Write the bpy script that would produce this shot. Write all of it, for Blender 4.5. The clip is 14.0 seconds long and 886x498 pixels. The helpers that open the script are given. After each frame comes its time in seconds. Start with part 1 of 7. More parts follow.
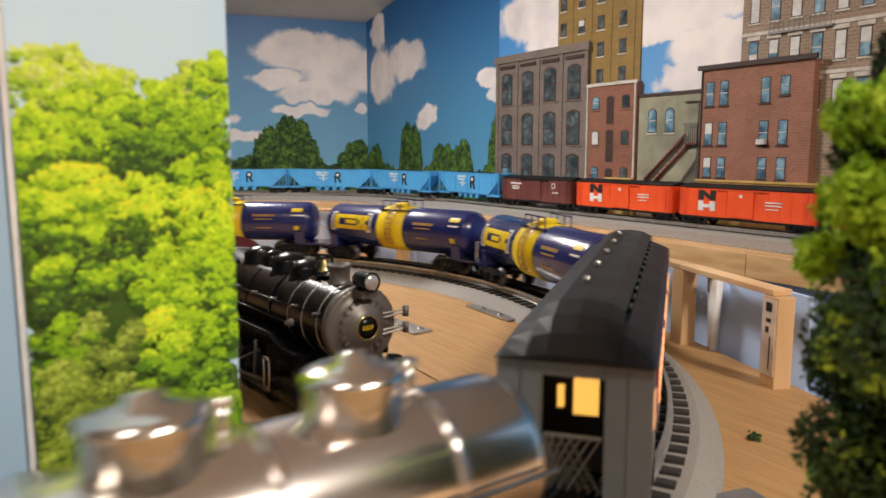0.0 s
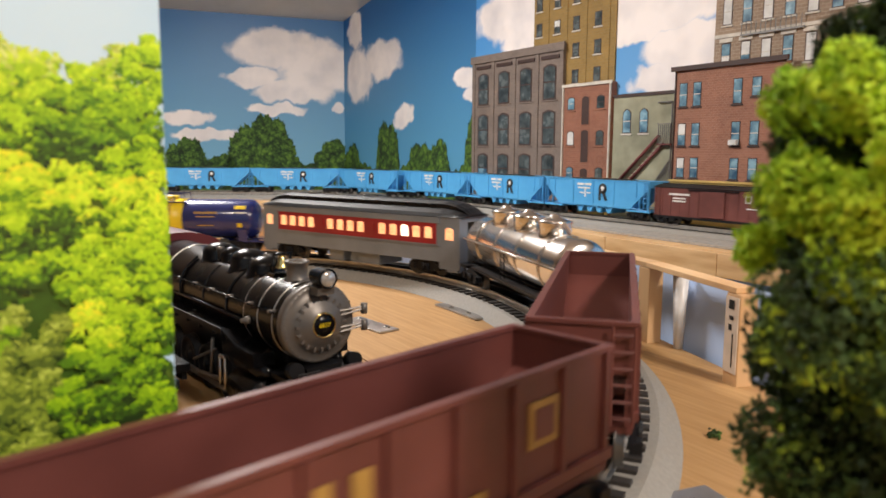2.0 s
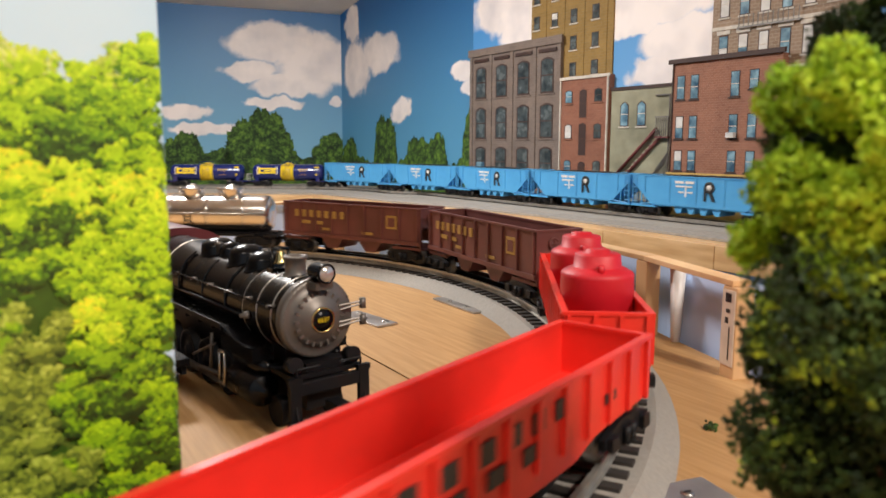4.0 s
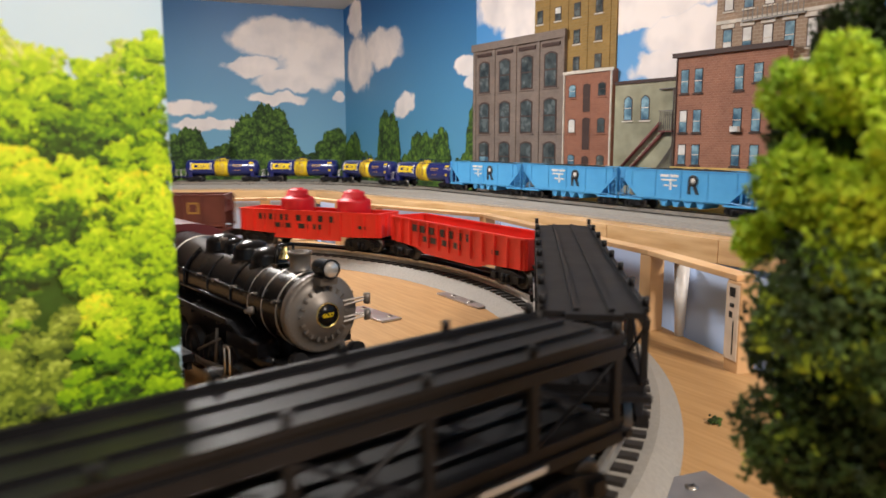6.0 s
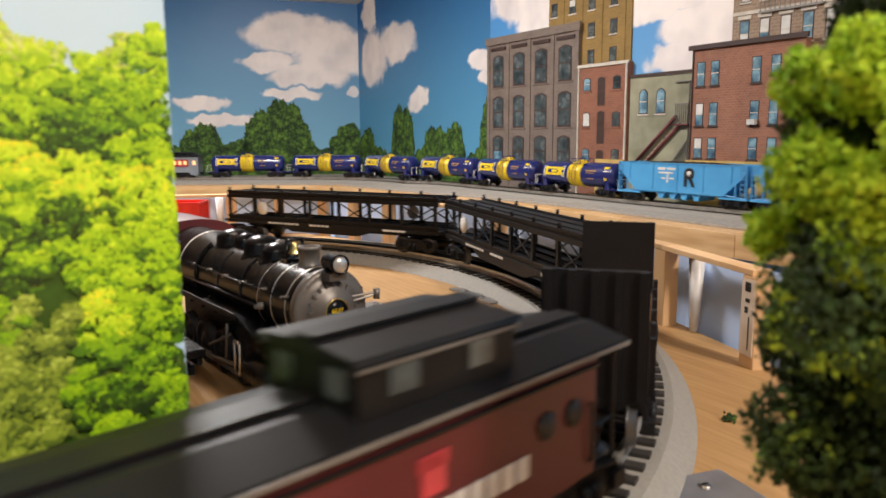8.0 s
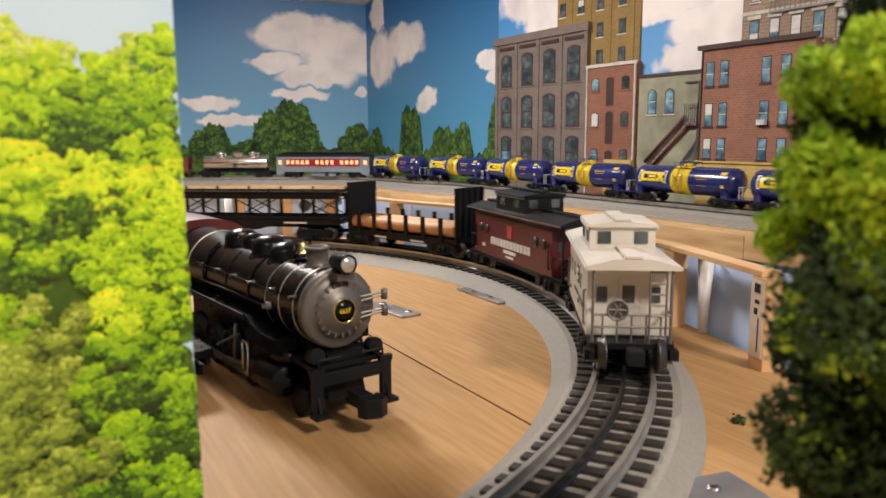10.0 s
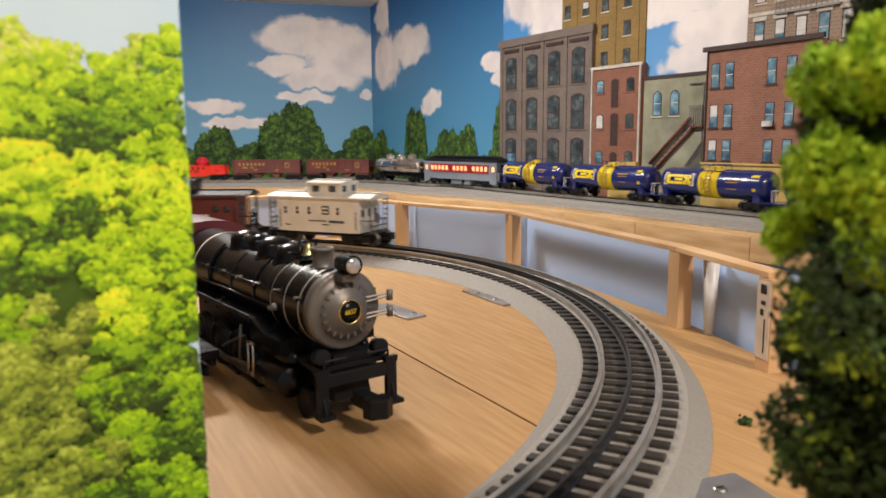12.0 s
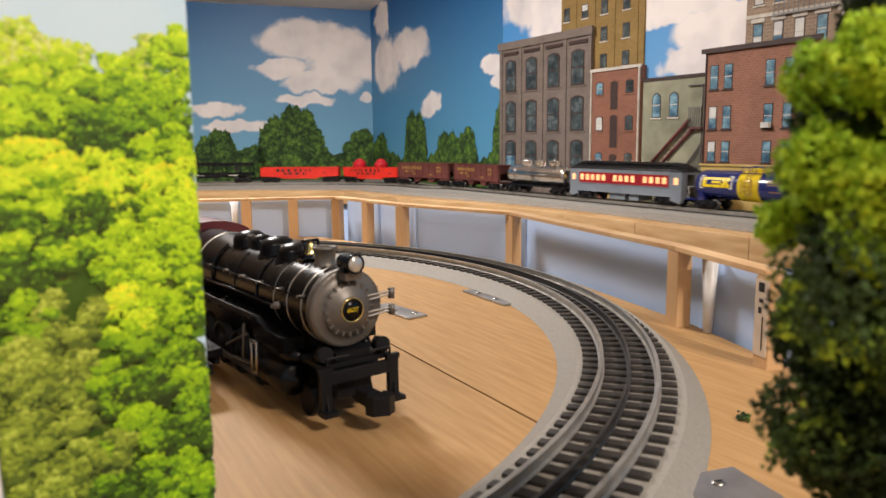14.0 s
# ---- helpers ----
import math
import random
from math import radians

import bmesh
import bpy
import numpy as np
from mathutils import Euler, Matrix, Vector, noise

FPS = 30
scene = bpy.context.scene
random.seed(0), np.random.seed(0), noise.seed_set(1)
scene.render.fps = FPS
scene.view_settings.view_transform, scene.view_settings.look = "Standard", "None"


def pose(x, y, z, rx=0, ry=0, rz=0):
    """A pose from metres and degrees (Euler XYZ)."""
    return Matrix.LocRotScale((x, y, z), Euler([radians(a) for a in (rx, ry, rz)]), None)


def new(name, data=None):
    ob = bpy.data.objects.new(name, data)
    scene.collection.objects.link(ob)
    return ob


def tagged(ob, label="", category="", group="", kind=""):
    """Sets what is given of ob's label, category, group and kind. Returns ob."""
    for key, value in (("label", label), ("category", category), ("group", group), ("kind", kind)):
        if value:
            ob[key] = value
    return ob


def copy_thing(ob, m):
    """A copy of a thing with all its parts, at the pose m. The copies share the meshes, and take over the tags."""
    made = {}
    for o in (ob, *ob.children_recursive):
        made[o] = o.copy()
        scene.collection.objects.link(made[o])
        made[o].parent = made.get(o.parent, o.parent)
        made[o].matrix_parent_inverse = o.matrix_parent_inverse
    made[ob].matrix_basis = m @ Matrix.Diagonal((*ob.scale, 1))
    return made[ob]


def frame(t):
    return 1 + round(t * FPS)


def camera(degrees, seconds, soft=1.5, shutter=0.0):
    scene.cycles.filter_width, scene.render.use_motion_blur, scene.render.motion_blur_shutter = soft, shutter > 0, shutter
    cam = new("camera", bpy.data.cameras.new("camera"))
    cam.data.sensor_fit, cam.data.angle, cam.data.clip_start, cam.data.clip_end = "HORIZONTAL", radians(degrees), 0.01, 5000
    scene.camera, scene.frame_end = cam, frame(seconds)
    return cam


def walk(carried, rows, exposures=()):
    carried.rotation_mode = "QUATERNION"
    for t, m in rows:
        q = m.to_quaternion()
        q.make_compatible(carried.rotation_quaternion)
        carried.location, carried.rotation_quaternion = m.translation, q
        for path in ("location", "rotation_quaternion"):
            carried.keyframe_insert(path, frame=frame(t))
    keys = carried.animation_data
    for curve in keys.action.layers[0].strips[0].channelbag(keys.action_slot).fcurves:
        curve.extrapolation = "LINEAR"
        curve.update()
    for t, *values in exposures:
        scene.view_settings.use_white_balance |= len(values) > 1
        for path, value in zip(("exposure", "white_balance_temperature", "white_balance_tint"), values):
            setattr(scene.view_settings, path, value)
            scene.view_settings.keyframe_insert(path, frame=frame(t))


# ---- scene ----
# ---------------------------------------------------------------- camera
cam = camera(62.5, 14.0, soft=1.5, shutter=0.5)
METRES, EYE, TILT, LEAN, TURN = 0.043, 0.152, -7.6, 0.0, 0.0
ROWS = [
    (0.0, 0.0, 0.0, 0.0, 0.0, 0.0, -0.0),
    (0.5, 0.1983, 0.0421, -0.023, -0.67, 0.36, -0.01),
    (1.0, 0.2136, 0.0613, -0.0319, -0.96, 0.64, -0.02),
    (1.5, 0.2311, 0.1174, -0.0376, -1.2, 0.49, -0.08),
    (2.0, 0.2643, 0.1309, -0.0574, -1.55, 0.07, -0.09),
    (2.5, 0.2714, 0.1339, -0.0452, -1.79, -0.33, -0.13),
    (3.0, 0.2579, 0.1249, -0.0445, -1.79, -0.37, -0.07),
    (5.5, 0.2848, 0.0605, -0.0349, -1.55, -0.75, 0.34),
    (6.0, 0.2614, 0.0712, -0.0357, -1.41, -0.86, 0.28),
    (6.5, 0.2882, 0.1174, -0.0505, -1.05, -0.94, 0.3),
    (7.0, 0.3317, 0.1605, -0.0501, -0.72, -1.08, 0.35),
    (7.5, 0.3525, 0.1756, -0.0491, -0.45, -1.2, 0.4),
    (8.0, 0.3263, 0.1587, -0.0369, -0.23, -1.25, 0.4),
    (10.5, 0.3247, 0.1821, -0.0373, 0.6, -1.21, 0.21),
    (11.0, 0.3078, 0.2101, -0.0408, 0.84, -1.15, 0.19),
    (11.5, 0.3444, 0.1937, -0.0544, 0.96, -1.05, 0.31),
    (12.0, 0.3205, 0.1716, -0.0558, 0.76, -1.03, 0.35),
    (12.5, 0.3321, 0.1359, -0.0625, 0.58, -1.01, 0.39),
    (13.0, 0.3178, 0.125, -0.0823, 0.42, -0.99, 0.44),
    (13.5, 0.3456, 0.0868, -0.1062, 0.32, -0.89, 0.52),
    (14.0, 0.3087, 0.0651, -0.1065, 0.76, -0.81, 0.49),
]
walk(cam, [(t, pose(0, 0, EYE, TILT, LEAN, TURN) @ pose(METRES * x, METRES * y, METRES * z, 90 + pitch, roll, yaw)) for t, x, y, z, yaw, pitch, roll in ROWS],
     exposures=[(0.0, -0.24), (0.3, -0.15), (0.8, 0.0), (8.2, 0.0), (10.3, -0.10), (14.0, -0.12)])
cam.data.dof.use_dof = True
cam.data.dof.focus_distance = 0.75
cam.data.dof.aperture_fstop = 18.0

# ---------------------------------------------------------------- light
world = bpy.data.worlds.new("world")
scene.world = world
world.use_nodes = True
world.node_tree.nodes["Background"].inputs[0].default_value = (1.0, 0.93, 0.85, 1)
world.node_tree.nodes["Background"].inputs[1].default_value = 0.03
LAMPS = [  # place, size, watts, colour: unseen lamps, added to light layout and backdrop
    ((0.75, -0.40, 1.00), 0.24, 26.0, (1.0, 0.88, 0.77)),
    ((-0.55, 1.35, 0.86), 0.26, 26.0, (1.0, 0.95, 0.91)),
    ((-0.35, -0.60, 1.30), 0.30, 9.0, (1.0, 0.88, 0.77)),
]
for place, size, watts, tint in LAMPS:
    lamp = new("added_lamp", bpy.data.lights.new("added_lamp", "AREA"))
    lamp.data.shape, lamp.data.size, lamp.data.energy, lamp.data.color = "DISK", size, watts, tint
    lamp.location = place


# ---------------------------------------------------------------- materials
def mat(name, col, rough=0.5, metal=0.0, col2=None, scale=60.0, bump=0.0, detail=4.0, spread=(0.35, 0.65), stretch=(1, 1, 1), glow=0.0, coat=0.0, rand=0.0, spec=0.5):
    m = bpy.data.materials.new(name)
    m.use_nodes = True
    nt = m.node_tree
    b = nt.nodes["Principled BSDF"]
    b.inputs["Roughness"].default_value = rough
    b.inputs["Metallic"].default_value = metal
    b.inputs["Coat Weight"].default_value = coat
    b.inputs["Base Color"].default_value = (*col, 1)
    b.inputs["Specular IOR Level"].default_value = spec
    if glow:
        b.inputs["Emission Color"].default_value = (*col, 1)
        b.inputs["Emission Strength"].default_value = glow
    if col2 is None:
        col2 = tuple(c * 0.78 for c in col)
    tc = nt.nodes.new("ShaderNodeTexCoord")
    mp = nt.nodes.new("ShaderNodeMapping")
    mp.inputs["Scale"].default_value = stretch
    nt.links.new(tc.outputs["Object"], mp.inputs["Vector"])
    nz = nt.nodes.new("ShaderNodeTexNoise")
    nz.inputs["Scale"].default_value, nz.inputs["Detail"].default_value = scale, detail
    nt.links.new(mp.outputs[0], nz.inputs["Vector"])
    rp = nt.nodes.new("ShaderNodeValToRGB")
    rp.color_ramp.elements[0].position, rp.color_ramp.elements[1].position = spread
    rp.color_ramp.elements[0].color, rp.color_ramp.elements[1].color = (*col2, 1), (*col, 1)
    nt.links.new(nz.outputs["Fac"], rp.inputs[0])
    out = rp.outputs[0]
    if rand:
        oi = nt.nodes.new("ShaderNodeObjectInfo")
        mr = nt.nodes.new("ShaderNodeMapRange")
        mr.inputs["To Min"].default_value, mr.inputs["To Max"].default_value = 1 - rand, 1 + rand
        nt.links.new(oi.outputs["Random"], mr.inputs["Value"])
        hs = nt.nodes.new("ShaderNodeHueSaturation")
        nt.links.new(mr.outputs[0], hs.inputs["Value"])
        nt.links.new(out, hs.inputs["Color"])
        out = hs.outputs[0]
    nt.links.new(out, b.inputs["Base Color"])
    mr2 = nt.nodes.new("ShaderNodeMapRange")
    mr2.inputs["To Min"].default_value, mr2.inputs["To Max"].default_value = max(0.02, rough - 0.08), min(1, rough + 0.1)
    nt.links.new(nz.outputs["Fac"], mr2.inputs["Value"])
    nt.links.new(mr2.outputs[0], b.inputs["Roughness"])
    if bump:
        fine = nt.nodes.new("ShaderNodeTexNoise")
        fine.inputs["Scale"].default_value, fine.inputs["Detail"].default_value = scale * 6, 3
        nt.links.new(mp.outputs[0], fine.inputs["Vector"])
        bp = nt.nodes.new("ShaderNodeBump")
        bp.inputs["Strength"].default_value, bp.inputs["Distance"].default_value = bump, 0.0008
        nt.links.new(fine.outputs["Fac"], bp.inputs["Height"])
        nt.links.new(bp.outputs[0], b.inputs["Normal"])
    return m


M_PINE = mat("pine", (0.445, 0.272, 0.120), 0.6, spec=0.3, col2=(0.355, 0.202, 0.080), scale=17, stretch=(1, 15, 15), detail=7, bump=0.15, rand=0.07)
M_PINE_LIGHT = mat("pine_batten", (0.72, 0.49, 0.27), 0.5, col2=(0.58, 0.35, 0.17), scale=22, stretch=(1, 1, 0.15), bump=0.15, rand=0.1)
M_FASCIA = mat("pine_fascia", (0.68, 0.44, 0.22), 0.5, col2=(0.50, 0.29, 0.12), scale=9, stretch=(1, 1, 7), bump=0.15)
M_BALLAST = mat("grey_roadbed", (0.31, 0.295, 0.265), 0.7, col2=(0.265, 0.25, 0.225), scale=420, bump=0.35, detail=6)
M_DECKGREY = mat("grey_felt", (0.36, 0.33, 0.29), 0.95, col2=(0.27, 0.25, 0.22), scale=120, bump=0.5)
M_TIE = mat("tie_plastic", (0.035, 0.030, 0.027), 0.6, rand=0.2)
M_RAIL = mat("rail_steel", (0.52, 0.50, 0.46), 0.36, 0.75, scale=90)
M_RAIL_DARK = mat("rail_black", (0.09, 0.085, 0.08), 0.35, 0.8)
M_WALLBLUE = mat("blue_wall_paint", (0.52, 0.67, 0.96), 0.55, col2=(0.49, 0.64, 0.94), scale=8)
M_WHITE = mat("white_plastic", (0.80, 0.80, 0.80), 0.35)
M_CEIL = mat("ceiling_paint", (0.74, 0.73, 0.72), 0.9, col2=(0.70, 0.69, 0.68), scale=20, bump=0.2)
M_ROOM = mat("room_wall_paint", (0.62, 0.56, 0.48), 0.9, scale=5)
M_CARPET = mat("carpet", (0.20, 0.17, 0.15), 0.95, scale=80)
M_BLACK = mat("black_enamel", (0.004, 0.004, 0.0045), 0.24, 0.0, col2=(0.004, 0.004, 0.005), scale=40, spec=0.22)
M_BLACKMATTE = mat("black_plastic", (0.008, 0.008, 0.010), 0.5, col2=(0.005, 0.005, 0.006), scale=40, spec=0.25)
M_GRAPHITE = mat("graphite_grey", (0.17, 0.152, 0.136), 0.42, 0.45, scale=50)
M_CHROME = mat("chrome", (0.80, 0.74, 0.71), 0.20, 1.0, col2=(0.72, 0.69, 0.64), scale=20)
M_STEEL = mat("brushed_steel", (0.55, 0.53, 0.50), 0.32, 1.0, scale=60)
M_WHEEL = mat("dark_wheel_steel", (0.10, 0.095, 0.09), 0.38, 0.7, scale=60)
M_BRASS = mat("brass", (0.75, 0.60, 0.25), 0.22, 1.0)
M_NAVY = mat("navy_gloss", (0.014, 0.022, 0.135), 0.22, 0.0, col2=(0.011, 0.018, 0.11), scale=25, coat=0.4)
M_YELLOW = mat("yellow_paint", (0.90, 0.66, 0.015), 0.35, scale=30)
M_SKYCAR = mat("light_blue_paint", (0.085, 0.37, 0.70), 0.4, col2=(0.07, 0.32, 0.64), scale=30)
M_ORANGE = mat("orange_red_paint", (0.86, 0.10, 0.022), 0.4, col2=(0.78, 0.085, 0.02), scale=30)
M_BROWN = mat("oxide_red_paint", (0.155, 0.046, 0.038), 0.5, col2=(0.105, 0.030, 0.025), scale=25)
M_TUSCAN = mat("tuscan_red_paint", (0.115, 0.018, 0.022), 0.4, scale=25)
M_REDGON = mat("bright_red_paint", (0.80, 0.035, 0.022), 0.38, scale=25)
M_CANIS = mat("red_canister_plastic", (0.60, 0.010, 0.024), 0.5, scale=25)
M_COACHGREY = mat("coach_grey_paint", (0.21, 0.24, 0.28), 0.45, scale=25)
M_MAROON = mat("maroon_band", (0.34, 0.012, 0.022), 0.4, scale=25)
M_ROOFBLACK = mat("roof_black", (0.008, 0.008, 0.009), 0.45, scale=40, bump=0.1, spec=0.28)
M_LITWIN = mat("lit_window", (1.0, 0.52, 0.24), 0.5, glow=1.0, scale=160, col2=(0.85, 0.24, 0.08))
M_LITDOOR = mat("amber_door_window", (1.0, 0.55, 0.10), 0.5, glow=1.2, scale=120, col2=(1.0, 0.46, 0.07))
M_LITWHITE = mat("bright_window", (1.0, 0.85, 0.62), 0.5, glow=2.6)
M_LETTER_W = mat("white_lettering", (0.78, 0.77, 0.74), 0.5)
M_LETTER_G = mat("gold_lettering", (0.42, 0.25, 0.06), 0.45)
M_LETTER_B = mat("black_lettering", (0.02, 0.02, 0.02), 0.5)
M_CREAM = mat("cream_paint", (0.70, 0.67, 0.61), 0.45, col2=(0.63, 0.60, 0.54), scale=35)
M_LOG = mat("peeled_log", (0.62, 0.34, 0.15), 0.55, col2=(0.45, 0.22, 0.09), scale=45, stretch=(0.15, 1, 1), bump=0.2)
M_COAL = mat("coal", (0.014, 0.014, 0.016), 0.4, scale=200, bump=1.0)
M_GLASS = mat("lens_glass", (0.75, 0.72, 0.68), 0.08, 0.6)
M_KRAFT = mat("price_label", (0.70, 0.58, 0.46), 0.7)
M_SCREW = mat("zinc_plate", (0.56, 0.55, 0.54), 0.35, 0.9, scale=60)


# ---------------------------------------------------------------- mesh helpers
def box(bm, x0, x1, y0, y1, z0, z1):
    v = [bm.verts.new(p) for p in ((x0, y0, z0), (x1, y0, z0), (x1, y1, z0), (x0, y1, z0), (x0, y0, z1), (x1, y0, z1), (x1, y1, z1), (x0, y1, z1))]
    for f in ((3, 2, 1, 0), (4, 5, 6, 7), (0, 1, 5, 4), (1, 2, 6, 5), (2, 3, 7, 6), (3, 0, 4, 7)):
        bm.faces.new([v[i] for i in f])
    return v


def rod(bm, a, b, r, seg=10, r2=None, cap=True):
    a, b = Vector(a), Vector(b)
    q = (b - a).to_track_quat("Z", "Y").to_matrix()
    r2 = r if r2 is None else r2
    rings = []
    for p, rr in ((a, r), (b, r2)):
        rings.append([bm.verts.new(p + q @ Vector((rr * math.cos(2 * math.pi * i / seg), rr * math.sin(2 * math.pi * i / seg), 0))) for i in range(seg)])
    for i in range(seg):
        f = bm.faces.new((rings[0][i], rings[0][(i + 1) % seg], rings[1][(i + 1) % seg], rings[1][i]))
        f.smooth = seg > 6
    if cap:
        bm.faces.new(rings[0][::-1])
        bm.faces.new(rings[1])


def lathe(bm, base, axis, profile, seg=24):
    """profile: (distance along axis, radius) pairs."""
    base, axis = Vector(base), Vector(axis).normalized()
    q = axis.to_track_quat("Z", "Y").to_matrix()
    rings = []
    for d, r in profile:
        rings.append([bm.verts.new(base + axis * d + q @ Vector((r * math.cos(2 * math.pi * i / seg), r * math.sin(2 * math.pi * i / seg), 0))) for i in range(seg)])
    for k in range(len(rings) - 1):
        for i in range(seg):
            f = bm.faces.new((rings[k][i], rings[k][(i + 1) % seg], rings[k + 1][(i + 1) % seg], rings[k + 1][i]))
            f.smooth = True
    if profile[0][1] > 1e-6:
        bm.faces.new(rings[0][::-1])
    if profile[-1][1] > 1e-6:
        bm.faces.new(rings[-1])


def prism(bm, outline, x0, x1, axis="x"):
    """An outline of (u, v) swept from x0 to x1. axis x: (y, z); y: (x, z); z: (x, y)."""
    def at(u, v, w):
        return {"x": (w, u, v), "y": (u, w, v), "z": (u, v, w)}[axis]
    a = [bm.verts.new(at(u, v, x0)) for u, v in outline]
    b = [bm.verts.new(at(u, v, x1)) for u, v in outline]
    n = len(outline)
    bm.faces.new(a[::-1])
    bm.faces.new(b)
    for i in range(n):
        bm.faces.new((a[i], a[(i + 1) % n], b[(i + 1) % n], b[i]))


def finish(bm, name, material, bevel=0.0):
    if bevel:
        bmesh.ops.bevel(bm, geom=[e for e in bm.edges], offset=bevel, segments=2, affect="EDGES", profile=0.6)
    bmesh.ops.recalc_face_normals(bm, faces=bm.faces[:])
    me = bpy.data.meshes.new(name)
    bm.to_mesh(me)
    bm.free()
    me.materials.append(material)
    return me


def part(name, bm, material, parent=None, label="", bevel=0.0, at=None):
    ob = new(name, finish(bm, name, material, bevel))
    if parent is not None:
        ob.parent = parent
    if at is not None:
        ob.matrix_basis = at
    if label:
        tagged(ob, label)
    return ob


def bx(name, x0, x1, y0, y1, z0, z1, material, parent=None, label="", bevel=0.0):
    bm = bmesh.new()
    box(bm, min(x0, x1), max(x0, x1), min(y0, y1), max(y0, y1), min(z0, z1), max(z0, z1))
    return part(name, bm, material, parent, label, bevel)


def share(name, ob, parent, m):
    """Another object on the same mesh."""
    o = new(name, ob.data)
    o.parent = parent
    o.matrix_basis = m
    return o


def structure(ob, label="", category=""):
    return tagged(ob, label, category, kind="structure")


# ---------------------------------------------------------------- the way of the train
CX, CY, RL = -0.3296, 0.518, 0.457
Z_LOW, Z_UP = 0.018, 0.022
DEG_S = 34.5
PHI_OUT = 96.0
UY, UR, UA, UX = 2.349, 0.433, radians(64.2), -0.454
UB, UR2 = radians(58.3), 1.01  # a slight bend back after the curve
U_START = 2.493  # metres along the train's way from angle 0 to the far curve


def far_way(d):
    if d < 0:
        return UX + d, UY, 0.0
    if d < UR * UA:
        return UX + UR * math.sin(d / UR), UY - UR * (1 - math.cos(d / UR)), -d / UR
    e = d - UR * UA
    x, y = UX + UR * math.sin(UA), UY - UR * (1 - math.cos(UA))
    f = min(e, UR2 * (UA - UB))
    b = UA - f / UR2
    x += UR2 * (math.cos(b) - math.cos(UA))
    y += UR2 * (math.sin(b) - math.sin(UA))
    e -= f
    return x + e * math.cos(b), y - e * math.sin(b), -b


def bez(p0, p1, p2, p3, u):
    return tuple((1 - u) ** 3 * a + 3 * u * (1 - u) ** 2 * b + 3 * u * u * (1 - u) * c + u ** 3 * d for a, b, c, d in zip(p0, p1, p2, p3))


S_OUT = RL * radians(PHI_OUT)
S_BACK = U_START - 0.42
A_OUT = (CX + RL * math.cos(radians(PHI_OUT)), CY + RL * math.sin(radians(PHI_OUT)))
H_OUT = (-math.sin(radians(PHI_OUT)), math.cos(radians(PHI_OUT)))


def way(s):
    """The point of the track's middle s metres along, x, y, z."""
    lo = -RL * math.pi / 2
    if s < lo:
        return CX + (s - lo), CY - RL, Z_LOW
    if s < S_OUT:
        return CX + RL * math.cos(s / RL), CY + RL * math.sin(s / RL), Z_LOW
    if s < S_BACK:
        w, span = (s - S_OUT) / (S_BACK - S_OUT), S_BACK - S_OUT
        a, b = span / 2.85, span / 3.0
        u = a * (w ** 3 - 2 * w ** 2 + w) + 3 * w ** 2 - 2 * w ** 3 + b * (w ** 3 - w ** 2)
        k = UX - 0.42
        x, y = bez(A_OUT, (A_OUT[0] + 0.95 * H_OUT[0], A_OUT[1] + 0.95 * H_OUT[1]), (k - 1.0, UY), (k, UY), u)
        return x, y, Z_LOW + (Z_UP - Z_LOW) * u
    x, y, _ = far_way(s - U_START)
    return x, y, Z_UP


# ---------------------------------------------------------------- table, deck and room
def ngon(name, outline, z0, z1, material, parent=None, bevel=0.0):
    bm = bmesh.new()
    prism(bm, outline, z0, z1, "z")
    return part(name, bm, material, parent, bevel=bevel)


FENCE = [(0.245, 0.33), (0.217, 0.462), (0.192, 0.572), (0.085, 0.860), (-0.055, 0.990), (-0.110, 1.060), (-0.165, 1.130), (-0.232, 1.120), (-0.300, 1.105), (-0.42, 1.09)]
table = structure(ngon("table_top", [(-3.2, -0.7), (1.0, -0.7), (1.0, 0.20)] + [(x + 0.012, y + 0.006) for x, y in FENCE] + [(-3.2, 1.10)], -0.03, -0.006, M_FASCIA), "pine board table top under the near loop of track", "table")


def planks():
    """Boards of the near table; their edges run obliquely under the loop."""
    d = Vector((0.506, -0.862, 0)).normalized()
    n = Vector((-d.y, d.x, 0))
    o = Vector((0.035, 0.407, 0))
    rz = math.degrees(math.atan2(d.y, d.x))
    for i, (a, b) in enumerate(((-0.62, -0.3116), (-0.3100, -0.0008), (0.0008, 0.37))):
        outline = [(-0.95, a), (0.62, a), (0.62, b), (-0.95, b)]
        # clipped to the table's outline by the fence line on the far side
        bm = bmesh.new()
        prism(bm, outline, -0.0055, 0.0, "z")
        m = pose(o.x, o.y, 0, 0, 0, rz)
        for k in range(1, len(FENCE) - 1):
            p, q = Vector((*FENCE[k], 0)), Vector((*FENCE[k + 1], 0))
            side = Vector((-(q - p).y, (q - p).x, 0)).normalized()
            if k in (1, 2, 3, 4, 5):
                inv = m.inverted()
                pc, no = inv @ (p - side * 0.012), inv.to_3x3() @ -side
                bmesh.ops.bisect_plane(bm, geom=bm.verts[:] + bm.edges[:] + bm.faces[:], plane_co=pc, plane_no=no, clear_outer=True)
        ob = part("plank", bm, M_PINE, table)
        ob.matrix_basis = m


planks()

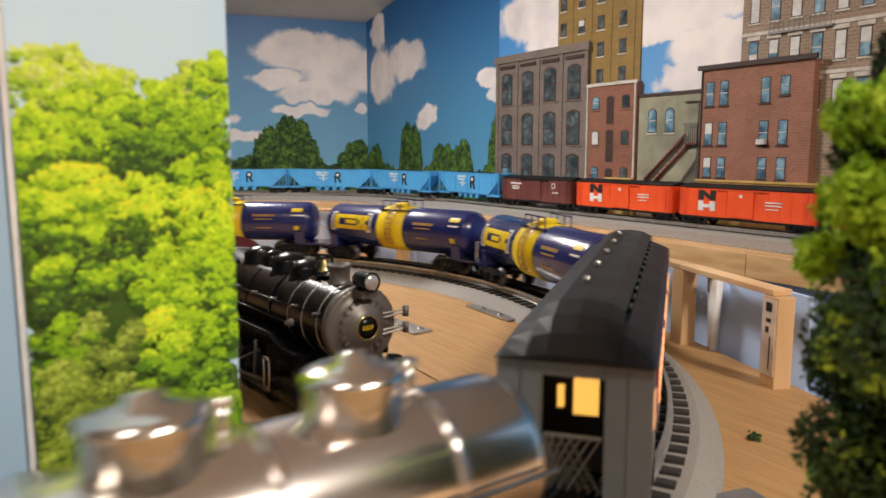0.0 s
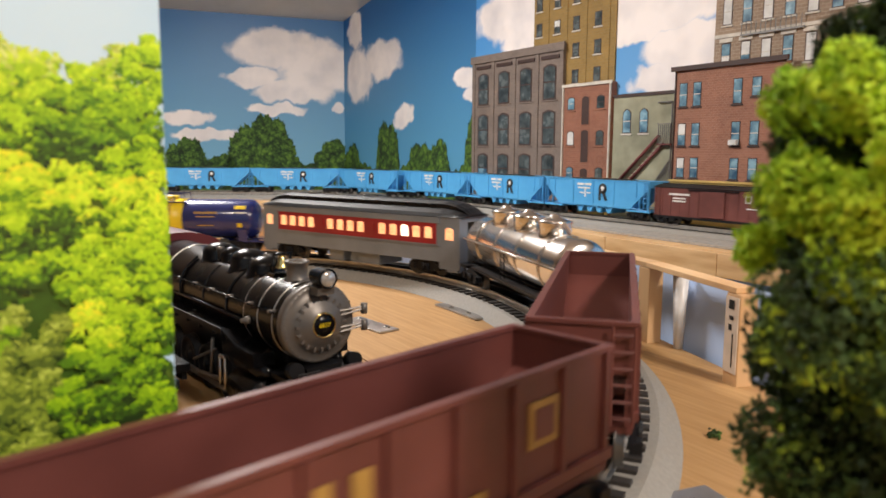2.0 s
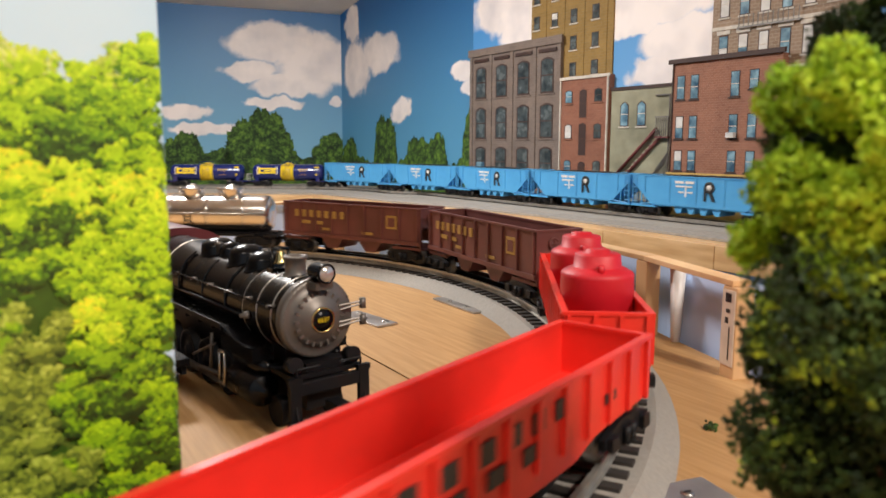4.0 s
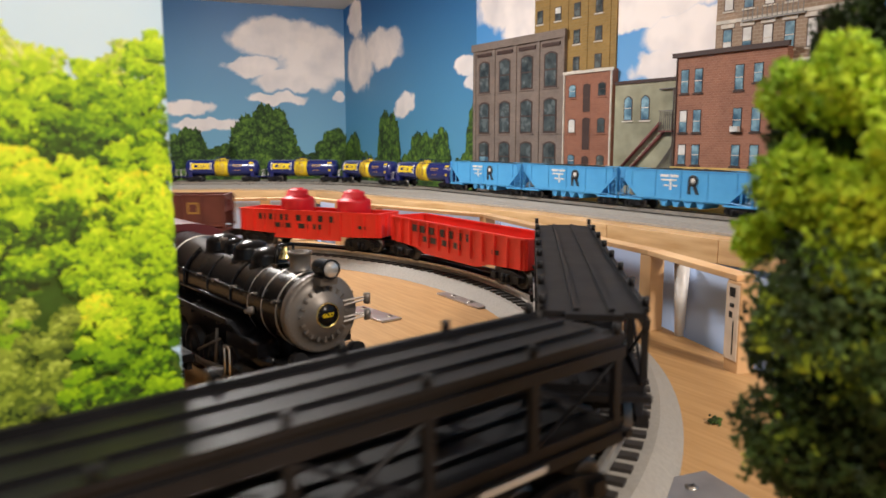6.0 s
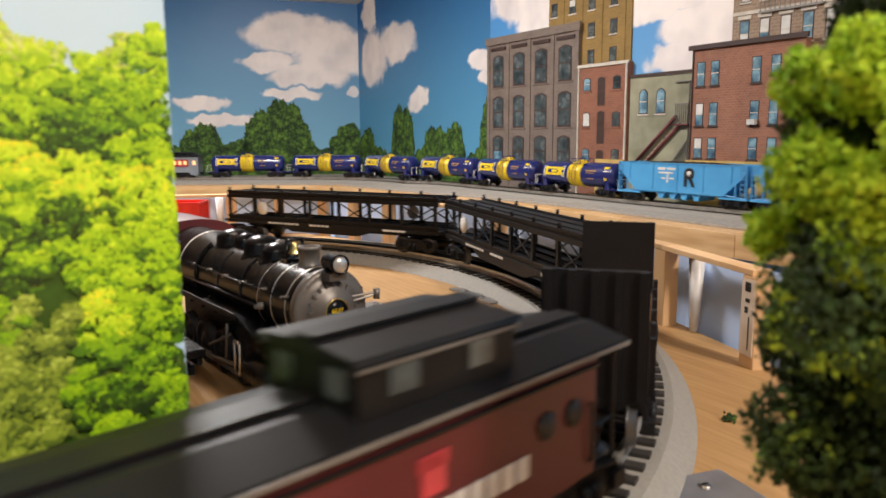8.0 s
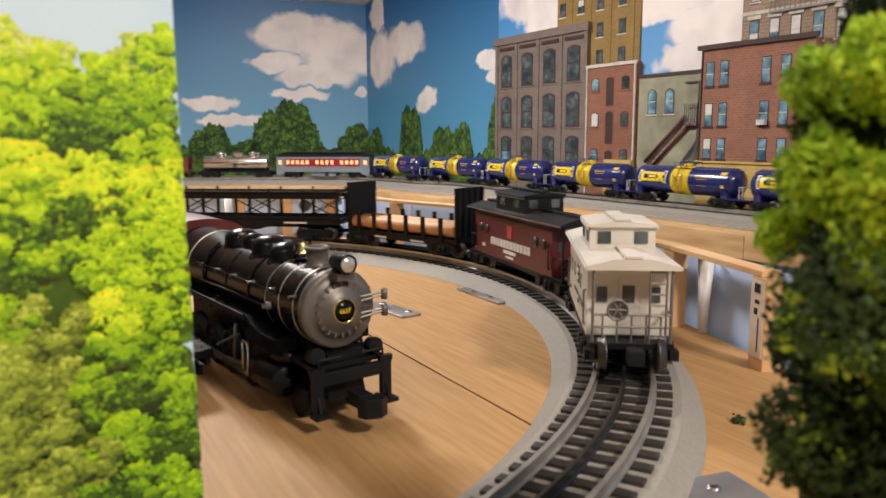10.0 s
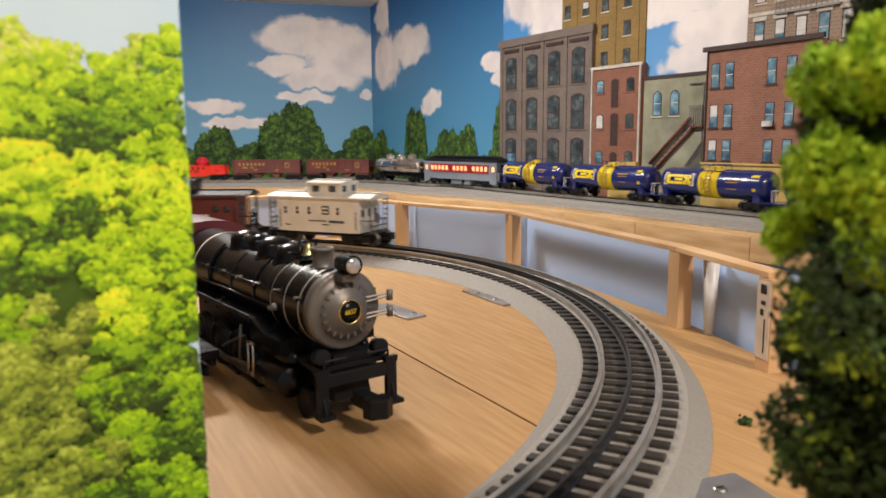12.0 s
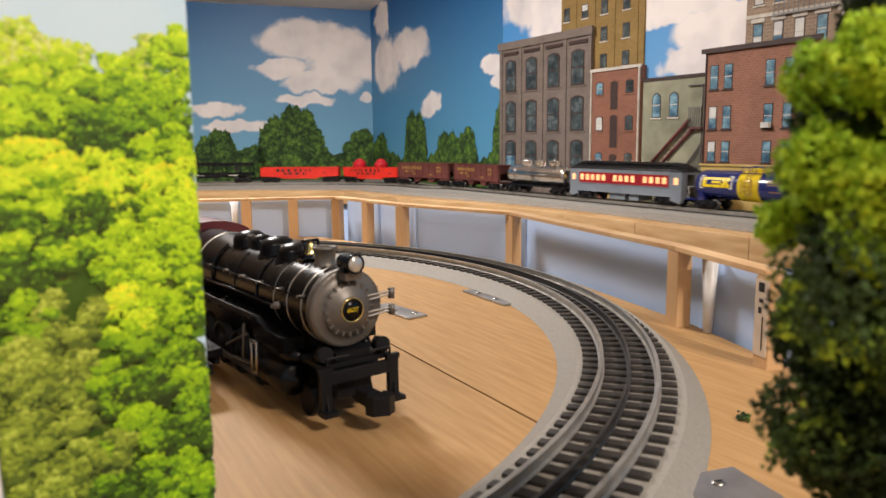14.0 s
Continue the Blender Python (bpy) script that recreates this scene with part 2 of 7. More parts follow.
DECK_EDGE = [(-3.0, 2.24), (-0.60, 2.22), (-0.30, 2.17), (-0.124, 1.93), (0.124, 1.64), (0.249, 1.47), (0.346, 1.29), (0.462, 1.08), (0.75, 0.55)]
deck = structure(ngon("deck", DECK_EDGE + [(1.6, 0.55), (0.30, 2.95), (-3.0, 2.95)], -0.030, 0.003, M_FASCIA), "wooden shelf along the wall that carries the far track", "deck")
for (ax, ay), (bx_, by_) in zip(DECK_EDGE[:-1], DECK_EDGE[1:]):
    L = math.hypot(bx_ - ax, by_ - ay)
    f = bx("fascia_board", 0.0005, L - 0.0005, -0.014, -0.001, -0.034, 0.0025, M_FASCIA, deck, bevel=0.0012)
    f.matrix_basis = pose(ax, ay, 0, 0, 0, math.degrees(math.atan2(by_ - ay, bx_ - ax)))
structure(ngon("deck_link", [(-3.0, 1.104), (-0.62, 1.104), (-0.75, 1.6), (-0.80, 2.215), (-3.0, 2.232)], -0.030, 0.003, M_FASCIA), "wooden deck that links the near table and the shelf", "deck")
felt = structure(ngon("roadbed_strip", [(x + 0.01, y + 0.035) for x, y in DECK_EDGE] + [(1.3, 0.75), (0.24, 2.85), (-2.98, 2.85)], 0.0035, 0.0075, M_DECKGREY), "grey felt underlay on the shelf", "underlay")

# blue boards behind the fence and under the shelf
for k in range(1, len(FENCE) - 1):
    (ax, ay), (bx_, by_) = FENCE[k], FENCE[k + 1]
    L = math.hypot(bx_ - ax, by_ - ay)
    w = bx("blue_panel", -0.004, L + 0.004, -0.0225 - 0.0004 * (k % 2), -0.020, -0.10, 0.0585, M_WALLBLUE)
    w.matrix_basis = pose(ax, ay, 0, 0, 0, math.degrees(math.atan2(by_ - ay, bx_ - ax)))
    structure(w, "plain pale blue board behind the fence", "panel")
for (ax, ay), (bx_, by_) in zip(DECK_EDGE[:-1], DECK_EDGE[1:]):
    L = math.hypot(bx_ - ax, by_ - ay)
    w = bx("blue_skirt", 0, L, 0.004, 0.010, -0.6, -0.0345, M_WALLBLUE)
    w.matrix_basis = pose(ax, ay, 0, 0, 0, math.degrees(math.atan2(by_ - ay, bx_ - ax)))
    structure(w, "blue board hanging below the shelf", "panel")


def fence():
    base = tagged(new("guard_fence"), "low fence of pine battens with a thin top strip", "fence")
    pts = FENCE[1:]
    for i, (x, y) in enumerate(pts):
        nx, ny = pts[min(i + 1, len(pts) - 1)]
        px, py = pts[max(i - 1, 0)]
        rz = math.degrees(math.atan2(ny - py, nx - px))
        p = bx("post", -0.0072, 0.0072, -0.0065, 0.0065, -0.0052, 0.060, M_PINE_LIGHT, base, bevel=0.0008)
        p.matrix_basis = pose(x, y, 0, 0, 0, rz)
    for (ax, ay), (bx_, by_) in zip(pts[:-1], pts[1:]):
        L = math.hypot(bx_ - ax, by_ - ay)
        s = bx("top_strip", -0.002, L - 0.003, -0.0075, 0.0065, 0.0602, 0.0642, M_PINE_LIGHT, base, bevel=0.0006)
        s.matrix_basis = pose(ax, ay, 0, 0, 0, math.degrees(math.atan2(by_ - ay, bx_ - ax)))
    # paper price label on one post
    lab = bx("price_label", -0.0065, 0.0065, 0, 0.0006, 0.008, 0.058, M_KRAFT, base, "paper price label with bar code")
    x, y = FENCE[1]
    a = math.degrees(math.atan2(FENCE[2][1] - y, FENCE[2][0] - x))
    lab.matrix_basis = pose(x, y, 0, 0, 0, a) @ pose(0, 0.0067, 0)
    for k, (u, z0, z1, w) in enumerate(((-0.002, 0.050, 0.056, 0.0006), (-0.0005, 0.050, 0.056, 0.0004), (0.001, 0.050, 0.056, 0.0008), (0.0025, 0.050, 0.056, 0.0004), (0.0, 0.043, 0.0455, 0.002), (0.001, 0.036, 0.040, 0.0015), (-0.002, 0.012, 0.034, 0.0004))):
        s = bx("label_mark", u - w, u + w, 0.0006, 0.0009, z0, z1, M_LETTER_B, lab)
    return base


fence()


def pole(x, y):
    bm = bmesh.new()
    rod(bm, (0, 0, -0.012), (0, 0, 0.058), 0.0030, 12, 0.0062)
    ob = part("tapered_pole", bm, M_WHITE)
    ob.location = (x, y, 0)
    bm = bmesh.new()
    rod(bm, (0, -0.003, -0.009), (0, -0.0045, -0.009), 0.0018, 10)
    part("screw", bm, M_SCREW, ob)
    return tagged(ob, "white tapered plastic pole behind the fence", "pole", "white poles")


for x, y in ((0.200, 0.545), (0.082, 0.885), (-0.33, 1.115)):
    pole(x + 0.008, y + 0.004)


# ---------------------------------------------------------------- printed backdrop
def backdrop_material(name, clouds, top, low, mid_z, hill=0.0):
    """A printed sky: blue gradient with cloud patches given as (x, z, rx, rz)."""
    m = bpy.data.materials.new(name)
    m.use_nodes = True
    nt = m.node_tree
    N, K = nt.nodes.new, nt.links.new
    b = nt.nodes["Principled BSDF"]
    b.inputs["Roughness"].default_value = 0.45
    tc = N("ShaderNodeTexCoord")
    nz = N("ShaderNodeTexNoise")
    nz.inputs["Scale"].default_value, nz.inputs["Detail"].default_value = 15, 4
    K(tc.outputs["Object"], nz.inputs["Vector"])
    off = N("ShaderNodeVectorMath"); off.operation = "MULTIPLY_ADD"
    off.inputs[1].default_value, off.inputs[2].default_value = (0.10, 0.0, 0.07), (-0.05, 0, -0.035)
    K(nz.outputs["Color"], off.inputs[0])
    add = N("ShaderNodeVectorMath"); add.operation = "ADD"
    K(tc.outputs["Object"], add.inputs[0]); K(off.outputs[0], add.inputs[1])
    total = None
    for x, z, rx, rz in clouds:
        mp = N("ShaderNodeMapping"); mp.vector_type = "TEXTURE"
        mp.inputs["Location"].default_value, mp.inputs["Scale"].default_value = (x, 0, z), (rx, 1e3, rz)
        K(add.outputs[0], mp.inputs["Vector"])
        ln = N("ShaderNodeVectorMath"); ln.operation = "LENGTH"
        K(mp.outputs[0], ln.inputs[0])
        mr = N("ShaderNodeMapRange"); mr.interpolation_type = "SMOOTHSTEP"
        mr.inputs["From Min"].default_value, mr.inputs["From Max"].default_value = 1.12, 0.82
        K(ln.outputs["Value"], mr.inputs["Value"])
        if total is None:
            total = mr.outputs[0]
        else:
            mx = N("ShaderNodeMath"); mx.operation = "MAXIMUM"
            K(total, mx.inputs[0]); K(mr.outputs[0], mx.inputs[1])
            total = mx.outputs[0]
    sx = N("ShaderNodeSeparateXYZ"); K(tc.outputs["Object"], sx.inputs[0])
    gr = N("ShaderNodeMapRange")
    gr.inputs["From Min"].default_value, gr.inputs["From Max"].default_value = 0.0, mid_z
    K(sx.outputs["Z"], gr.inputs["Value"])
    rp = N("ShaderNodeValToRGB")
    rp.color_ramp.elements[0].color, rp.color_ramp.elements[1].color = (*low, 1), (*top, 1)
    K(gr.outputs[0], rp.inputs[0])
    cz = N("ShaderNodeTexNoise")
    cz.inputs["Scale"].default_value, cz.inputs["Detail"].default_value = 9, 3
    K(tc.outputs["Object"], cz.inputs["Vector"])
    cr = N("ShaderNodeValToRGB")
    cr.color_ramp.elements[0].position, cr.color_ramp.elements[1].position = 0.3, 0.6
    cr.color_ramp.elements[0].color, cr.color_ramp.elements[1].color = (0.70, 0.67, 0.69, 1), (0.93, 0.87, 0.85, 1)
    K(cz.outputs["Fac"], cr.inputs[0])
    mix = N("ShaderNodeMixRGB")
    K(total, mix.inputs[0]); K(rp.outputs[0], mix.inputs[1]); K(cr.outputs[0], mix.inputs[2])
    K(mix.outputs[0], b.inputs["Base Color"])
    return m


CORNER = (-0.285, 2.80)
WL_ANG = math.degrees(math.atan2(0.16, 1.0))     # the far wall's run
WR_ANG = -58.5                                   # the side wall's run


def on_wall(ang, u, off, z):
    """A pose on a wall that starts at the corner: u metres along, off in front of it."""
    return pose(*CORNER, 0, 0, 0, ang) @ pose(u, off, z)


M_SKY_L = backdrop_material("printed_sky_far", [(-0.24, 0.52, 0.17, 0.075), (-0.10, 0.45, 0.14, 0.11), (-0.33, 0.42, 0.11, 0.035), (-0.20, 0.37, 0.14, 0.04), (-0.25, 0.305, 0.11, 0.022), (-0.57, 0.27, 0.10, 0.028), (-0.50, 0.205, 0.13, 0.025), (-0.02, 0.31, 0.02, 0.018)], (0.028, 0.165, 0.42), (0.22, 0.50, 0.68), 0.62)
M_SKY_R = backdrop_material("printed_sky_side", [(0.30, 0.46, 0.13, 0.07), (0.12, 0.42, 0.10, 0.10), (0.10, 0.58, 0.05, 0.07), (0.44, 0.265, 0.055, 0.04), (0.80, 0.36, 0.06, 0.025), (0.84, 0.31, 0.05, 0.035)], (0.018, 0.125, 0.36), (0.13, 0.40, 0.62), 0.62)
M_SKY_C = backdrop_material("printed_sky_city", [(0.14, 0.50, 0.15, 0.065), (0.24, 0.43, 0.12, 0.05), (0.62, 0.45, 0.22, 0.06), (0.72, 0.36, 0.12, 0.05), (0.66, 0.30, 0.09, 0.035), (0.58, 0.40, 0.08, 0.03)], (0.06, 0.28, 0.66), (0.26, 0.52, 0.80), 0.5)


def leaf_material(name, dark, mid, light, scale, tip=(0.54, 0.74, 0.05)):
    """Printed or modelled foliage: leaf flecks over clumps, lit centres and shaded gaps painted in."""
    m = bpy.data.materials.new(name)
    m.use_nodes = True
    nt = m.node_tree
    N, K = nt.nodes.new, nt.links.new
    b = nt.nodes["Principled BSDF"]
    b.inputs["Roughness"].default_value = 0.8
    tc = N("ShaderNodeTexCoord")
    big = N("ShaderNodeTexNoise"); big.inputs["Scale"].default_value, big.inputs["Detail"].default_value = scale * 0.14, 2
    mid_n = N("ShaderNodeTexNoise"); mid_n.inputs["Scale"].default_value, mid_n.inputs["Detail"].default_value = scale * 0.34, 6
    vor = N("ShaderNodeTexVoronoi"); vor.inputs["Scale"].default_value = scale * 2.6
    clump = N("ShaderNodeTexVoronoi"); clump.inputs["Scale"].default_value = scale * 0.42
    spray = N("ShaderNodeTexVoronoi"); spray.inputs["Scale"].default_value = scale * 1.05
    wob = N("ShaderNodeTexNoise"); wob.inputs["Scale"].default_value = scale
    mixv = N("ShaderNodeVectorMath"); mixv.operation = "MULTIPLY_ADD"
    mixv.inputs[1].default_value = (0.9 / scale,) * 3
    for n in (big, mid_n, wob):
        K(tc.outputs["Object"], n.inputs["Vector"])
    K(wob.outputs["Color"], mixv.inputs[0]); K(tc.outputs["Object"], mixv.inputs[2]); K(mixv.outputs[0], vor.inputs["Vector"])
    K(mixv.outputs[0], clump.inputs["Vector"]); K(mixv.outputs[0], spray.inputs["Vector"])
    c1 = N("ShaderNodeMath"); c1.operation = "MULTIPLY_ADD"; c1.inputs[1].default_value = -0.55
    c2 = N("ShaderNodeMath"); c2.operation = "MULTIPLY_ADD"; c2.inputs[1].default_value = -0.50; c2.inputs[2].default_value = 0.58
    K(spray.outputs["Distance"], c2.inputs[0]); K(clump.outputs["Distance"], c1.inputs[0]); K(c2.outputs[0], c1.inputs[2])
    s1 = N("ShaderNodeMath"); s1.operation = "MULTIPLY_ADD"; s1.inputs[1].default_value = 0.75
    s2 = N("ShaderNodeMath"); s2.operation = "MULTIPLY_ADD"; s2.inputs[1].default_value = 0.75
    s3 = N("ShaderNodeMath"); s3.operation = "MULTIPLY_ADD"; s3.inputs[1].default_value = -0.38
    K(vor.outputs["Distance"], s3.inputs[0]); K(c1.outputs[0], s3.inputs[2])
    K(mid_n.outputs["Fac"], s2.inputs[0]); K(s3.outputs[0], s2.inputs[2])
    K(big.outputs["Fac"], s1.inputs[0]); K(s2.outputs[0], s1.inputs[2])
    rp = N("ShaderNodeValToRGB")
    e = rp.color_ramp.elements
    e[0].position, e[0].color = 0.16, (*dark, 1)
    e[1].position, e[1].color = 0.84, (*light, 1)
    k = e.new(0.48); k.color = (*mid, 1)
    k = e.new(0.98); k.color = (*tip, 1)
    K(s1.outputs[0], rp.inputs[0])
    col = rp.outputs[0]
    K(col, b.inputs["Base Color"])
    return m


M_FARTREE = leaf_material("printed_far_tree", (0.006, 0.018, 0.005), (0.022, 0.060, 0.010), (0.10, 0.20, 0.025), 130, (0.15, 0.27, 0.03))
# one foam in two greens: shaded crown here, lit clumps below
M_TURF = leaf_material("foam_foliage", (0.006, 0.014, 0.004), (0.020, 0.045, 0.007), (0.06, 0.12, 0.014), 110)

M_TURF_LIT = leaf_material("lit_foam_foliage", (0.06, 0.14, 0.008), (0.26, 0.46, 0.015), (0.58, 0.78, 0.04), 110)
wall_l = structure(bx("wall_north", -2.6, 0.0, 0.0, 0.05, -0.95, 0.72, M_SKY_L), "wall with printed blue sky, white clouds and a line of trees", "wall")
wall_l.matrix_basis = on_wall(WL_ANG, 0, 0, 0)
wall_r = structure(bx("wall_east", 0.0, 0.853, 0.0, 0.05, -0.95, 0.72, M_SKY_R), "wall with printed deep blue sky and small clouds", "wall")
wall_r.matrix_basis = on_wall(WR_ANG, 0, 0, 0)
wall_c = structure(bx("wall_city", 0.0, 2.6, -0.006, 0.05, -0.95, 0.78, M_SKY_C), "wall with a printed city sky of bright clouds", "wall")
wall_c.matrix_basis = on_wall(WR_ANG, 0.853, 0, 0)


def printed_tree(wall, u, w, h, seed, base=0.02, off=-0.0012):
    """One flat printed tree on a wall, with a lobed outline."""
    rnd = random.Random(seed)
    n, pts = 150, []
    ph = [rnd.uniform(0, 6.28) for _ in range(6)]
    for i in range(n + 1):
        a = math.pi * i / n
        r = 0.90 + 0.10 * abs(math.sin(2.5 * a + ph[0])) + 0.06 * abs(math.sin(6.5 * a + ph[1])) + 0.035 * abs(math.sin(17 * a + ph[2])) + 0.03 * rnd.uniform(-1, 1)
        c, s = math.cos(a), math.sin(a)
        pts.append((u + 0.5 * w * r * math.copysign(abs(c) ** 0.85, c), base + (h - base) * r * 0.97 * max(0.0, s) ** 0.8))
    bm = bmesh.new()
    prism(bm, pts, off - 0.001, off, "y")
    part("printed_tree", bm, M_FARTREE, wall)


for i, (u, w, h) in enumerate(((-0.575, 0.17, 0.195), (-0.30, 0.26, 0.275), (-0.04, 0.17, 0.19), (-0.45, 0.12, 0.14), (-0.85, 0.3, 0.22))):
    printed_tree(wall_l, u, w, h, i + 3, 0.02, -0.0012 - 0.0012 * (i % 2))
for i, (u, w, h) in enumerate(((0.335, 0.17, 0.25), (0.07, 0.14, 0.175), (0.55, 0.16, 0.18), (0.66, 0.13, 0.185), (0.83, 0.07, 0.24))):
    printed_tree(wall_r, u, w, h, i + 23, 0.02, -0.0012 - 0.0012 * (i % 2))


def hedge(wall, u0, u1, h, seed):
    rnd = random.Random(seed)
    n = int((u1 - u0) / 0.008)
    top = [(u0 + (u1 - u0) * i / n, h + 0.012 * math.sin(i * 0.31 + seed) + 0.006 * math.sin(i * 1.3) + rnd.uniform(-0.003, 0.003)) for i in range(n + 1)]
    bm = bmesh.new()
    prism(bm, [(u0, 0.0)] + top + [(u1, 0.0)], -0.0008, -0.0002, "y")
    part("printed_hedge", bm, M_FARTREE, wall)


hedge(wall_l, -2.5, -0.002, 0.112, 1)
hedge(wall_r, 0.002, 0.85, 0.10, 2)

# ---------------------------------------------------------------- city flats
def brick_material(name, a, b, mortar, scale):
    m = bpy.data.materials.new(name)
    m.use_nodes = True
    nt = m.node_tree
    N, K = nt.nodes.new, nt.links.new
    p = nt.nodes["Principled BSDF"]
    p.inputs["Roughness"].default_value = 0.75
    tc = N("ShaderNodeTexCoord")
    mp = N("ShaderNodeMapping"); mp.inputs["Rotation"].default_value = (radians(-90), 0, 0)
    K(tc.outputs["Object"], mp.inputs["Vector"])
    br = N("ShaderNodeTexBrick")
    br.inputs["Scale"].default_value = scale
    br.inputs["Color1"].default_value, br.inputs["Color2"].default_value, br.inputs["Mortar"].default_value = (*a, 1), (*b, 1), (*mortar, 1)
    K(mp.outputs[0], br.inputs["Vector"])
    nz = N("ShaderNodeTexNoise"); nz.inputs["Scale"].default_value, nz.inputs["Detail"].default_value = 22, 5
    K(tc.outputs["Object"], nz.inputs["Vector"])
    mr = N("ShaderNodeMapRange"); mr.inputs["To Min"].default_value, mr.inputs["To Max"].default_value = 0.65, 1.3
    K(nz.outputs["Fac"], mr.inputs["Value"])
    hs = N("ShaderNodeHueSaturation"); K(mr.outputs[0], hs.inputs["Value"]); K(br.outputs["Color"], hs.inputs["Color"])
    K(hs.outputs[0], p.inputs["Base Color"])
    return m


M_B_GREY = brick_material("weathered_grey_brick", (0.20, 0.155, 0.13), (0.165, 0.13, 0.112), (0.22, 0.18, 0.155), 45)
M_B_RED = brick_material("red_brick", (0.27, 0.105, 0.062), (0.22, 0.085, 0.05), (0.29, 0.155, 0.11), 55)
M_B_ROSE = brick_material("rose_brick", (0.31, 0.135, 0.085), (0.26, 0.11, 0.068), (0.34, 0.19, 0.135), 55)
M_B_OLIVE = brick_material("ochre_brick", (0.30, 0.185, 0.05), (0.25, 0.155, 0.04), (0.27, 0.19, 0.08), 40)
M_B_TAN = brick_material("brown_brick", (0.32, 0.23, 0.16), (0.27, 0.19, 0.13), (0.40, 0.33, 0.26), 40)
M_STUCCO = mat("stained_green_stucco", (0.36, 0.355, 0.255), 0.85, col2=(0.21, 0.21, 0.145), scale=16, detail=6, bump=0.3)
M_WIN_DARK = mat("dark_window_glass", (0.11, 0.135, 0.14), 0.25, col2=(0.03, 0.04, 0.045), scale=40)
M_WIN_BLUE = mat("blue_window_glass", (0.24, 0.42, 0.52), 0.25, col2=(0.04, 0.10, 0.17), scale=40)
M_BLIND = mat("white_blind", (0.70, 0.70, 0.68), 0.6)
M_STONE = mat("pale_stone_trim", (0.66, 0.62, 0.55), 0.7)
M_CORNICE = mat("dark_cornice", (0.055, 0.03, 0.026), 0.6)
M_STAIR = mat("rusty_stair", (0.17, 0.045, 0.045), 0.6)
M_GREYMETAL = mat("grey_metal", (0.22, 0.21, 0.20), 0.5, 0.5)
M_YELLOWWALL = mat("yellow_wall", (0.62, 0.44, 0.14), 0.7)

FRONT = -0.0075  # printed sheet's face


def arch(x0, x1, z0, z1, rise, n=7):
    pts = [(x0, z0), (x1, z0), (x1, z1 - rise)]
    for i in range(1, n):
        a = i / n
        pts.append((x1 + (x0 - x1) * a, z1 - rise + rise * math.sin(math.pi * a)))
    return pts + [(x0, z1 - rise)]


def window(parent, x, z, w, h, face, glass, blind=0.0, rise=0.0, sill=M_STONE, lower=None, frame_mat=None):
    """A sash window on a building's face: frame, panes, sill."""
    bm = bmesh.new()
    prism(bm, arch(x - w / 2, x + w / 2, z - h / 2, z + h / 2, rise), face - 0.0006, face - 0.0001, "y")
    win = part("window", bm, frame_mat or M_CORNICE, parent)
    t = w * 0.09
    bm = bmesh.new()
    prism(bm, arch(x - w / 2 + t, x + w / 2 - t, z + h * 0.02, z + h / 2 - t, max(0, rise - t * 0.4)), face - 0.0010, face - 0.0007, "y")
    part("pane", bm, M_BLIND if blind > 0.6 else glass, win)
    bx("pane", x - w / 2 + t, x + w / 2 - t, face - 0.0010, face - 0.0007, z - h / 2 + t, z - h * 0.02, lower or glass, win)
    bx("meeting_rail", x - w / 2 + t, x + w / 2 - t, face - 0.0013, face - 0.00102, z - h * 0.018, z + h * 0.018, M_STONE if glass is M_WIN_BLUE else M_CORNICE, win)
    if sill:
        bx("sill", x - w * 0.62, x + w * 0.62, face - 0.0022, face - 0.0001, z - h / 2 - 0.003, z - h / 2, sill, win)
    return win


def building(name, u0, u1, h, depth, material, label, slope=0.0):
    b = tagged(new(name), label, "building", "city flats")
    b.matrix_basis = on_wall(WR_ANG, 0, -0.006, 0)
    bm = bmesh.new()
    prism(bm, [(u0, 0.0076), (u1, 0.0076), (u1, h + slope), (u0, h)], -depth, -0.0002, "y")
    part("facade", bm, material, b)
    return b


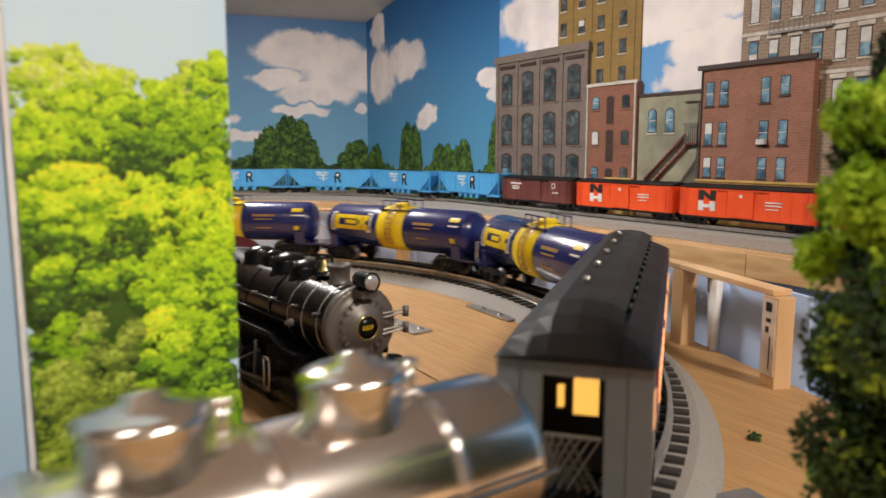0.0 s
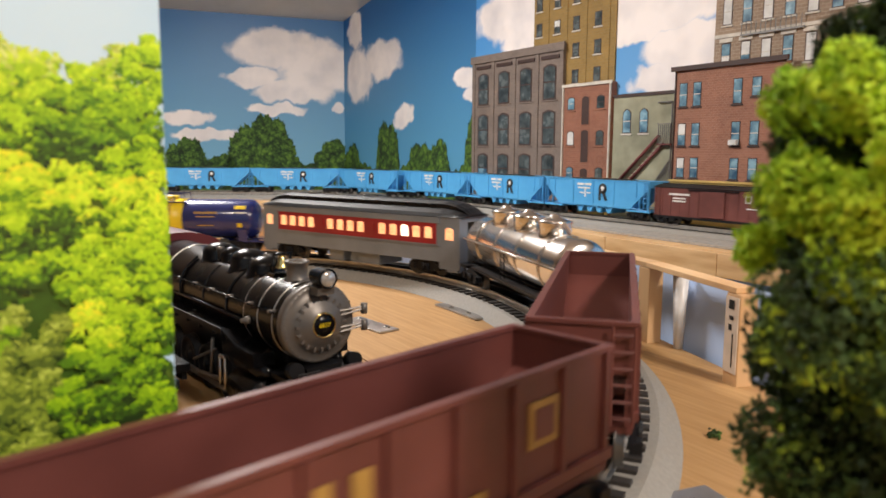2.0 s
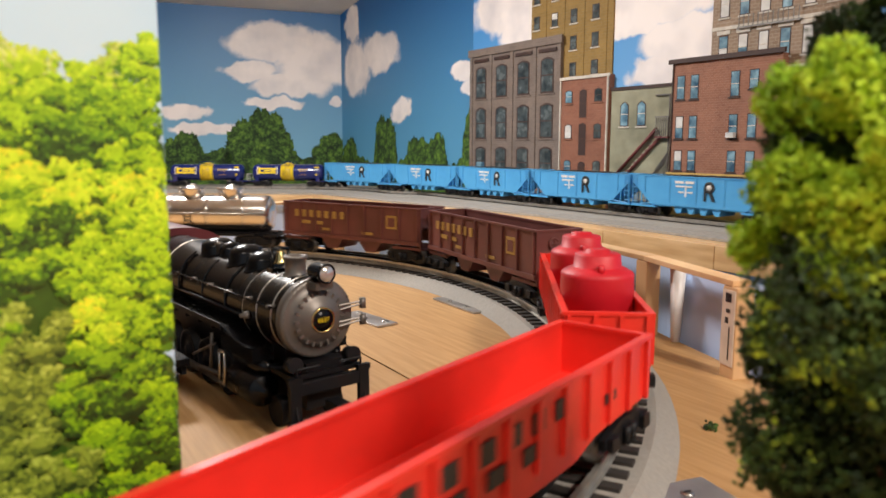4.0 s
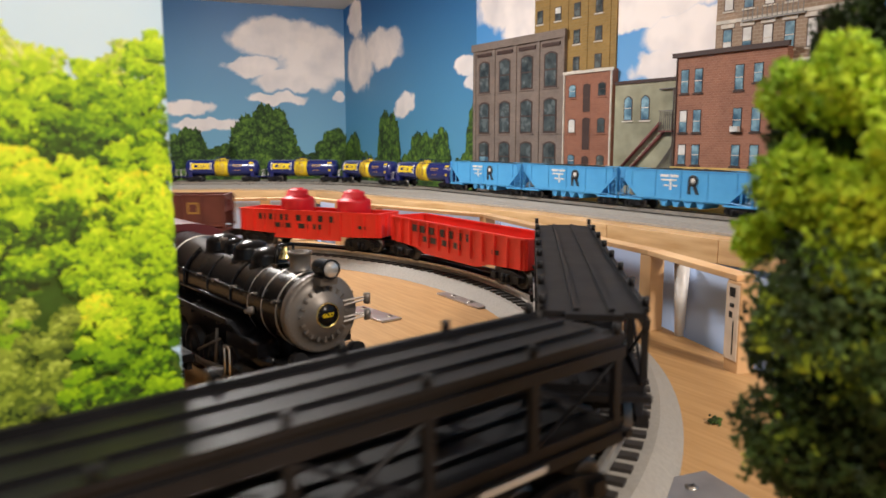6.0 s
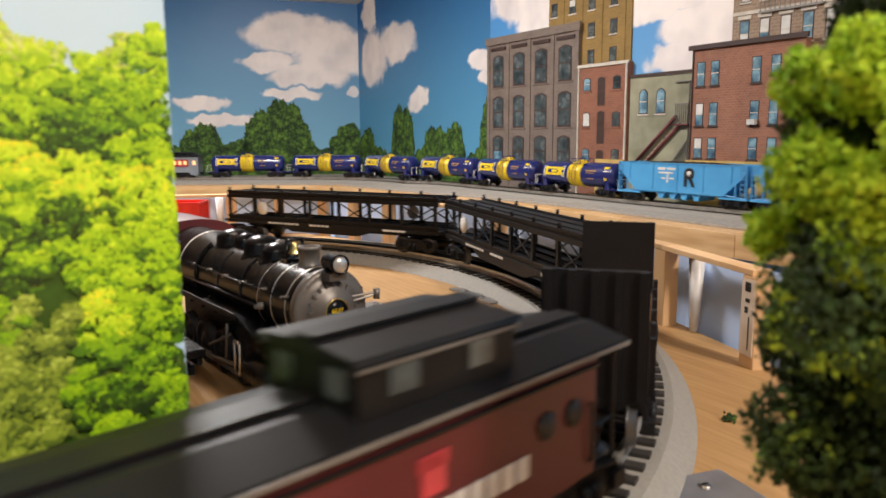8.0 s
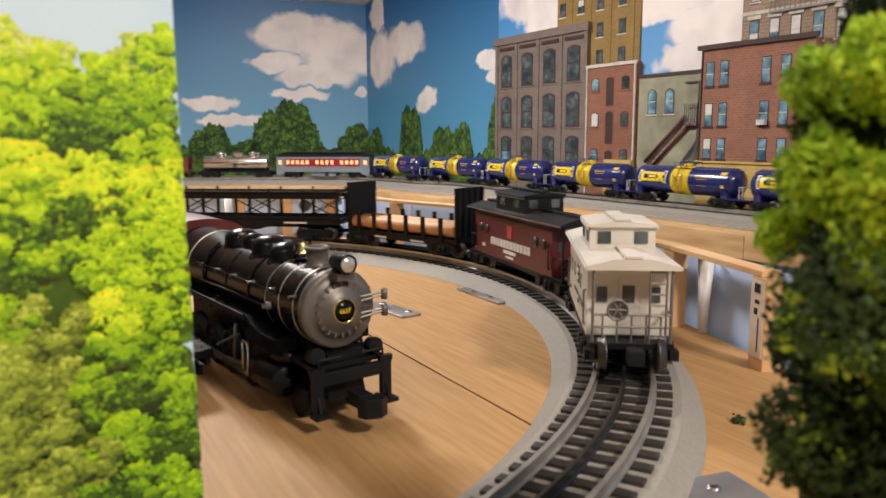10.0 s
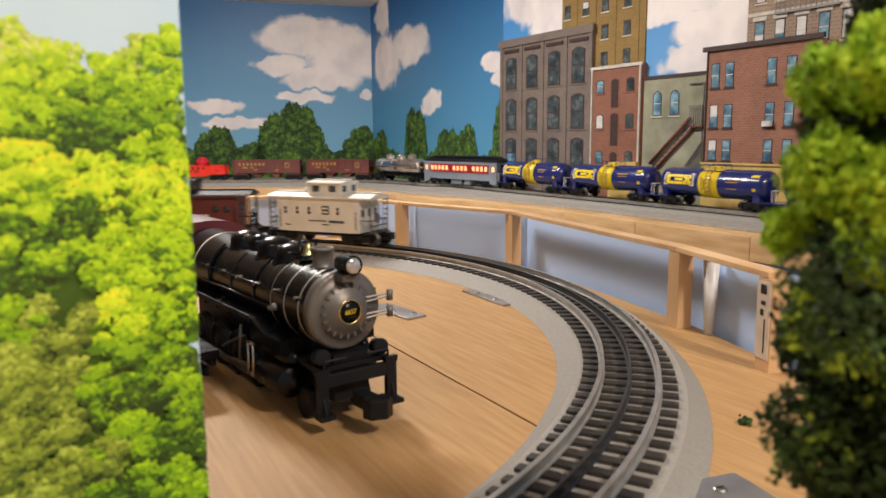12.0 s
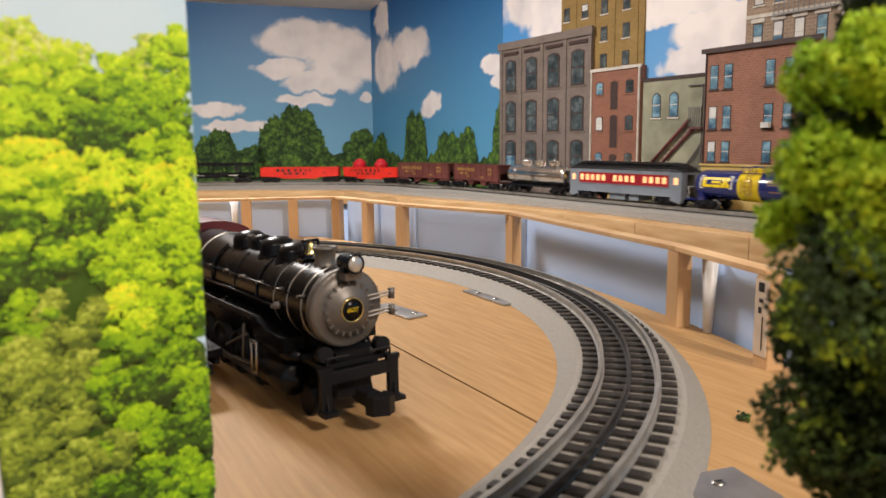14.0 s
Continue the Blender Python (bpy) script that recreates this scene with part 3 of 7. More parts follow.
def city():
    # grey loft block with pilasters and arched windows
    b = building("loft_building", 0.856, 1.225, 0.405, 0.012, M_B_GREY, "grey weathered brick loft block with tall arched windows")
    for u in (0.858, 0.945, 1.035, 1.125, 1.213):
        bx("pilaster", u, u + 0.012, -0.0145, -0.0122, 0.0076, 0.388, M_B_GREY, b)
    bx("cornice", 0.852, 1.229, -0.0165, -0.0122, 0.388, 0.407, M_B_GREY, b)
    for i in range(4):
        u = 0.9075 + 0.0895 * i
        bx("corbel", u - 0.030, u + 0.034, -0.0148, -0.0122, 0.372, 0.380, M_CORNICE, b)
        for z, h in ((0.318, 0.085), (0.21, 0.085), (0.108, 0.08)):
            window(b, u, z, 0.048, h, -0.012, M_WIN_DARK, rise=0.007, sill=M_B_GREY, lower=M_WIN_BLUE if (i + int(z * 100)) % 5 == 0 else M_WIN_DARK)
    # ochre tower behind
    b = building("ochre_tower", 1.105, 1.378, 0.68, 0.004, M_B_OLIVE, "tall ochre brick tower with small windows")
    for i, u in enumerate((1.125, 1.19, 1.255, 1.325)):
        bx("buttress", u + 0.026, u + 0.036, -0.0055, -0.0042, 0.03, 0.66, M_B_OLIVE, b)
        for z in (0.325, 0.385, 0.445, 0.505, 0.565, 0.625):
            window(b, u, z, 0.022, 0.032, -0.004, M_WIN_DARK, blind=0.7 if (i * 3 + int(z * 200)) % 4 == 0 else 0, sill=M_STONE)
    # narrow red brick building
    b = building("narrow_brick_building", 1.229, 1.384, 0.300, 0.016, M_B_RED, "narrow red brick warehouse with loading doors", 0.004)
    bx("parapet", 1.227, 1.386, -0.019, -0.0162, 0.300, 0.3065, M_STONE, b)
    bx("drainpipe", 1.230, 1.2335, -0.0195, -0.0162, 0.0076, 0.300, M_STONE, b)
    bx("drainpipe", 1.3795, 1.383, -0.0195, -0.0162, 0.0076, 0.300, M_STONE, b)
    for z, h in ((0.262, 0.030), (0.183, 0.034), (0.103, 0.03)):
        window(b, 1.258, z, 0.024, h, -0.016, M_WIN_BLUE, blind=0.8 if z == 0.183 else 0, rise=0.004, sill=M_B_RED, lower=M_BLIND if z == 0.183 else None)
        window(b, 1.352, z, 0.024, h, -0.016, M_WIN_DARK, rise=0.004, sill=M_B_RED)
    for z, h in ((0.245, 0.068), (0.165, 0.078), (0.10, 0.034)):
        window(b, 1.305, z, 0.028, h, -0.016, M_CORNICE, rise=0.005, sill=None, frame_mat=M_B_RED)
    # green stucco building with outside stair
    b = building("stucco_building", 1.386, 1.556, 0.268, 0.010, M_STUCCO, "stained green stucco building with an outside stair")
    bx("roof_edge", 1.385, 1.558, -0.0125, -0.0102, 0.268, 0.2745, M_CORNICE, b)
    for u in (1.425, 1.472):
        window(b, u, 0.217, 0.024, 0.052, -0.010, M_WIN_BLUE, rise=0.008, sill=M_STONE)
    bm = bmesh.new()
    rod(bm, (1.415, -0.016, 0.092), (1.518, -0.016, 0.185), 0.0035, 8)
    part("stair_rail", bm, M_STAIR, b)
    bm = bmesh.new()
    rod(bm, (1.425, -0.0135, 0.076), (1.528, -0.0135, 0.169), 0.0035, 8)
    part("stair_stringer", bm, M_STAIR, b)
    for k in range(11):
        u = 1.424 + k * 0.0098
        bx("step", u - 0.004, u + 0.004, -0.018, -0.0102, 0.080 + k * 0.0087, 0.0815 + k * 0.0087, M_STAIR, b)
    bx("landing", 1.518, 1.552, -0.022, -0.0102, 0.166, 0.169, M_STAIR, b)
    for k in range(7):
        bx("baluster", 1.520 + k * 0.005, 1.5214 + k * 0.005, -0.0215, -0.0200, 0.1692, 0.207, M_GREYMETAL, b)
    bx("handrail", 1.518, 1.553, -0.0218, -0.0195, 0.2072, 0.2095, M_GREYMETAL, b)
    bm = bmesh.new()
    rod(bm, (1.548, -0.014, 0.09), (1.548, -0.014, 0.252), 0.0018, 6)
    rod(bm, (1.548, -0.014, 0.252), (1.512, -0.014, 0.252), 0.0018, 6)
    part("vent_pipe", bm, M_GREYMETAL, b)
    for k in range(7):
        bm = bmesh.new()
        rod(bm, (1.496 + k * 0.007, -0.013, 0.076), (1.530 + k * 0.003, -0.013, 0.118 + 0.004 * k), 0.0009, 6)
        part("railing_bar", bm, M_GREYMETAL, b)
    # tall brown block with white trim
    b = building("apartment_block", 1.632, 1.93, 0.66, 0.005, M_B_TAN, "tall brown brick apartment block with white stone trim")
    for z in (0.252, 0.332, 0.412, 0.492, 0.572):
        bx("string_course", 1.632, 1.93, -0.0066, -0.0052, z + 0.030, z + 0.036, M_STONE, b)
        for i in range(7):
            u = 1.658 + 0.041 * i
            window(b, u, z - 0.004, 0.020, 0.048, -0.005, M_WIN_BLUE, blind=0.8 if (i * 7 + int(z * 100)) % 3 else 0, rise=0.0, sill=M_STONE, lower=M_BLIND if (i + int(z * 100)) % 2 else None)
            bx("lintel", u - 0.014, u + 0.014, -0.0072, -0.0052, z + 0.0215, z + 0.0285, M_STONE, b)
    for z in (0.40, 0.48):
        bx("fire_escape", 1.69, 1.81, -0.012, -0.0076, z - 0.040, z - 0.037, M_GREYMETAL, b)
        for k in range(13):
            bx("baluster", 1.692 + k * 0.0095, 1.6932 + k * 0.0095, -0.0118, -0.0108, z - 0.0368, z - 0.016, M_GREYMETAL, b)
    # rose brick building
    b = building("rose_brick_building", 1.558, 1.790, 0.308, 0.022, M_B_ROSE, "rose brick house with a dark cornice and paired windows")
    bx("cornice", 1.552, 1.796, -0.028, -0.0222, 0.308, 0.3165, M_CORNICE, b)
    bx("drainpipe", 1.560, 1.5625, -0.0245, -0.0222, 0.0076, 0.307, M_CORNICE, b)
    for z, h in ((0.262, 0.046), (0.186, 0.044), (0.122, 0.040)):
        for u in (1.580, 1.612, 1.700, 1.738):
            hh = h * 0.75 if (u > 1.73 and z > 0.25) else h
            window(b, u, z + (h - hh) / 2, 0.019, hh, -0.022, M_WIN_BLUE, blind=0.8 if (u < 1.59 and z < 0.2) else 0, sill=M_CORNICE)
    bx("air_conditioner", 1.692, 1.708, -0.032, -0.0236, 0.165, 0.1745, M_BLIND, b)
    # low yellow wall along the track
    b = building("yellow_wall", 1.560, 1.86, 0.098, 0.026, M_YELLOWWALL, "low yellow wall at the foot of the city flats")
    bx("facade", 1.300, 1.384, -0.026, -0.0164, 0.0076, 0.094, M_YELLOWWALL, b)
    bx("coping", 1.558, 1.862, -0.029, -0.0262, 0.0945, 0.0985, M_YELLOWWALL, b)


city()

# ---------------------------------------------------------------- rest of the room
room = structure(bx("wall_south", -3.4, 2.2, -1.55, -1.5, -0.95, 1.9, M_ROOM), "plain room wall", "wall")
structure(bx("wall_west", -3.45, -3.4, -1.55, 3.4, -0.95, 1.9, M_ROOM), "plain room wall", "wall")
structure(bx("wall_right", 2.2, 2.25, -1.55, 3.4, -0.95, 1.9, M_ROOM), "plain room wall", "wall")
structure(bx("wall_back", -3.4, 2.2, 3.4, 3.45, -0.95, 1.9, M_ROOM), "plain room wall behind the backdrop", "wall")
structure(bx("floor", -3.45, 2.25, -1.55, 3.45, -1.0, -0.95, M_CARPET), "dark carpeted floor", "floor")
bm = bmesh.new()
prism(bm, [(-1.55, 1.55), (3.45, 0.49), (3.45, 0.53), (-1.55, 1.59)], -3.45, 2.25, "x")
structure(part("ceiling", bm, M_CEIL), "sloping white attic ceiling", "ceiling")
# made-up fixtures, out of view, one over each added lamp
for place, size, _, _ in LAMPS:
    fx = tagged(new("ceiling_light"), "unseen round white ceiling fixture, added at a lamp","light", "ceiling lights")
    fx.location = place
    bm = bmesh.new()
    lathe(bm, (0, 0, 0.004), (0, 0, 1), [(0, size * 0.52), (0.03, size * 0.54), (0.035, size * 0.5)], 32)
    part("frame", bm, M_WHITE, fx)


# ---------------------------------------------------------------- track
TIE_PITCH = 0.0128


def track():
    tr = tagged(new("track_loop"), "curved three-rail toy track on a grey plastic roadbed", "track")
    a0, a1 = -90.0, 92.0
    n = 120
    prof = [(-0.043, 0.0002), (-0.031, 0.0098), (0.031, 0.0098), (0.043, 0.0002)]
    def sweep(profile, material, name, closed=True, lo=a0, hi=a1):
        bm = bmesh.new()
        rings = []
        for i in range(n + 1):
            a = radians(lo + (hi - lo) * i / n)
            rings.append([bm.verts.new((CX + (RL + r) * math.cos(a), CY + (RL + r) * math.sin(a), z)) for r, z in profile])
        k = len(profile)
        for i in range(n):
            for j in range(k if closed else k - 1):
                bm.faces.new((rings[i][j], rings[i][(j + 1) % k], rings[i + 1][(j + 1) % k], rings[i + 1][j]))
        bm.faces.new(rings[0]); bm.faces.new(rings[-1][::-1])
        return part(name, bm, material, tr)
    sweep(prof, M_BALLAST, "roadbed")
    for off, m, label in ((-0.0159, M_RAIL, "rail"), (0.0159, M_RAIL, "rail"), (0.0, M_RAIL_DARK, "rail")):
        w, f = (0.0012, 0.0019) if off else (0.0008, 0.0012)
        sweep([(off - f, 0.0118), (off - f, 0.0125), (off - w * 0.5, 0.0130), (off - w, 0.0160), (off - w, 0.0180), (off + w, 0.0180), (off + w, 0.0160), (off + w * 0.5, 0.0130), (off + f, 0.0125), (off + f, 0.0118)], m, label)
    bm = bmesh.new()
    box(bm, -0.0270, 0.0262, -0.0029, 0.0029, 0.0090, 0.0116)
    tie = None
    k = 0
    a = a0
    step = math.degrees(TIE_PITCH / RL)
    while a < a1:
        r = radians(a)
        m = pose(CX + RL * math.cos(r), CY + RL * math.sin(r), 0, 0, 0, a)
        if tie is None:
            tie = part("tie", bm, M_TIE, tr)
            tie.matrix_basis = m
        else:
            share("tie", tie, tr, m)
        a += step
    return tr


track()


def far_track():
    tr = tagged(new("far_track"), "toy track on the shelf along the backdrop", "track")
    pts = [way(S_OUT + 0.25 + 0.02 * i) for i in range(0, 204)]
    pts = [Vector(p) for p in pts]
    def sweep(profile, material, name):
        bm = bmesh.new()
        rings = []
        for i, p in enumerate(pts):
            d = (pts[min(i + 1, len(pts) - 1)] - pts[max(i - 1, 0)]).normalized()
            nrm = Vector((-d.y, d.x, 0))
            rings.append([bm.verts.new(Vector((p.x, p.y, 0)) + nrm * r + Vector((0, 0, z))) for r, z in profile])
        k = len(profile)
        for i in range(len(rings) - 1):
            for j in range(k):
                bm.faces.new((rings[i][j], rings[i][(j + 1) % k], rings[i + 1][(j + 1) % k], rings[i + 1][j]))
        bm.faces.new(rings[0]); bm.faces.new(rings[-1][::-1])
        part(name, bm, material, tr)
    sweep([(-0.043, 0.0076), (-0.03, 0.0135), (0.03, 0.0135), (0.043, 0.0076)], M_BALLAST, "roadbed")
    for off in (-0.0159, 0.0, 0.0159):
        sweep([(off - 0.0012, 0.0137), (off + 0.0012, 0.0137), (off + 0.0012, 0.022), (off - 0.0012, 0.022)], M_RAIL_DARK if off == 0 else M_RAIL, "rail")
    bm = bmesh.new()
    for i in range(2, len(pts) - 2):
        for f in (0, 0.5):
            p = pts[i].lerp(pts[i + 1], f)
            d = (pts[i + 1] - pts[i]).normalized()
            nrm = Vector((-d.y, d.x, 0))
            a, b = Vector((p.x, p.y, 0.0148)) - nrm * 0.0255, Vector((p.x, p.y, 0.0148)) + nrm * 0.0255
            v = [bm.verts.new(q) for q in (a - d * 0.002, b - d * 0.002, b + d * 0.002, a + d * 0.002)]
            w = [bm.verts.new(x.co + Vector((0, 0, 0.0012))) for x in v]
            bm.faces.new(w)
            for j in range(4):
                bm.faces.new((v[j], v[(j + 1) % 4], w[(j + 1) % 4], w[j]))
    tagged(part("tie_row", bm, M_TIE, tr), kind="stuff")


far_track()


def approach_track():
    """The straight that leads the train to the loop, behind the viewer's left."""
    tr = tagged(new("approach_track"), "straight three-rail toy track on grey roadbed", "track")
    y = CY - RL
    bm = bmesh.new()
    prism(bm, [(y - 0.043, 0.0002), (y - 0.031, 0.0098), (y + 0.031, 0.0098), (y + 0.043, 0.0002)], -3.15, CX - 0.0005, "x")
    part("roadbed", bm, M_BALLAST, tr)
    for off, m in ((-0.0159, M_RAIL), (0.0, M_RAIL_DARK), (0.0159, M_RAIL)):
        bx("rail", -3.15, CX - 0.0005, y + off - 0.0012, y + off + 0.0012, 0.0118, 0.018, m, tr)
    bm = bmesh.new()
    for k in range(218):
        x = CX - 0.008 - k * TIE_PITCH
        box(bm, x - 0.0029, x + 0.0029, y - 0.027, y + 0.027, 0.0090, 0.0116)
    tagged(part("tie_row", bm, M_TIE, tr), kind="stuff")


approach_track()


M_KEYSTONE = mat("keystone_red", (0.55, 0.06, 0.07), 0.45)


# ---------------------------------------------------------------- rolling stock: +x is forward, z = 0 the rails' top
def truck(car, x, material=None, wheel=0.0092, base=0.017):
    """A four-wheel bogie with side frames, springs and axles."""
    material = material or M_BLACKMATTE
    bm = bmesh.new()
    for s in (-1, 1):
        y0, y1 = s * 0.0205, s * 0.0235
        prism(bm, [(x - base - 0.006, 0.0075), (x - base + 0.005, 0.0065), (x - 0.007, 0.0035), (x + 0.007, 0.0035), (x + base - 0.005, 0.0065), (x + base + 0.006, 0.0075), (x + base + 0.006, 0.0125), (x + 0.007, 0.0165), (x - 0.007, 0.0165), (x - base - 0.006, 0.0125)], min(y0, y1), max(y0, y1), "y")
        for dx in (-0.003, 0.003):
            rod(bm, (x + dx, s * 0.0248, 0.005), (x + dx, s * 0.0248, 0.013), 0.0018, 8)
        for dx in (-base, base):
            box(bm, x + dx - 0.0035, x + dx + 0.0035, min(s * 0.0235, s * 0.026), max(s * 0.0235, s * 0.026), 0.0065, 0.0125)
    box(bm, x - 0.006, x + 0.006, -0.0205, 0.0205, 0.009, 0.0165)
    t = part("truck", bm, material, car)
    for dx in (-base, base):
        for s in (-1, 1):
            bm = bmesh.new()
            lathe(bm, (x + dx, s * 0.0140, wheel), (0, s, 0), [(0, wheel * 0.4), (0, wheel + 0.0012), (0.0010, wheel + 0.0012), (0.0014, wheel), (0.0045, wheel - 0.0003), (0.0046, wheel * 0.72), (0.0036, wheel * 0.62), (0.0045, wheel * 0.2)], 18)
            part("wheel", bm, M_WHEEL, t)
    return t


def coupler(car, x, s, z=0.0125):
    bm = bmesh.new()
    box(bm, min(x - s * 0.030, x), max(x - s * 0.030, x), -0.0025, 0.0025, z - 0.002, z + 0.002)
    box(bm, min(x - s * 0.004, x + s * 0.0055), max(x - s * 0.004, x + s * 0.0055), -0.0045, 0.0045, z - 0.004, z + 0.004)
    part("coupler", bm, M_BLACKMATTE, car, bevel=0.0005)


def gear(car, L, inset=0.045, material=None):
    for s in (-1, 1):
        truck(car, s * (L / 2 - inset), material)
        coupler(car, s * (L / 2 - 0.004), s)


def marks(car, side_y, material, specs, name="lettering"):
    """Bars of lettering on both sides: (x, z, width, height)."""
    for x, z, w, h in specs:
        for s in (-1, 1):
            y0, y1 = s * side_y, s * (side_y + 0.0006)
            bx(name, -s * x - w / 2, -s * x + w / 2, y0, y1, z - h / 2, z + h / 2, material, car)


def ladder(car, x, y, z0, z1, w=0.008, n=5, material=None, along="x"):
    bm = bmesh.new()
    for k in range(n):
        z = z0 + (z1 - z0) * (k + 0.5) / n
        if along == "x":
            rod(bm, (x - w / 2, y, z), (x + w / 2, y, z), 0.0006, 6)
        else:
            rod(bm, (x, y - w / 2, z), (x, y + w / 2, z), 0.0006, 6)
    for d in (-w / 2, w / 2):
        a = (x + d, y, z0) if along == "x" else (x, y + d, z0)
        rod(bm, a, (a[0], a[1], z1), 0.0007, 6)
    part("ladder", bm, material or M_BLACKMATTE, car)


def tank_car(L):
    car = tagged(new("tank_car"), "glossy navy blue toy tank car with a yellow band", "train car", "navy tank cars")
    gear(car, L, 0.042)
    r, zc, h = 0.0255, 0.0435, L / 2 - 0.012
    bm = bmesh.new()
    lathe(bm, (-h, 0, zc), (1, 0, 0), [(0, 0.0), (0.0015, r * 0.45), (0.004, r * 0.75), (0.009, r * 0.94), (0.014, r), (2 * h - 0.014, r), (2 * h - 0.009, r * 0.94), (2 * h - 0.004, r * 0.75), (2 * h - 0.0015, r * 0.45), (2 * h, 0.0)], 40)
    part("tank", bm, M_NAVY, car)
    bm = bmesh.new()
    lathe(bm, (-0.020, 0, zc), (1, 0, 0), [(0, r + 0.0003), (0.0, r + 0.0007), (0.040, r + 0.0007), (0.040, r + 0.0003)], 40)
    part("band", bm, M_YELLOW, car, "bright yellow band")
    bm = bmesh.new()
    for s in (-1, 1):
        box(bm, s * 0.010 - 0.001, s * 0.010 + 0.001, -r - 0.0040, -r - 0.0030, zc - 0.012, zc + 0.012)
    for s in (-1, 1):
        for k in range(9):
            a = radians(-35 + k * 13)
            y, z = s * (r + 0.0022) * math.cos(a), zc + (r + 0.0022) * math.sin(a)
            rod(bm, (-0.0045, y, z), (0.0045, y, z), 0.0006, 6)
        for d in (-0.0045, 0.0045):
            for k in range(8):
                a, b = radians(-35 + k * 13), radians(-22 + k * 13)
                rod(bm, (d, s * (r + 0.0022) * math.cos(a), zc + (r + 0.0022) * math.sin(a)), (d, s * (r + 0.0022) * math.cos(b), zc + (r + 0.0022) * math.sin(b)), 0.0007, 6)
    part("ladder", bm, M_LETTER_G, car, "dull gold ladder")
    bm = bmesh.new()
    lathe(bm, (0, 0, zc + r - 0.001), (0, 0, 1), [(0, 0.009), (0.0045, 0.009), (0.0055, 0.008), (0.0065, 0.0)], 20)
    part("hatch", bm, M_YELLOW, car)
    bm = bmesh.new()
    for y in (-0.013, 0.013):
        rod(bm, (-0.020, y, zc + r + 0.0075), (0.020, y, zc + r + 0.0075), 0.0007, 6)
        for x in (-0.020, -0.007, 0.007, 0.020):
            rod(bm, (x, y, zc + r - 0.004), (x, y, zc + r + 0.0075), 0.0006, 6)
    part("railing", bm, M_NAVY, car)
    bx("walkway", -0.024, 0.024, -0.017, 0.017, zc + r - 0.0035, zc + r - 0.0024, M_NAVY, car)
    for s in (-1, 1):
        bm = bmesh.new()
        x = s * (h - 0.020)
        prism(bm, [(-0.022, 0.015), (0.022, 0.015), (0.024, 0.032), (0.015, 0.024), (0.0, 0.0195), (-0.015, 0.024), (-0.024, 0.032)], x - 0.006, x + 0.006, "x")
        part("saddle", bm, M_NAVY, car)
        bm = bmesh.new()
        box(bm, s * h - 0.012, s * h + 0.012, -0.024, 0.024, 0.0155, 0.018)
        box(bm, min(s * (h - 0.05), s * h), max(s * (h - 0.05), s * h), -0.005, 0.005, 0.0152, 0.019)
        part("platform", bm, M_NAVY, car)
        bm = bmesh.new()
        for y in (-0.021, 0.021):
            rod(bm, (s * (h + 0.009), y, 0.018), (s * (h + 0.009), y, 0.038), 0.0007, 6)
        rod(bm, (s * (h + 0.009), -0.021, 0.038), (s * (h + 0.009), 0.021, 0.038), 0.0007, 6)
        part("end_rail", bm, M_LETTER_W, car)
    # yellow railway emblem panel, its frame and small lettering, wrapped on the shell
    def shell(x0, x1, a0, a1, material, name, s, lift=0.0006):
        bm = bmesh.new()
        n = 6
        rows_ = []
        for rr in (r + 0.0002, r + lift):
            rows_.append([[bm.verts.new((-s * x, s * rr * math.cos(radians(a0 + (a1 - a0) * i / n)), zc + rr * math.sin(radians(a0 + (a1 - a0) * i / n)))) for i in range(n + 1)] for x in (x0, x1)])
        for i in range(n):
            for lay in rows_:
                bm.faces.new((lay[0][i], lay[0][i + 1], lay[1][i + 1], lay[1][i]))
        part(name, bm, material, car)
    for s in (-1, 1):
        e0, e1 = -h + 0.020, -0.030
        for x, inner in ((e0, e0), (e1 - 0.0022, e1 - 0.007)):
            shell(x, x + 0.0022, -12, 40, M_LETTER_W, "emblem_frame", s, 0.0008)
            for a in (-12, 36):
                shell(inner, inner + 0.007, a, a + 4, M_LETTER_W, "emblem_frame", s, 0.0009)
        w = (e1 - e0 - 0.012) / 3
        for k in range(3):
            x = e0 + 0.005 + k * (w + 0.001)
            if k < 2:
                shell(x, x + w, 22, 33, M_YELLOW, "emblem", s)
                shell(x, x + w, -7, 4, M_YELLOW, "emblem", s)
                if k == 0:
                    shell(x, x + w * 0.42, 4, 22, M_YELLOW, "emblem", s)
                else:
                    shell(x, x + w, 8, 18, M_YELLOW, "emblem", s)
            else:
                shell(x + w * 0.22, x + w * 0.78, 6, 20, M_YELLOW, "emblem", s)
                for a, b in ((18, 33), (-7, 8)):
                    shell(x, x + w * 0.46, a, b, M_YELLOW, "emblem", s)
                    shell(x + w * 0.54, x + w, a, b, M_YELLOW, "emblem", s)
        shell(h - 0.026, h - 0.020, -20, -8, M_YELLOW, "emblem", s)
        shell(h - 0.030, h - 0.016, 20, 24, M_LETTER_W, "lettering", s)
        for k in range(6):
            shell(0.036 + k * 0.0050, 0.0398 + k * 0.0050, 18, 25, M_LETTER_G, "lettering", s)
        shell(0.038, 0.062, 9, 12, M_LETTER_G, "lettering", s)
        shell(0.040, 0.060, -16, -13, M_LETTER_G, "lettering", s)
        shell(h - 0.030, h - 0.016, 33, 45, M_YELLOW, "emblem", s)
    return car


def rib_side(bm, x, y, z0, z1, w=0.0022, d=0.0022):
    s = 1 if y > 0 else -1
    box(bm, x - w / 2, x + w / 2, min(y, y + s * d), max(y, y + s * d), z0, z1)


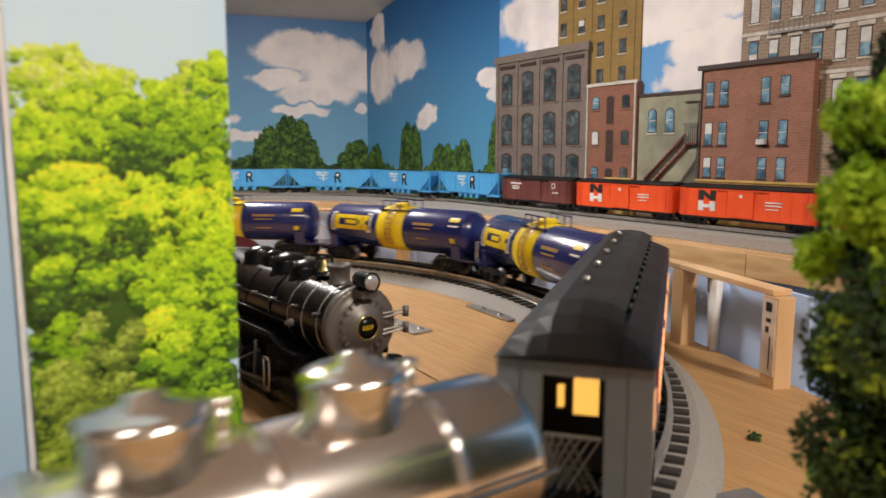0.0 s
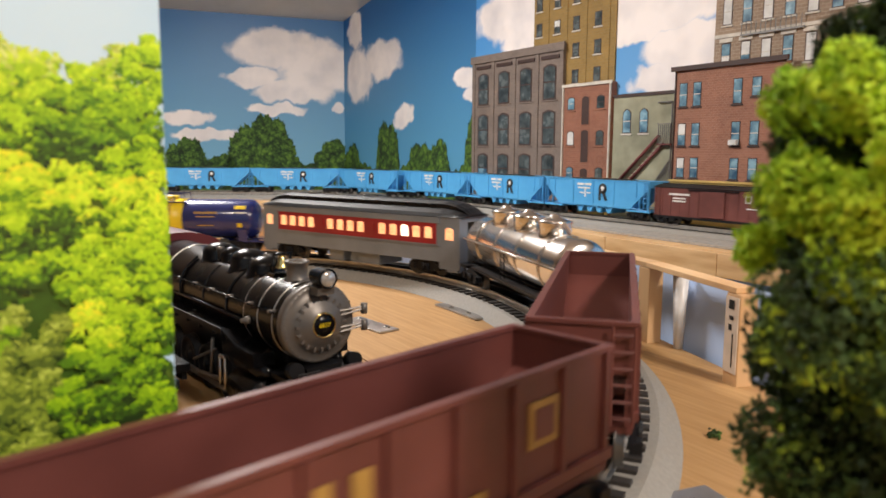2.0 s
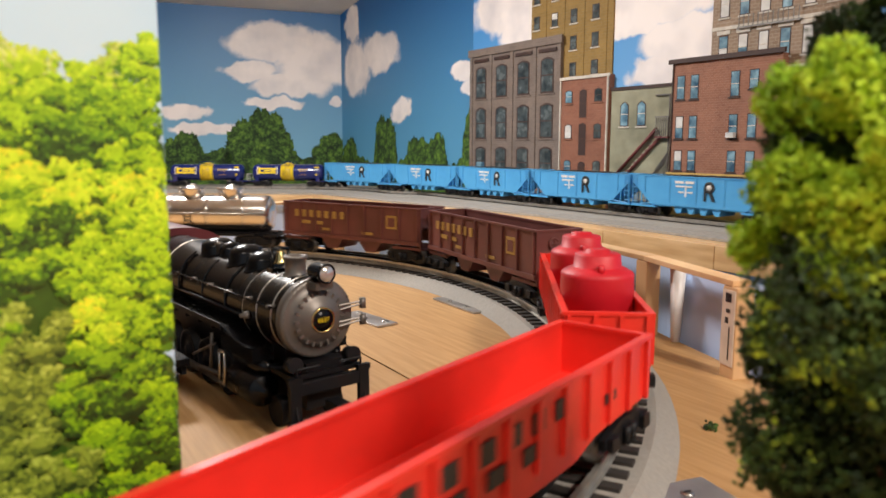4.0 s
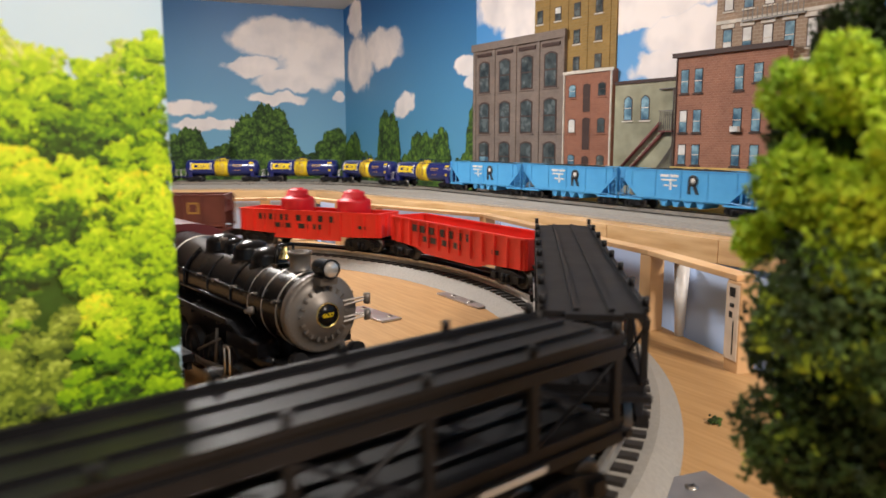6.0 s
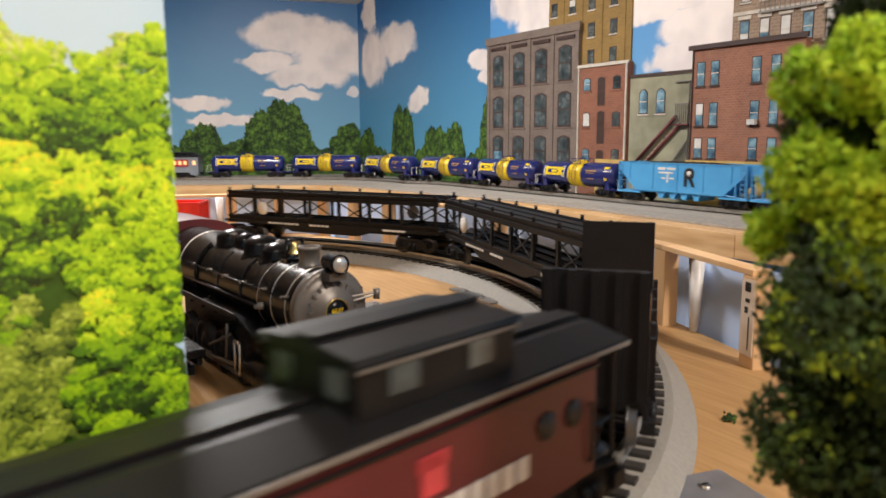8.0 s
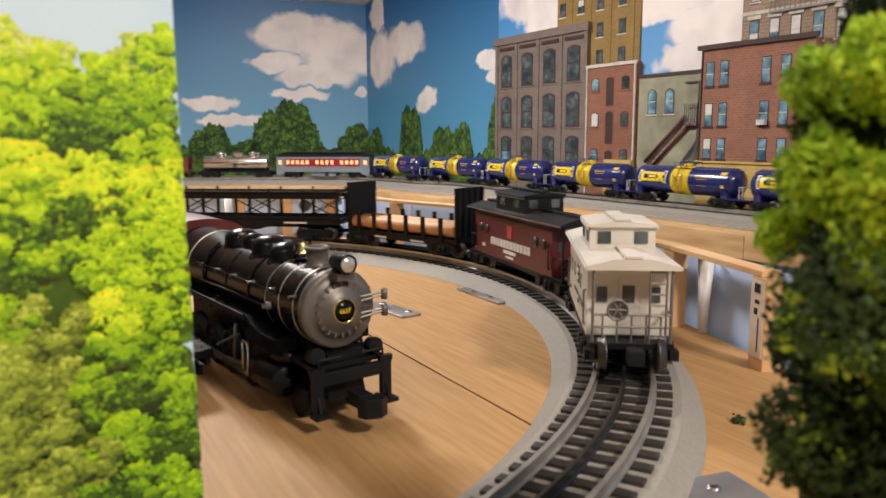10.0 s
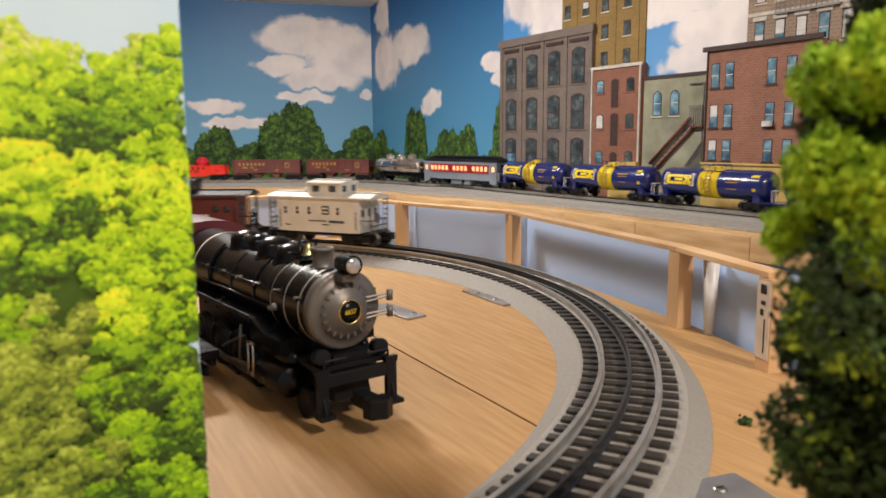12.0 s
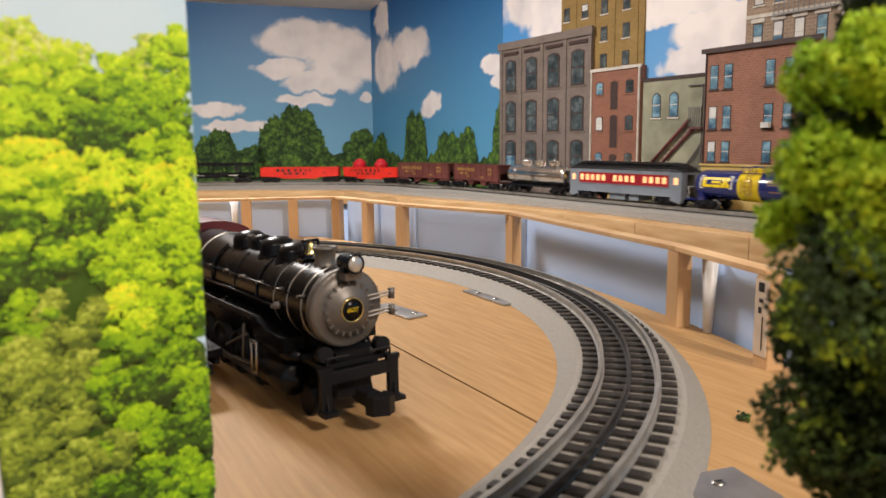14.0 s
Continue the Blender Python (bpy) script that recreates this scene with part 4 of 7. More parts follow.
def rib_part(car, x, y, z0, z1, w, d, material):
    s = 1 if y > 0 else -1
    return bx("side_post", x - w / 2, x + w / 2, y + s * 0.00005, y + s * d, z0, z1, material, car)


def open_body(car, L, W, z0, z1, material, floor=0.003, wall=0.0016, slope=0.0, name="body"):
    """An open-topped body: floor, four walls; slope: length of the sloping end sheets."""
    h, w = L / 2, W / 2
    for s in (-1, 1):
        bx("side_wall", -h, h, s * w, s * (w - wall), z0, z1, material, car)
        bx("end_wall", s * h, s * (h - wall), -w + wall, w - wall, z0 + (z1 - z0) * (0.45 if slope else 0), z1, material, car)
        if slope:
            bm = bmesh.new()
            prism(bm, [(s * (h - wall), z0 + (z1 - z0) * 0.62), (s * (h - slope), z0), (s * (h - slope), z0 - 0.002), (s * (h - wall), z0 + (z1 - z0) * 0.57)], -w + wall, w - wall, "y")
            part("slope_sheet", bm, material, car)
        # rolled top rim
        bx("top_rim", -h - 0.0008, h + 0.0008, s * (w + 0.0012), s * (w - 0.0022), z1, z1 + 0.0018, material, car)
        bx("top_rim", s * (h + 0.0008), s * (h - 0.0022), -w + 0.0022, w - 0.0022, z1, z1 + 0.0018, material, car)
    return bx("floor", -h + slope, h - slope, -w + wall, w - wall, z0, z0 + floor, material, car)


def hopper_car(L, material, label, group, coal=False, two_bay=False, letter=M_LETTER_W, ztop=0.071):
    car = tagged(new("hopper_car"), label, "train car", group)
    gear(car, L, 0.036)
    h, W = L / 2 - (0.004 if two_bay else 0.0128), 0.052 if two_bay else 0.044
    z0, z1 = 0.024, ztop
    if two_bay:
        # side sheets cut obliquely at the ends, posts and sloping sheets between
        w = W / 2
        for s in (-1, 1):
            bm = bmesh.new()
            prism(bm, [(-h, z1), (-h, z1 - 0.012), (-h + 0.045, 0.014 + 0.008), (h - 0.045, 0.022), (h, z1 - 0.012), (h, z1)], min(s * w, s * (w - 0.0015)), max(s * w, s * (w - 0.0015)), "y")
            part("side_wall", bm, material, car)
            bm = bmesh.new()
            prism(bm, [(s * h, z1), (s * h, z1 - 0.010), (s * (h - 0.048), 0.020), (s * (h - 0.048), 0.024), (s * (h - 0.002), z1 - 0.006), (s * (h - 0.002), z1)], -w + 0.0015, w - 0.0015, "y")
            part("slope_sheet", bm, material, car)
            bx("top_rim", -h - 0.001, h + 0.001, s * (w + 0.0012), s * (w - 0.002), z1 + 0.0001, z1 + 0.002, material, car)
            bx("top_rim", s * h, s * (h - 0.003), -w + 0.002, w - 0.002, z1 + 0.0001, z1 + 0.002, material, car)
            bm = bmesh.new()
            # end frame: sill and corner posts
            box(bm, min(s * (h - 0.055), s * (h + 0.002)), max(s * (h - 0.055), s * (h + 0.002)), -w, w, 0.0165, 0.0195)
            for y in (-w + 0.001, w - 0.001):
                box(bm, s * (h - 0.001) - 0.0014, s * (h - 0.001) + 0.0014, y - 0.0014, y + 0.0014, 0.0195, z1)
                rod(bm, (s * (h - 0.046), y, 0.024), (s * (h - 0.002), y, 0.019), 0.0011, 6)
                box(bm, s * (h - 0.022) - 0.001, s * (h - 0.022) + 0.001, y - 0.001, y + 0.001, 0.0195, 0.042)
            part("end_frame", bm, material, car)
        bx("floor", -h + 0.048, h - 0.048, -w + 0.0015, w - 0.0015, 0.020, 0.023, material, car)
        for s in (-1, 1):
            for k in range(5):
                rib_part(car, -h + 0.030 + k * (2 * h - 0.06) / 4, s * w, 0.026 if 0 < k < 4 else 0.043, z1, 0.0018, 0.0015, material)
        for s in (-1, 1):
            for x in (h - 0.006, -(h - 0.006)):
                ladder(car, x, s * (w + 0.0015), 0.022, z1, 0.009, 6, material)
    else:
        body = open_body(car, 2 * h, W, z0, z1, material, slope=0.050)
        for s in (-1, 1):
            for k in range(9):
                rib_part(car, -h + 0.004 + k * (2 * h - 0.008) / 8, s * W / 2, z0 + 0.0022, z1, 0.0024, 0.0018, material)
            bx("side_sill", -h, h, s * (W / 2 + 0.0001), s * (W / 2 + 0.002), z0 - 0.002, z0 + 0.002, material, car)
            bx("end_sill", s * (h - 0.04), s * h, -0.0215, 0.0215, 0.0165, 0.0195, material, car)
            for y in (-0.0195, 0.0195):
                bx("corner_post", s * (h - 0.002) - 0.0014, s * (h - 0.002) + 0.0014, y - 0.0014, y + 0.0014, 0.0196, z0 + 0.02, material, car)
        for s in (-1, 1):
            ladder(car, s * (h + 0.002), 0.017 * s, 0.02, z1, 0.009, 6, material, along="y")
            bm = bmesh.new()
            lathe(bm, (s * (h + 0.001), -0.006 * s, 0.052), (s, 0, 0), [(0, 0.0050), (0.0014, 0.0050), (0.0014, 0.0040), (0.0004, 0.0037)], 18)
            rod(bm, (s * (h + 0.002), -0.006 * s, 0.0475), (s * (h + 0.002), -0.006 * s, 0.0565), 0.0005, 6)
            rod(bm, (s * (h + 0.002), -0.006 * s - 0.0045, 0.052), (s * (h + 0.002), -0.006 * s + 0.0045, 0.052), 0.0005, 6)
            part("brake_wheel", bm, material, car)
    # discharge hoppers
    for x in ((-0.030, 0.030) if not two_bay else (-0.040, -0.013, 0.013, 0.040)):
        bm = bmesh.new()
        wd = 0.020 if not two_bay else 0.011
        prism(bm, [(x - wd, 0.0235), (x + wd, 0.0235), (x + wd * 0.35, 0.009), (x - wd * 0.35, 0.009)], -W / 2 + 0.004, W / 2 - 0.004, "y")
        part("chute", bm, material, car)
    if coal:
        bm = bmesh.new()
        n = 26
        g = [[None] * 9 for _ in range(n + 1)]
        for i in range(n + 1):
            for j in range(9):
                x, y = -h + 0.004 + (2 * h - 0.008) * i / n, (-0.5 + j / 8) * (W - 0.004)
                z = z1 - 0.004 + 0.008 * math.sin(math.pi * j / 8) * max(0.0, math.sin(math.pi * i / n)) ** 0.4 + random.uniform(-0.0012, 0.0012)
                g[i][j] = bm.verts.new((x, y, z))
        for i in range(n):
            for j in range(8):
                bm.faces.new((g[i][j], g[i + 1][j], g[i + 1][j + 1], g[i][j + 1]))
        part("coal_load", bm, M_COAL, car, "heaped black coal")
    y = W / 2 + 0.0003
    if two_bay:
        for k in range(2):
            marks(car, y, M_LETTER_W, [(-0.036 + k * 0.022, 0.0645, 0.018, 0.0045)])
        marks(car, y, M_LETTER_W, [(-0.026, 0.057, 0.034, 0.003), (-0.022, 0.049, 0.0035, 0.020), (-0.032, 0.047, 0.010, 0.003), (-0.012, 0.047, 0.010, 0.003)])
        # round-topped dark emblem: loop, stem and slanted leg round a white spot
        for s in (-1, 1):
            c, lo, hi = -s * 0.027, min(s * y, s * (y + 0.0016)), max(s * y, s * (y + 0.0016))
            d = -s  # towards the reader's right
            bm = bmesh.new()
            lathe(bm, (c, s * y, 0.0575), (0, s, 0), [(0, 0.0100), (0.0017, 0.0100), (0.0017, 0.0048), (0, 0.0048)], 22)
            box(bm, min(c - d * 0.0105, c - d * 0.0055), max(c - d * 0.0105, c - d * 0.0055), lo, hi, 0.034, 0.058)
            prism(bm, [(c - d * 0.001, 0.0490), (c + d * 0.0045, 0.0510), (c + d * 0.0125, 0.0340), (c + d * 0.0065, 0.0340)], lo, hi + 0.0002 if s > 0 else hi, "y")
            part("emblem", bm, M_LETTER_B, car)
            bm = bmesh.new()
            lathe(bm, (c, s * y, 0.0575), (0, s, 0), [(0, 0.0049), (0.0015, 0.0049), (0.0015, 0.0)], 14)
            part("emblem", bm, M_LETTER_W, car)
    else:
        for k in range(7):
            marks(car, y, letter, [(-0.084 + k * 0.0125, 0.0495, 0.0062, 0.0085)])
        marks(car, y, letter, [(-0.070, 0.039, 0.018, 0.004), (-0.046, 0.039, 0.012, 0.004), (0.030, 0.031, 0.016, 0.003), (-0.035, 0.032, 0.012, 0.003)])
        marks(car, y, letter, [(0.066, 0.046, 0.015, 0.015)], "emblem")
        marks(car, y + 0.0004, material, [(0.066, 0.046, 0.010, 0.010)], "emblem")
    return car


def box_car(L, material, label, orange):
    car = tagged(new("boxcar"), label, "train car", "boxcars")
    gear(car, L, 0.036)
    h, w, z0, z1 = L / 2 - 0.010, 0.026, 0.016, 0.066
    bx("body", -h, h, -w, w, z0, z1, material, car)
    bm = bmesh.new()
    prism(bm, [(-w - 0.001, z1), (w + 0.001, z1), (w + 0.001, z1 + 0.0015), (0.010, z1 + 0.0055), (-0.010, z1 + 0.0055), (-w - 0.001, z1 + 0.0015)], -h - 0.001, h + 0.001, "x")
    part("roof", bm, M_ROOFBLACK, car)
    bx("roofwalk", -h, h, -0.005, 0.005, z1 + 0.0058, z1 + 0.0072, M_ROOFBLACK, car)
    for s in (-1, 1):
        d = bx("door", -0.024, 0.024, s * (w + 0.0002), s * (w + 0.0024), z0 + 0.002, z1 - 0.003, material, car, bevel=0.0004)
        bx("door_rail", -0.05, 0.05, s * (w + 0.0002), s * (w + 0.003), z1 - 0.0028, z1 - 0.0010, M_BLACKMATTE if not orange else material, car)
        bx("sill", -h, h, s * (w - 0.002), s * (w + 0.001), z0 - 0.004, z0 - 0.0002, M_BLACKMATTE, car)
        for x in (-h + 0.008, h - 0.008):
            ladder(car, x, s * (w + 0.0012), z0, z1, 0.009, 6, material)
        for k in range(12):
            x = -h + 0.018 + k * (2 * h - 0.036) / 11
            if abs(x) > 0.028:
                rib_part(car, x, s * w, z0 + 0.002, z1 - 0.003, 0.0008, 0.0005, material)
    y = w + 0.0006
    if orange:
        # two stacked block emblems: dark above, white below
        for z, m in ((0.0540, M_LETTER_B), (0.0350, M_LETTER_W)):
            for s in (-1, 1):
                c = -s * -0.070
                bm = bmesh.new()
                yy0, yy1 = min(s * y, s * (y + 0.0005)), max(s * y, s * (y + 0.0005))
                for dx in (-0.0125, 0.0125):
                    box(bm, c + dx - 0.0055, c + dx + 0.0055, yy0, yy1, z - 0.0085, z + 0.0085)
                if m is M_LETTER_B:
                    prism(bm, [(c - 0.018, z + 0.0085), (c - 0.007, z + 0.0085), (c + 0.018, z - 0.0085), (c + 0.007, z - 0.0085)] if s < 0 else [(c + 0.018, z + 0.0085), (c + 0.007, z + 0.0085), (c - 0.018, z - 0.0085), (c - 0.007, z - 0.0085)], yy0 - 0.0003, yy1 + 0.0003, "y")
                else:
                    box(bm, c - 0.0125, c + 0.0125, yy0 - 0.0003, yy1 + 0.0003, z - 0.003, z + 0.003)
                part("emblem", bm, m, car)
        marks(car, y, M_LETTER_W, [(0.060, 0.047, 0.030, 0.002), (0.060, 0.042, 0.030, 0.002), (0.058, 0.036, 0.022, 0.0015)])
        marks(car, y + 0.0022, M_LETTER_W, [(0.0, 0.055, 0.006, 0.005)])
    else:
        marks(car, y, M_LETTER_W, [(-0.070, 0.055, 0.044, 0.0035), (-0.070, 0.048, 0.028, 0.0025), (-0.070, 0.043, 0.028, 0.0025), (0.075, 0.038, 0.020, 0.002)])
        marks(car, y, M_LETTER_W, [(0.068, 0.053, 0.011, 0.012)], "emblem")
        marks(car, y + 0.0004, M_TUSCAN, [(0.068, 0.053, 0.007, 0.008)], "emblem")
    return car


def coach(L):
    car = tagged(new("passenger_coach"), "grey passenger coach with a maroon window band and glowing windows", "train car")
    car.scale = (1, 1, 1.07)
    gear(car, L, 0.055)
    h, w, z0, z1 = L / 2 - 0.009, 0.0262, 0.013, 0.060
    body = bx("body", -h + 0.026, h - 0.026, -w, w, z0 + 0.003, z1, M_COACHGREY, car)
    for s in (-1, 1):
        # vestibules with corner posts, step wells and end door
        for y in (-w + 0.004, w - 0.004):
            bx("vestibule_wall", s * (h - 0.026), s * h, y - 0.004, y + 0.004, z0 - 0.004, z1, M_COACHGREY, car)
        bx("vestibule_post", s * (h - 0.003), s * (h - 0.0005), -w + 0.0083, -w + 0.0155, z0, z1, M_COACHGREY, car)
        bx("vestibule_post", s * (h - 0.003), s * (h - 0.0005), w - 0.0155, w - 0.0083, z0, z1, M_COACHGREY, car)
        bx("vestibule_header", s * (h - 0.003), s * (h - 0.0005), -w + 0.0157, w - 0.0157, z1 - 0.005, z1, M_COACHGREY, car)
        bx("bulkhead", s * (h - 0.0255), s * (h - 0.022), -w + 0.0085, w - 0.0085, z0 + 0.003, z1 - 0.0002, M_BLACKMATTE, car)
        bx("door_window", s * (h - 0.0217), s * (h - 0.0212), s * 0.0022 - 0.0046, s * 0.0022 + 0.0046, 0.036, 0.050, M_LITDOOR, car, "glowing yellow door window")
        bx("door_window", s * (h - 0.0217), s * (h - 0.0212), -s * 0.0070 - 0.0013, -s * 0.0070 + 0.0013, 0.038, 0.046, M_LITDOOR, car)
        bm = bmesh.new()
        for k in range(7):
            y = -0.0095 + k * 0.0032
            rod(bm, (s * (h - 0.0018), y, z0 + 0.004), (s * (h - 0.0018), min(0.0098, y + 0.011), z0 + 0.022), 0.00045, 5)
            rod(bm, (s * (h - 0.0018), y, z0 + 0.022), (s * (h - 0.0018), min(0.0098, y + 0.011), z0 + 0.004), 0.00045, 5)
        rod(bm, (s * (h - 0.0018), -0.0098, z0 + 0.022), (s * (h - 0.0018), 0.0098, z0 + 0.022), 0.0007, 6)
        tagged(part("folding_gate", bm, M_GREYMETAL, car, "grey lattice gate"), kind="stuff")
        for y in (-w + 0.005, w - 0.005):
            bx("step", s * (h - 0.016), s * (h - 0.002), y - 0.005, y + 0.005, z0 - 0.0065, z0 - 0.0042, M_COACHGREY, car)
        yy = s * (w + 0.0001)
        bx("window_band", -h + 0.030, h - 0.030, yy, s * (w + 0.0009), 0.033, 0.0535, M_MAROON, car, "dark maroon window band")
        bx("belt_rail", -h + 0.026, h - 0.026, yy, s * (w + 0.0014), 0.0315, 0.0328, M_COACHGREY, car)
        bx("letter_board", -h + 0.026, h - 0.026, yy, s * (w + 0.0012), 0.0537, 0.0595, M_COACHGREY, car)
        n = 15
        for k in range(n):
            x = -h + 0.040 + k * (2 * h - 0.080) / (n - 1)
            bm = bmesh.new()
            ww = 0.0047
            prism(bm, arch(x - ww, x + ww, 0.0385, 0.0500, 0.0012, 5), min(s * (w + 0.0010), s * (w + 0.0016)), max(s * (w + 0.0010), s * (w + 0.0016)), "y")
            if k in (5, 10):
                part("window_panel", bm, M_MAROON, car)
            else:
                part("lit_window", bm, M_LITWHITE if (k == 2 and s > 0) else M_LITWIN, car)
        for x in (-h + 0.013, h - 0.013):
            bm = bmesh.new()
            prism(bm, arch(x - 0.005, x + 0.005, 0.038, 0.050, 0.0015, 5), min(s * (w + 0.0001), s * (w + 0.0006)), max(s * (w + 0.0001), s * (w + 0.0006)), "y")
            part("lit_window", bm, M_LITWIN, car)
    # underframe boxes
    for x, ww in ((-0.02, 0.018), (0.03, 0.012), (0.0, 0.006)):
        bx("equipment_box", x - ww, x + ww, -0.020, 0.020, 0.004, z0 + 0.0028, M_COACHGREY, car)
    # roof with clerestory, rounded ends
    bm = bmesh.new()
    prof = [(-w - 0.0012, 0.0600), (-w + 0.001, 0.0635), (-0.0165, 0.0672), (-0.0140, 0.0676), (-0.0140, 0.0712), (-0.0150, 0.0716), (-0.009, 0.0742), (0.0, 0.0750)]
    prof = prof + [(-y, z) for y, z in prof[-2::-1]]
    sect = []
    for x, k in ((-h - 0.003, 0.0), (-h + 0.004, 0.45), (-h + 0.014, 0.8), (-h + 0.028, 1.0), (h - 0.028, 1.0), (h - 0.014, 0.8), (h - 0.004, 0.45), (h + 0.003, 0.0)):
        sect.append([bm.verts.new((x, y * (0.97 + 0.03 * k), 0.0602 + (z - 0.06) * (0.16 + 0.84 * k))) for y, z in prof])
    for a, b in zip(sect[:-1], sect[1:]):
        for i in range(len(prof) - 1):
            bm.faces.new((a[i], a[i + 1], b[i + 1], b[i]))
    bm.faces.new(sect[0]); bm.faces.new(sect[-1][::-1])
    for a, b in zip(sect[:-1], sect[1:]):
        bm.faces.new((a[0], b[0], b[-1], a[-1]))
    part("roof", bm, M_ROOFBLACK, car, "black clerestory roof")
    for k in range(12):
        x = -h + 0.045 + k * (2 * h - 0.09) / 11
        for s in (-1, 1):
            bx("clerestory_vent", x - 0.004, x + 0.004, s * 0.0141, s * 0.0162, 0.0685, 0.0705, M_BLACK, car)
    for x in (-0.09, -0.045, 0.0, 0.045, 0.09):
        bm = bmesh.new()
        lathe(bm, (x, 0.0035, 0.0747), (0, 0, 1), [(0, 0.0016), (0.0025, 0.0016), (0.003, 0.0)], 10)
        part("roof_vent", bm, M_STEEL, car)
    return car


def silver_tank(L):
    car = tagged(new("silver_tank_car"), "chrome-plated toy tank car with three domes", "train car")
    gear(car, L, 0.042)
    r, zc, h = 0.0235, 0.044, L / 2 - 0.020
    bm = bmesh.new()
    lathe(bm, (-h, 0, zc), (1, 0, 0), [(0, 0.0), (0.001, r * 0.5), (0.003, r * 0.82), (0.006, r * 0.97), (0.009, r), (2 * h - 0.009, r), (2 * h - 0.006, r * 0.97), (2 * h - 0.003, r * 0.82), (2 * h - 0.001, r * 0.5), (2 * h, 0.0)], 40)
    part("tank", bm, M_CHROME, car)
    for x in (-0.072, -0.024, 0.024, 0.072):
        bm = bmesh.new()
        lathe(bm, (x - 0.0015, 0, zc), (1, 0, 0), [(0, r), (0.0, r + 0.0007), (0.003, r + 0.0006), (0.003, r)], 36)
        part("strap", bm, M_CHROME, car)
    for x in (-0.052, 0.0, 0.052):
        bm = bmesh.new()
        lathe(bm, (x, 0, zc + r - 0.004), (0, 0, 1), [(0, 0.0135), (0.010, 0.0130), (0.012, 0.0140), (0.0135, 0.0140), (0.015, 0.011), (0.0165, 0.0045), (0.0185, 0.004), (0.019, 0.0)], 28)
        d = part("dome", bm, M_CHROME, car)
        bm = bmesh.new()
        rod(bm, (x + 0.017, 0, zc + r - 0.002), (x + 0.017, 0, zc + r + 0.008), 0.0018, 10)
        rod(bm, (x + 0.017, 0, zc + r + 0.008), (x + 0.017, 0, zc + r + 0.010), 0.0028, 10)
        part("valve", bm, M_CHROME, car)
    bm = bmesh.new()
    for s in (-1, 1):
        rod(bm, (-h + 0.004, s * (r + 0.002), zc + 0.002), (h - 0.004, s * (r + 0.002), zc + 0.002), 0.0008, 8)
        for k in range(6):
            x = -h + 0.012 + k * (2 * h - 0.024) / 5
            rod(bm, (x, s * (r - 0.0005), zc + 0.002), (x, s * (r + 0.002), zc + 0.002), 0.0006, 6)
    part("handrail", bm, M_STEEL, car)
    bm = bmesh.new()
    box(bm, -h - 0.006, h + 0.006, -0.010, 0.010, 0.0165, 0.0212)
    for s in (-1, 1):
        box(bm, s * (h + 0.001) - 0.009, s * (h + 0.001) + 0.009, -0.0245, 0.0245, 0.0160, 0.0190)
    box(bm, -h + 0.02, h - 0.02, -0.0235, 0.0235, 0.0172, 0.0198)
    part("underframe", bm, M_BLACKMATTE, car)
    for s in (-1, 1):
        bm = bmesh.new()
        for x in (-0.004, 0.004):
            rod(bm, (x, s * (r + 0.001), 0.021), (x, s * (r + 0.001), zc + 0.002), 0.0006, 6)
        for k in range(5):
            rod(bm, (-0.004, s * (r + 0.001), 0.023 + k * 0.0045), (0.004, s * (r + 0.001), 0.023 + k * 0.0045), 0.0005, 6)
        part("ladder", bm, M_BLACKMATTE, car)
    return car


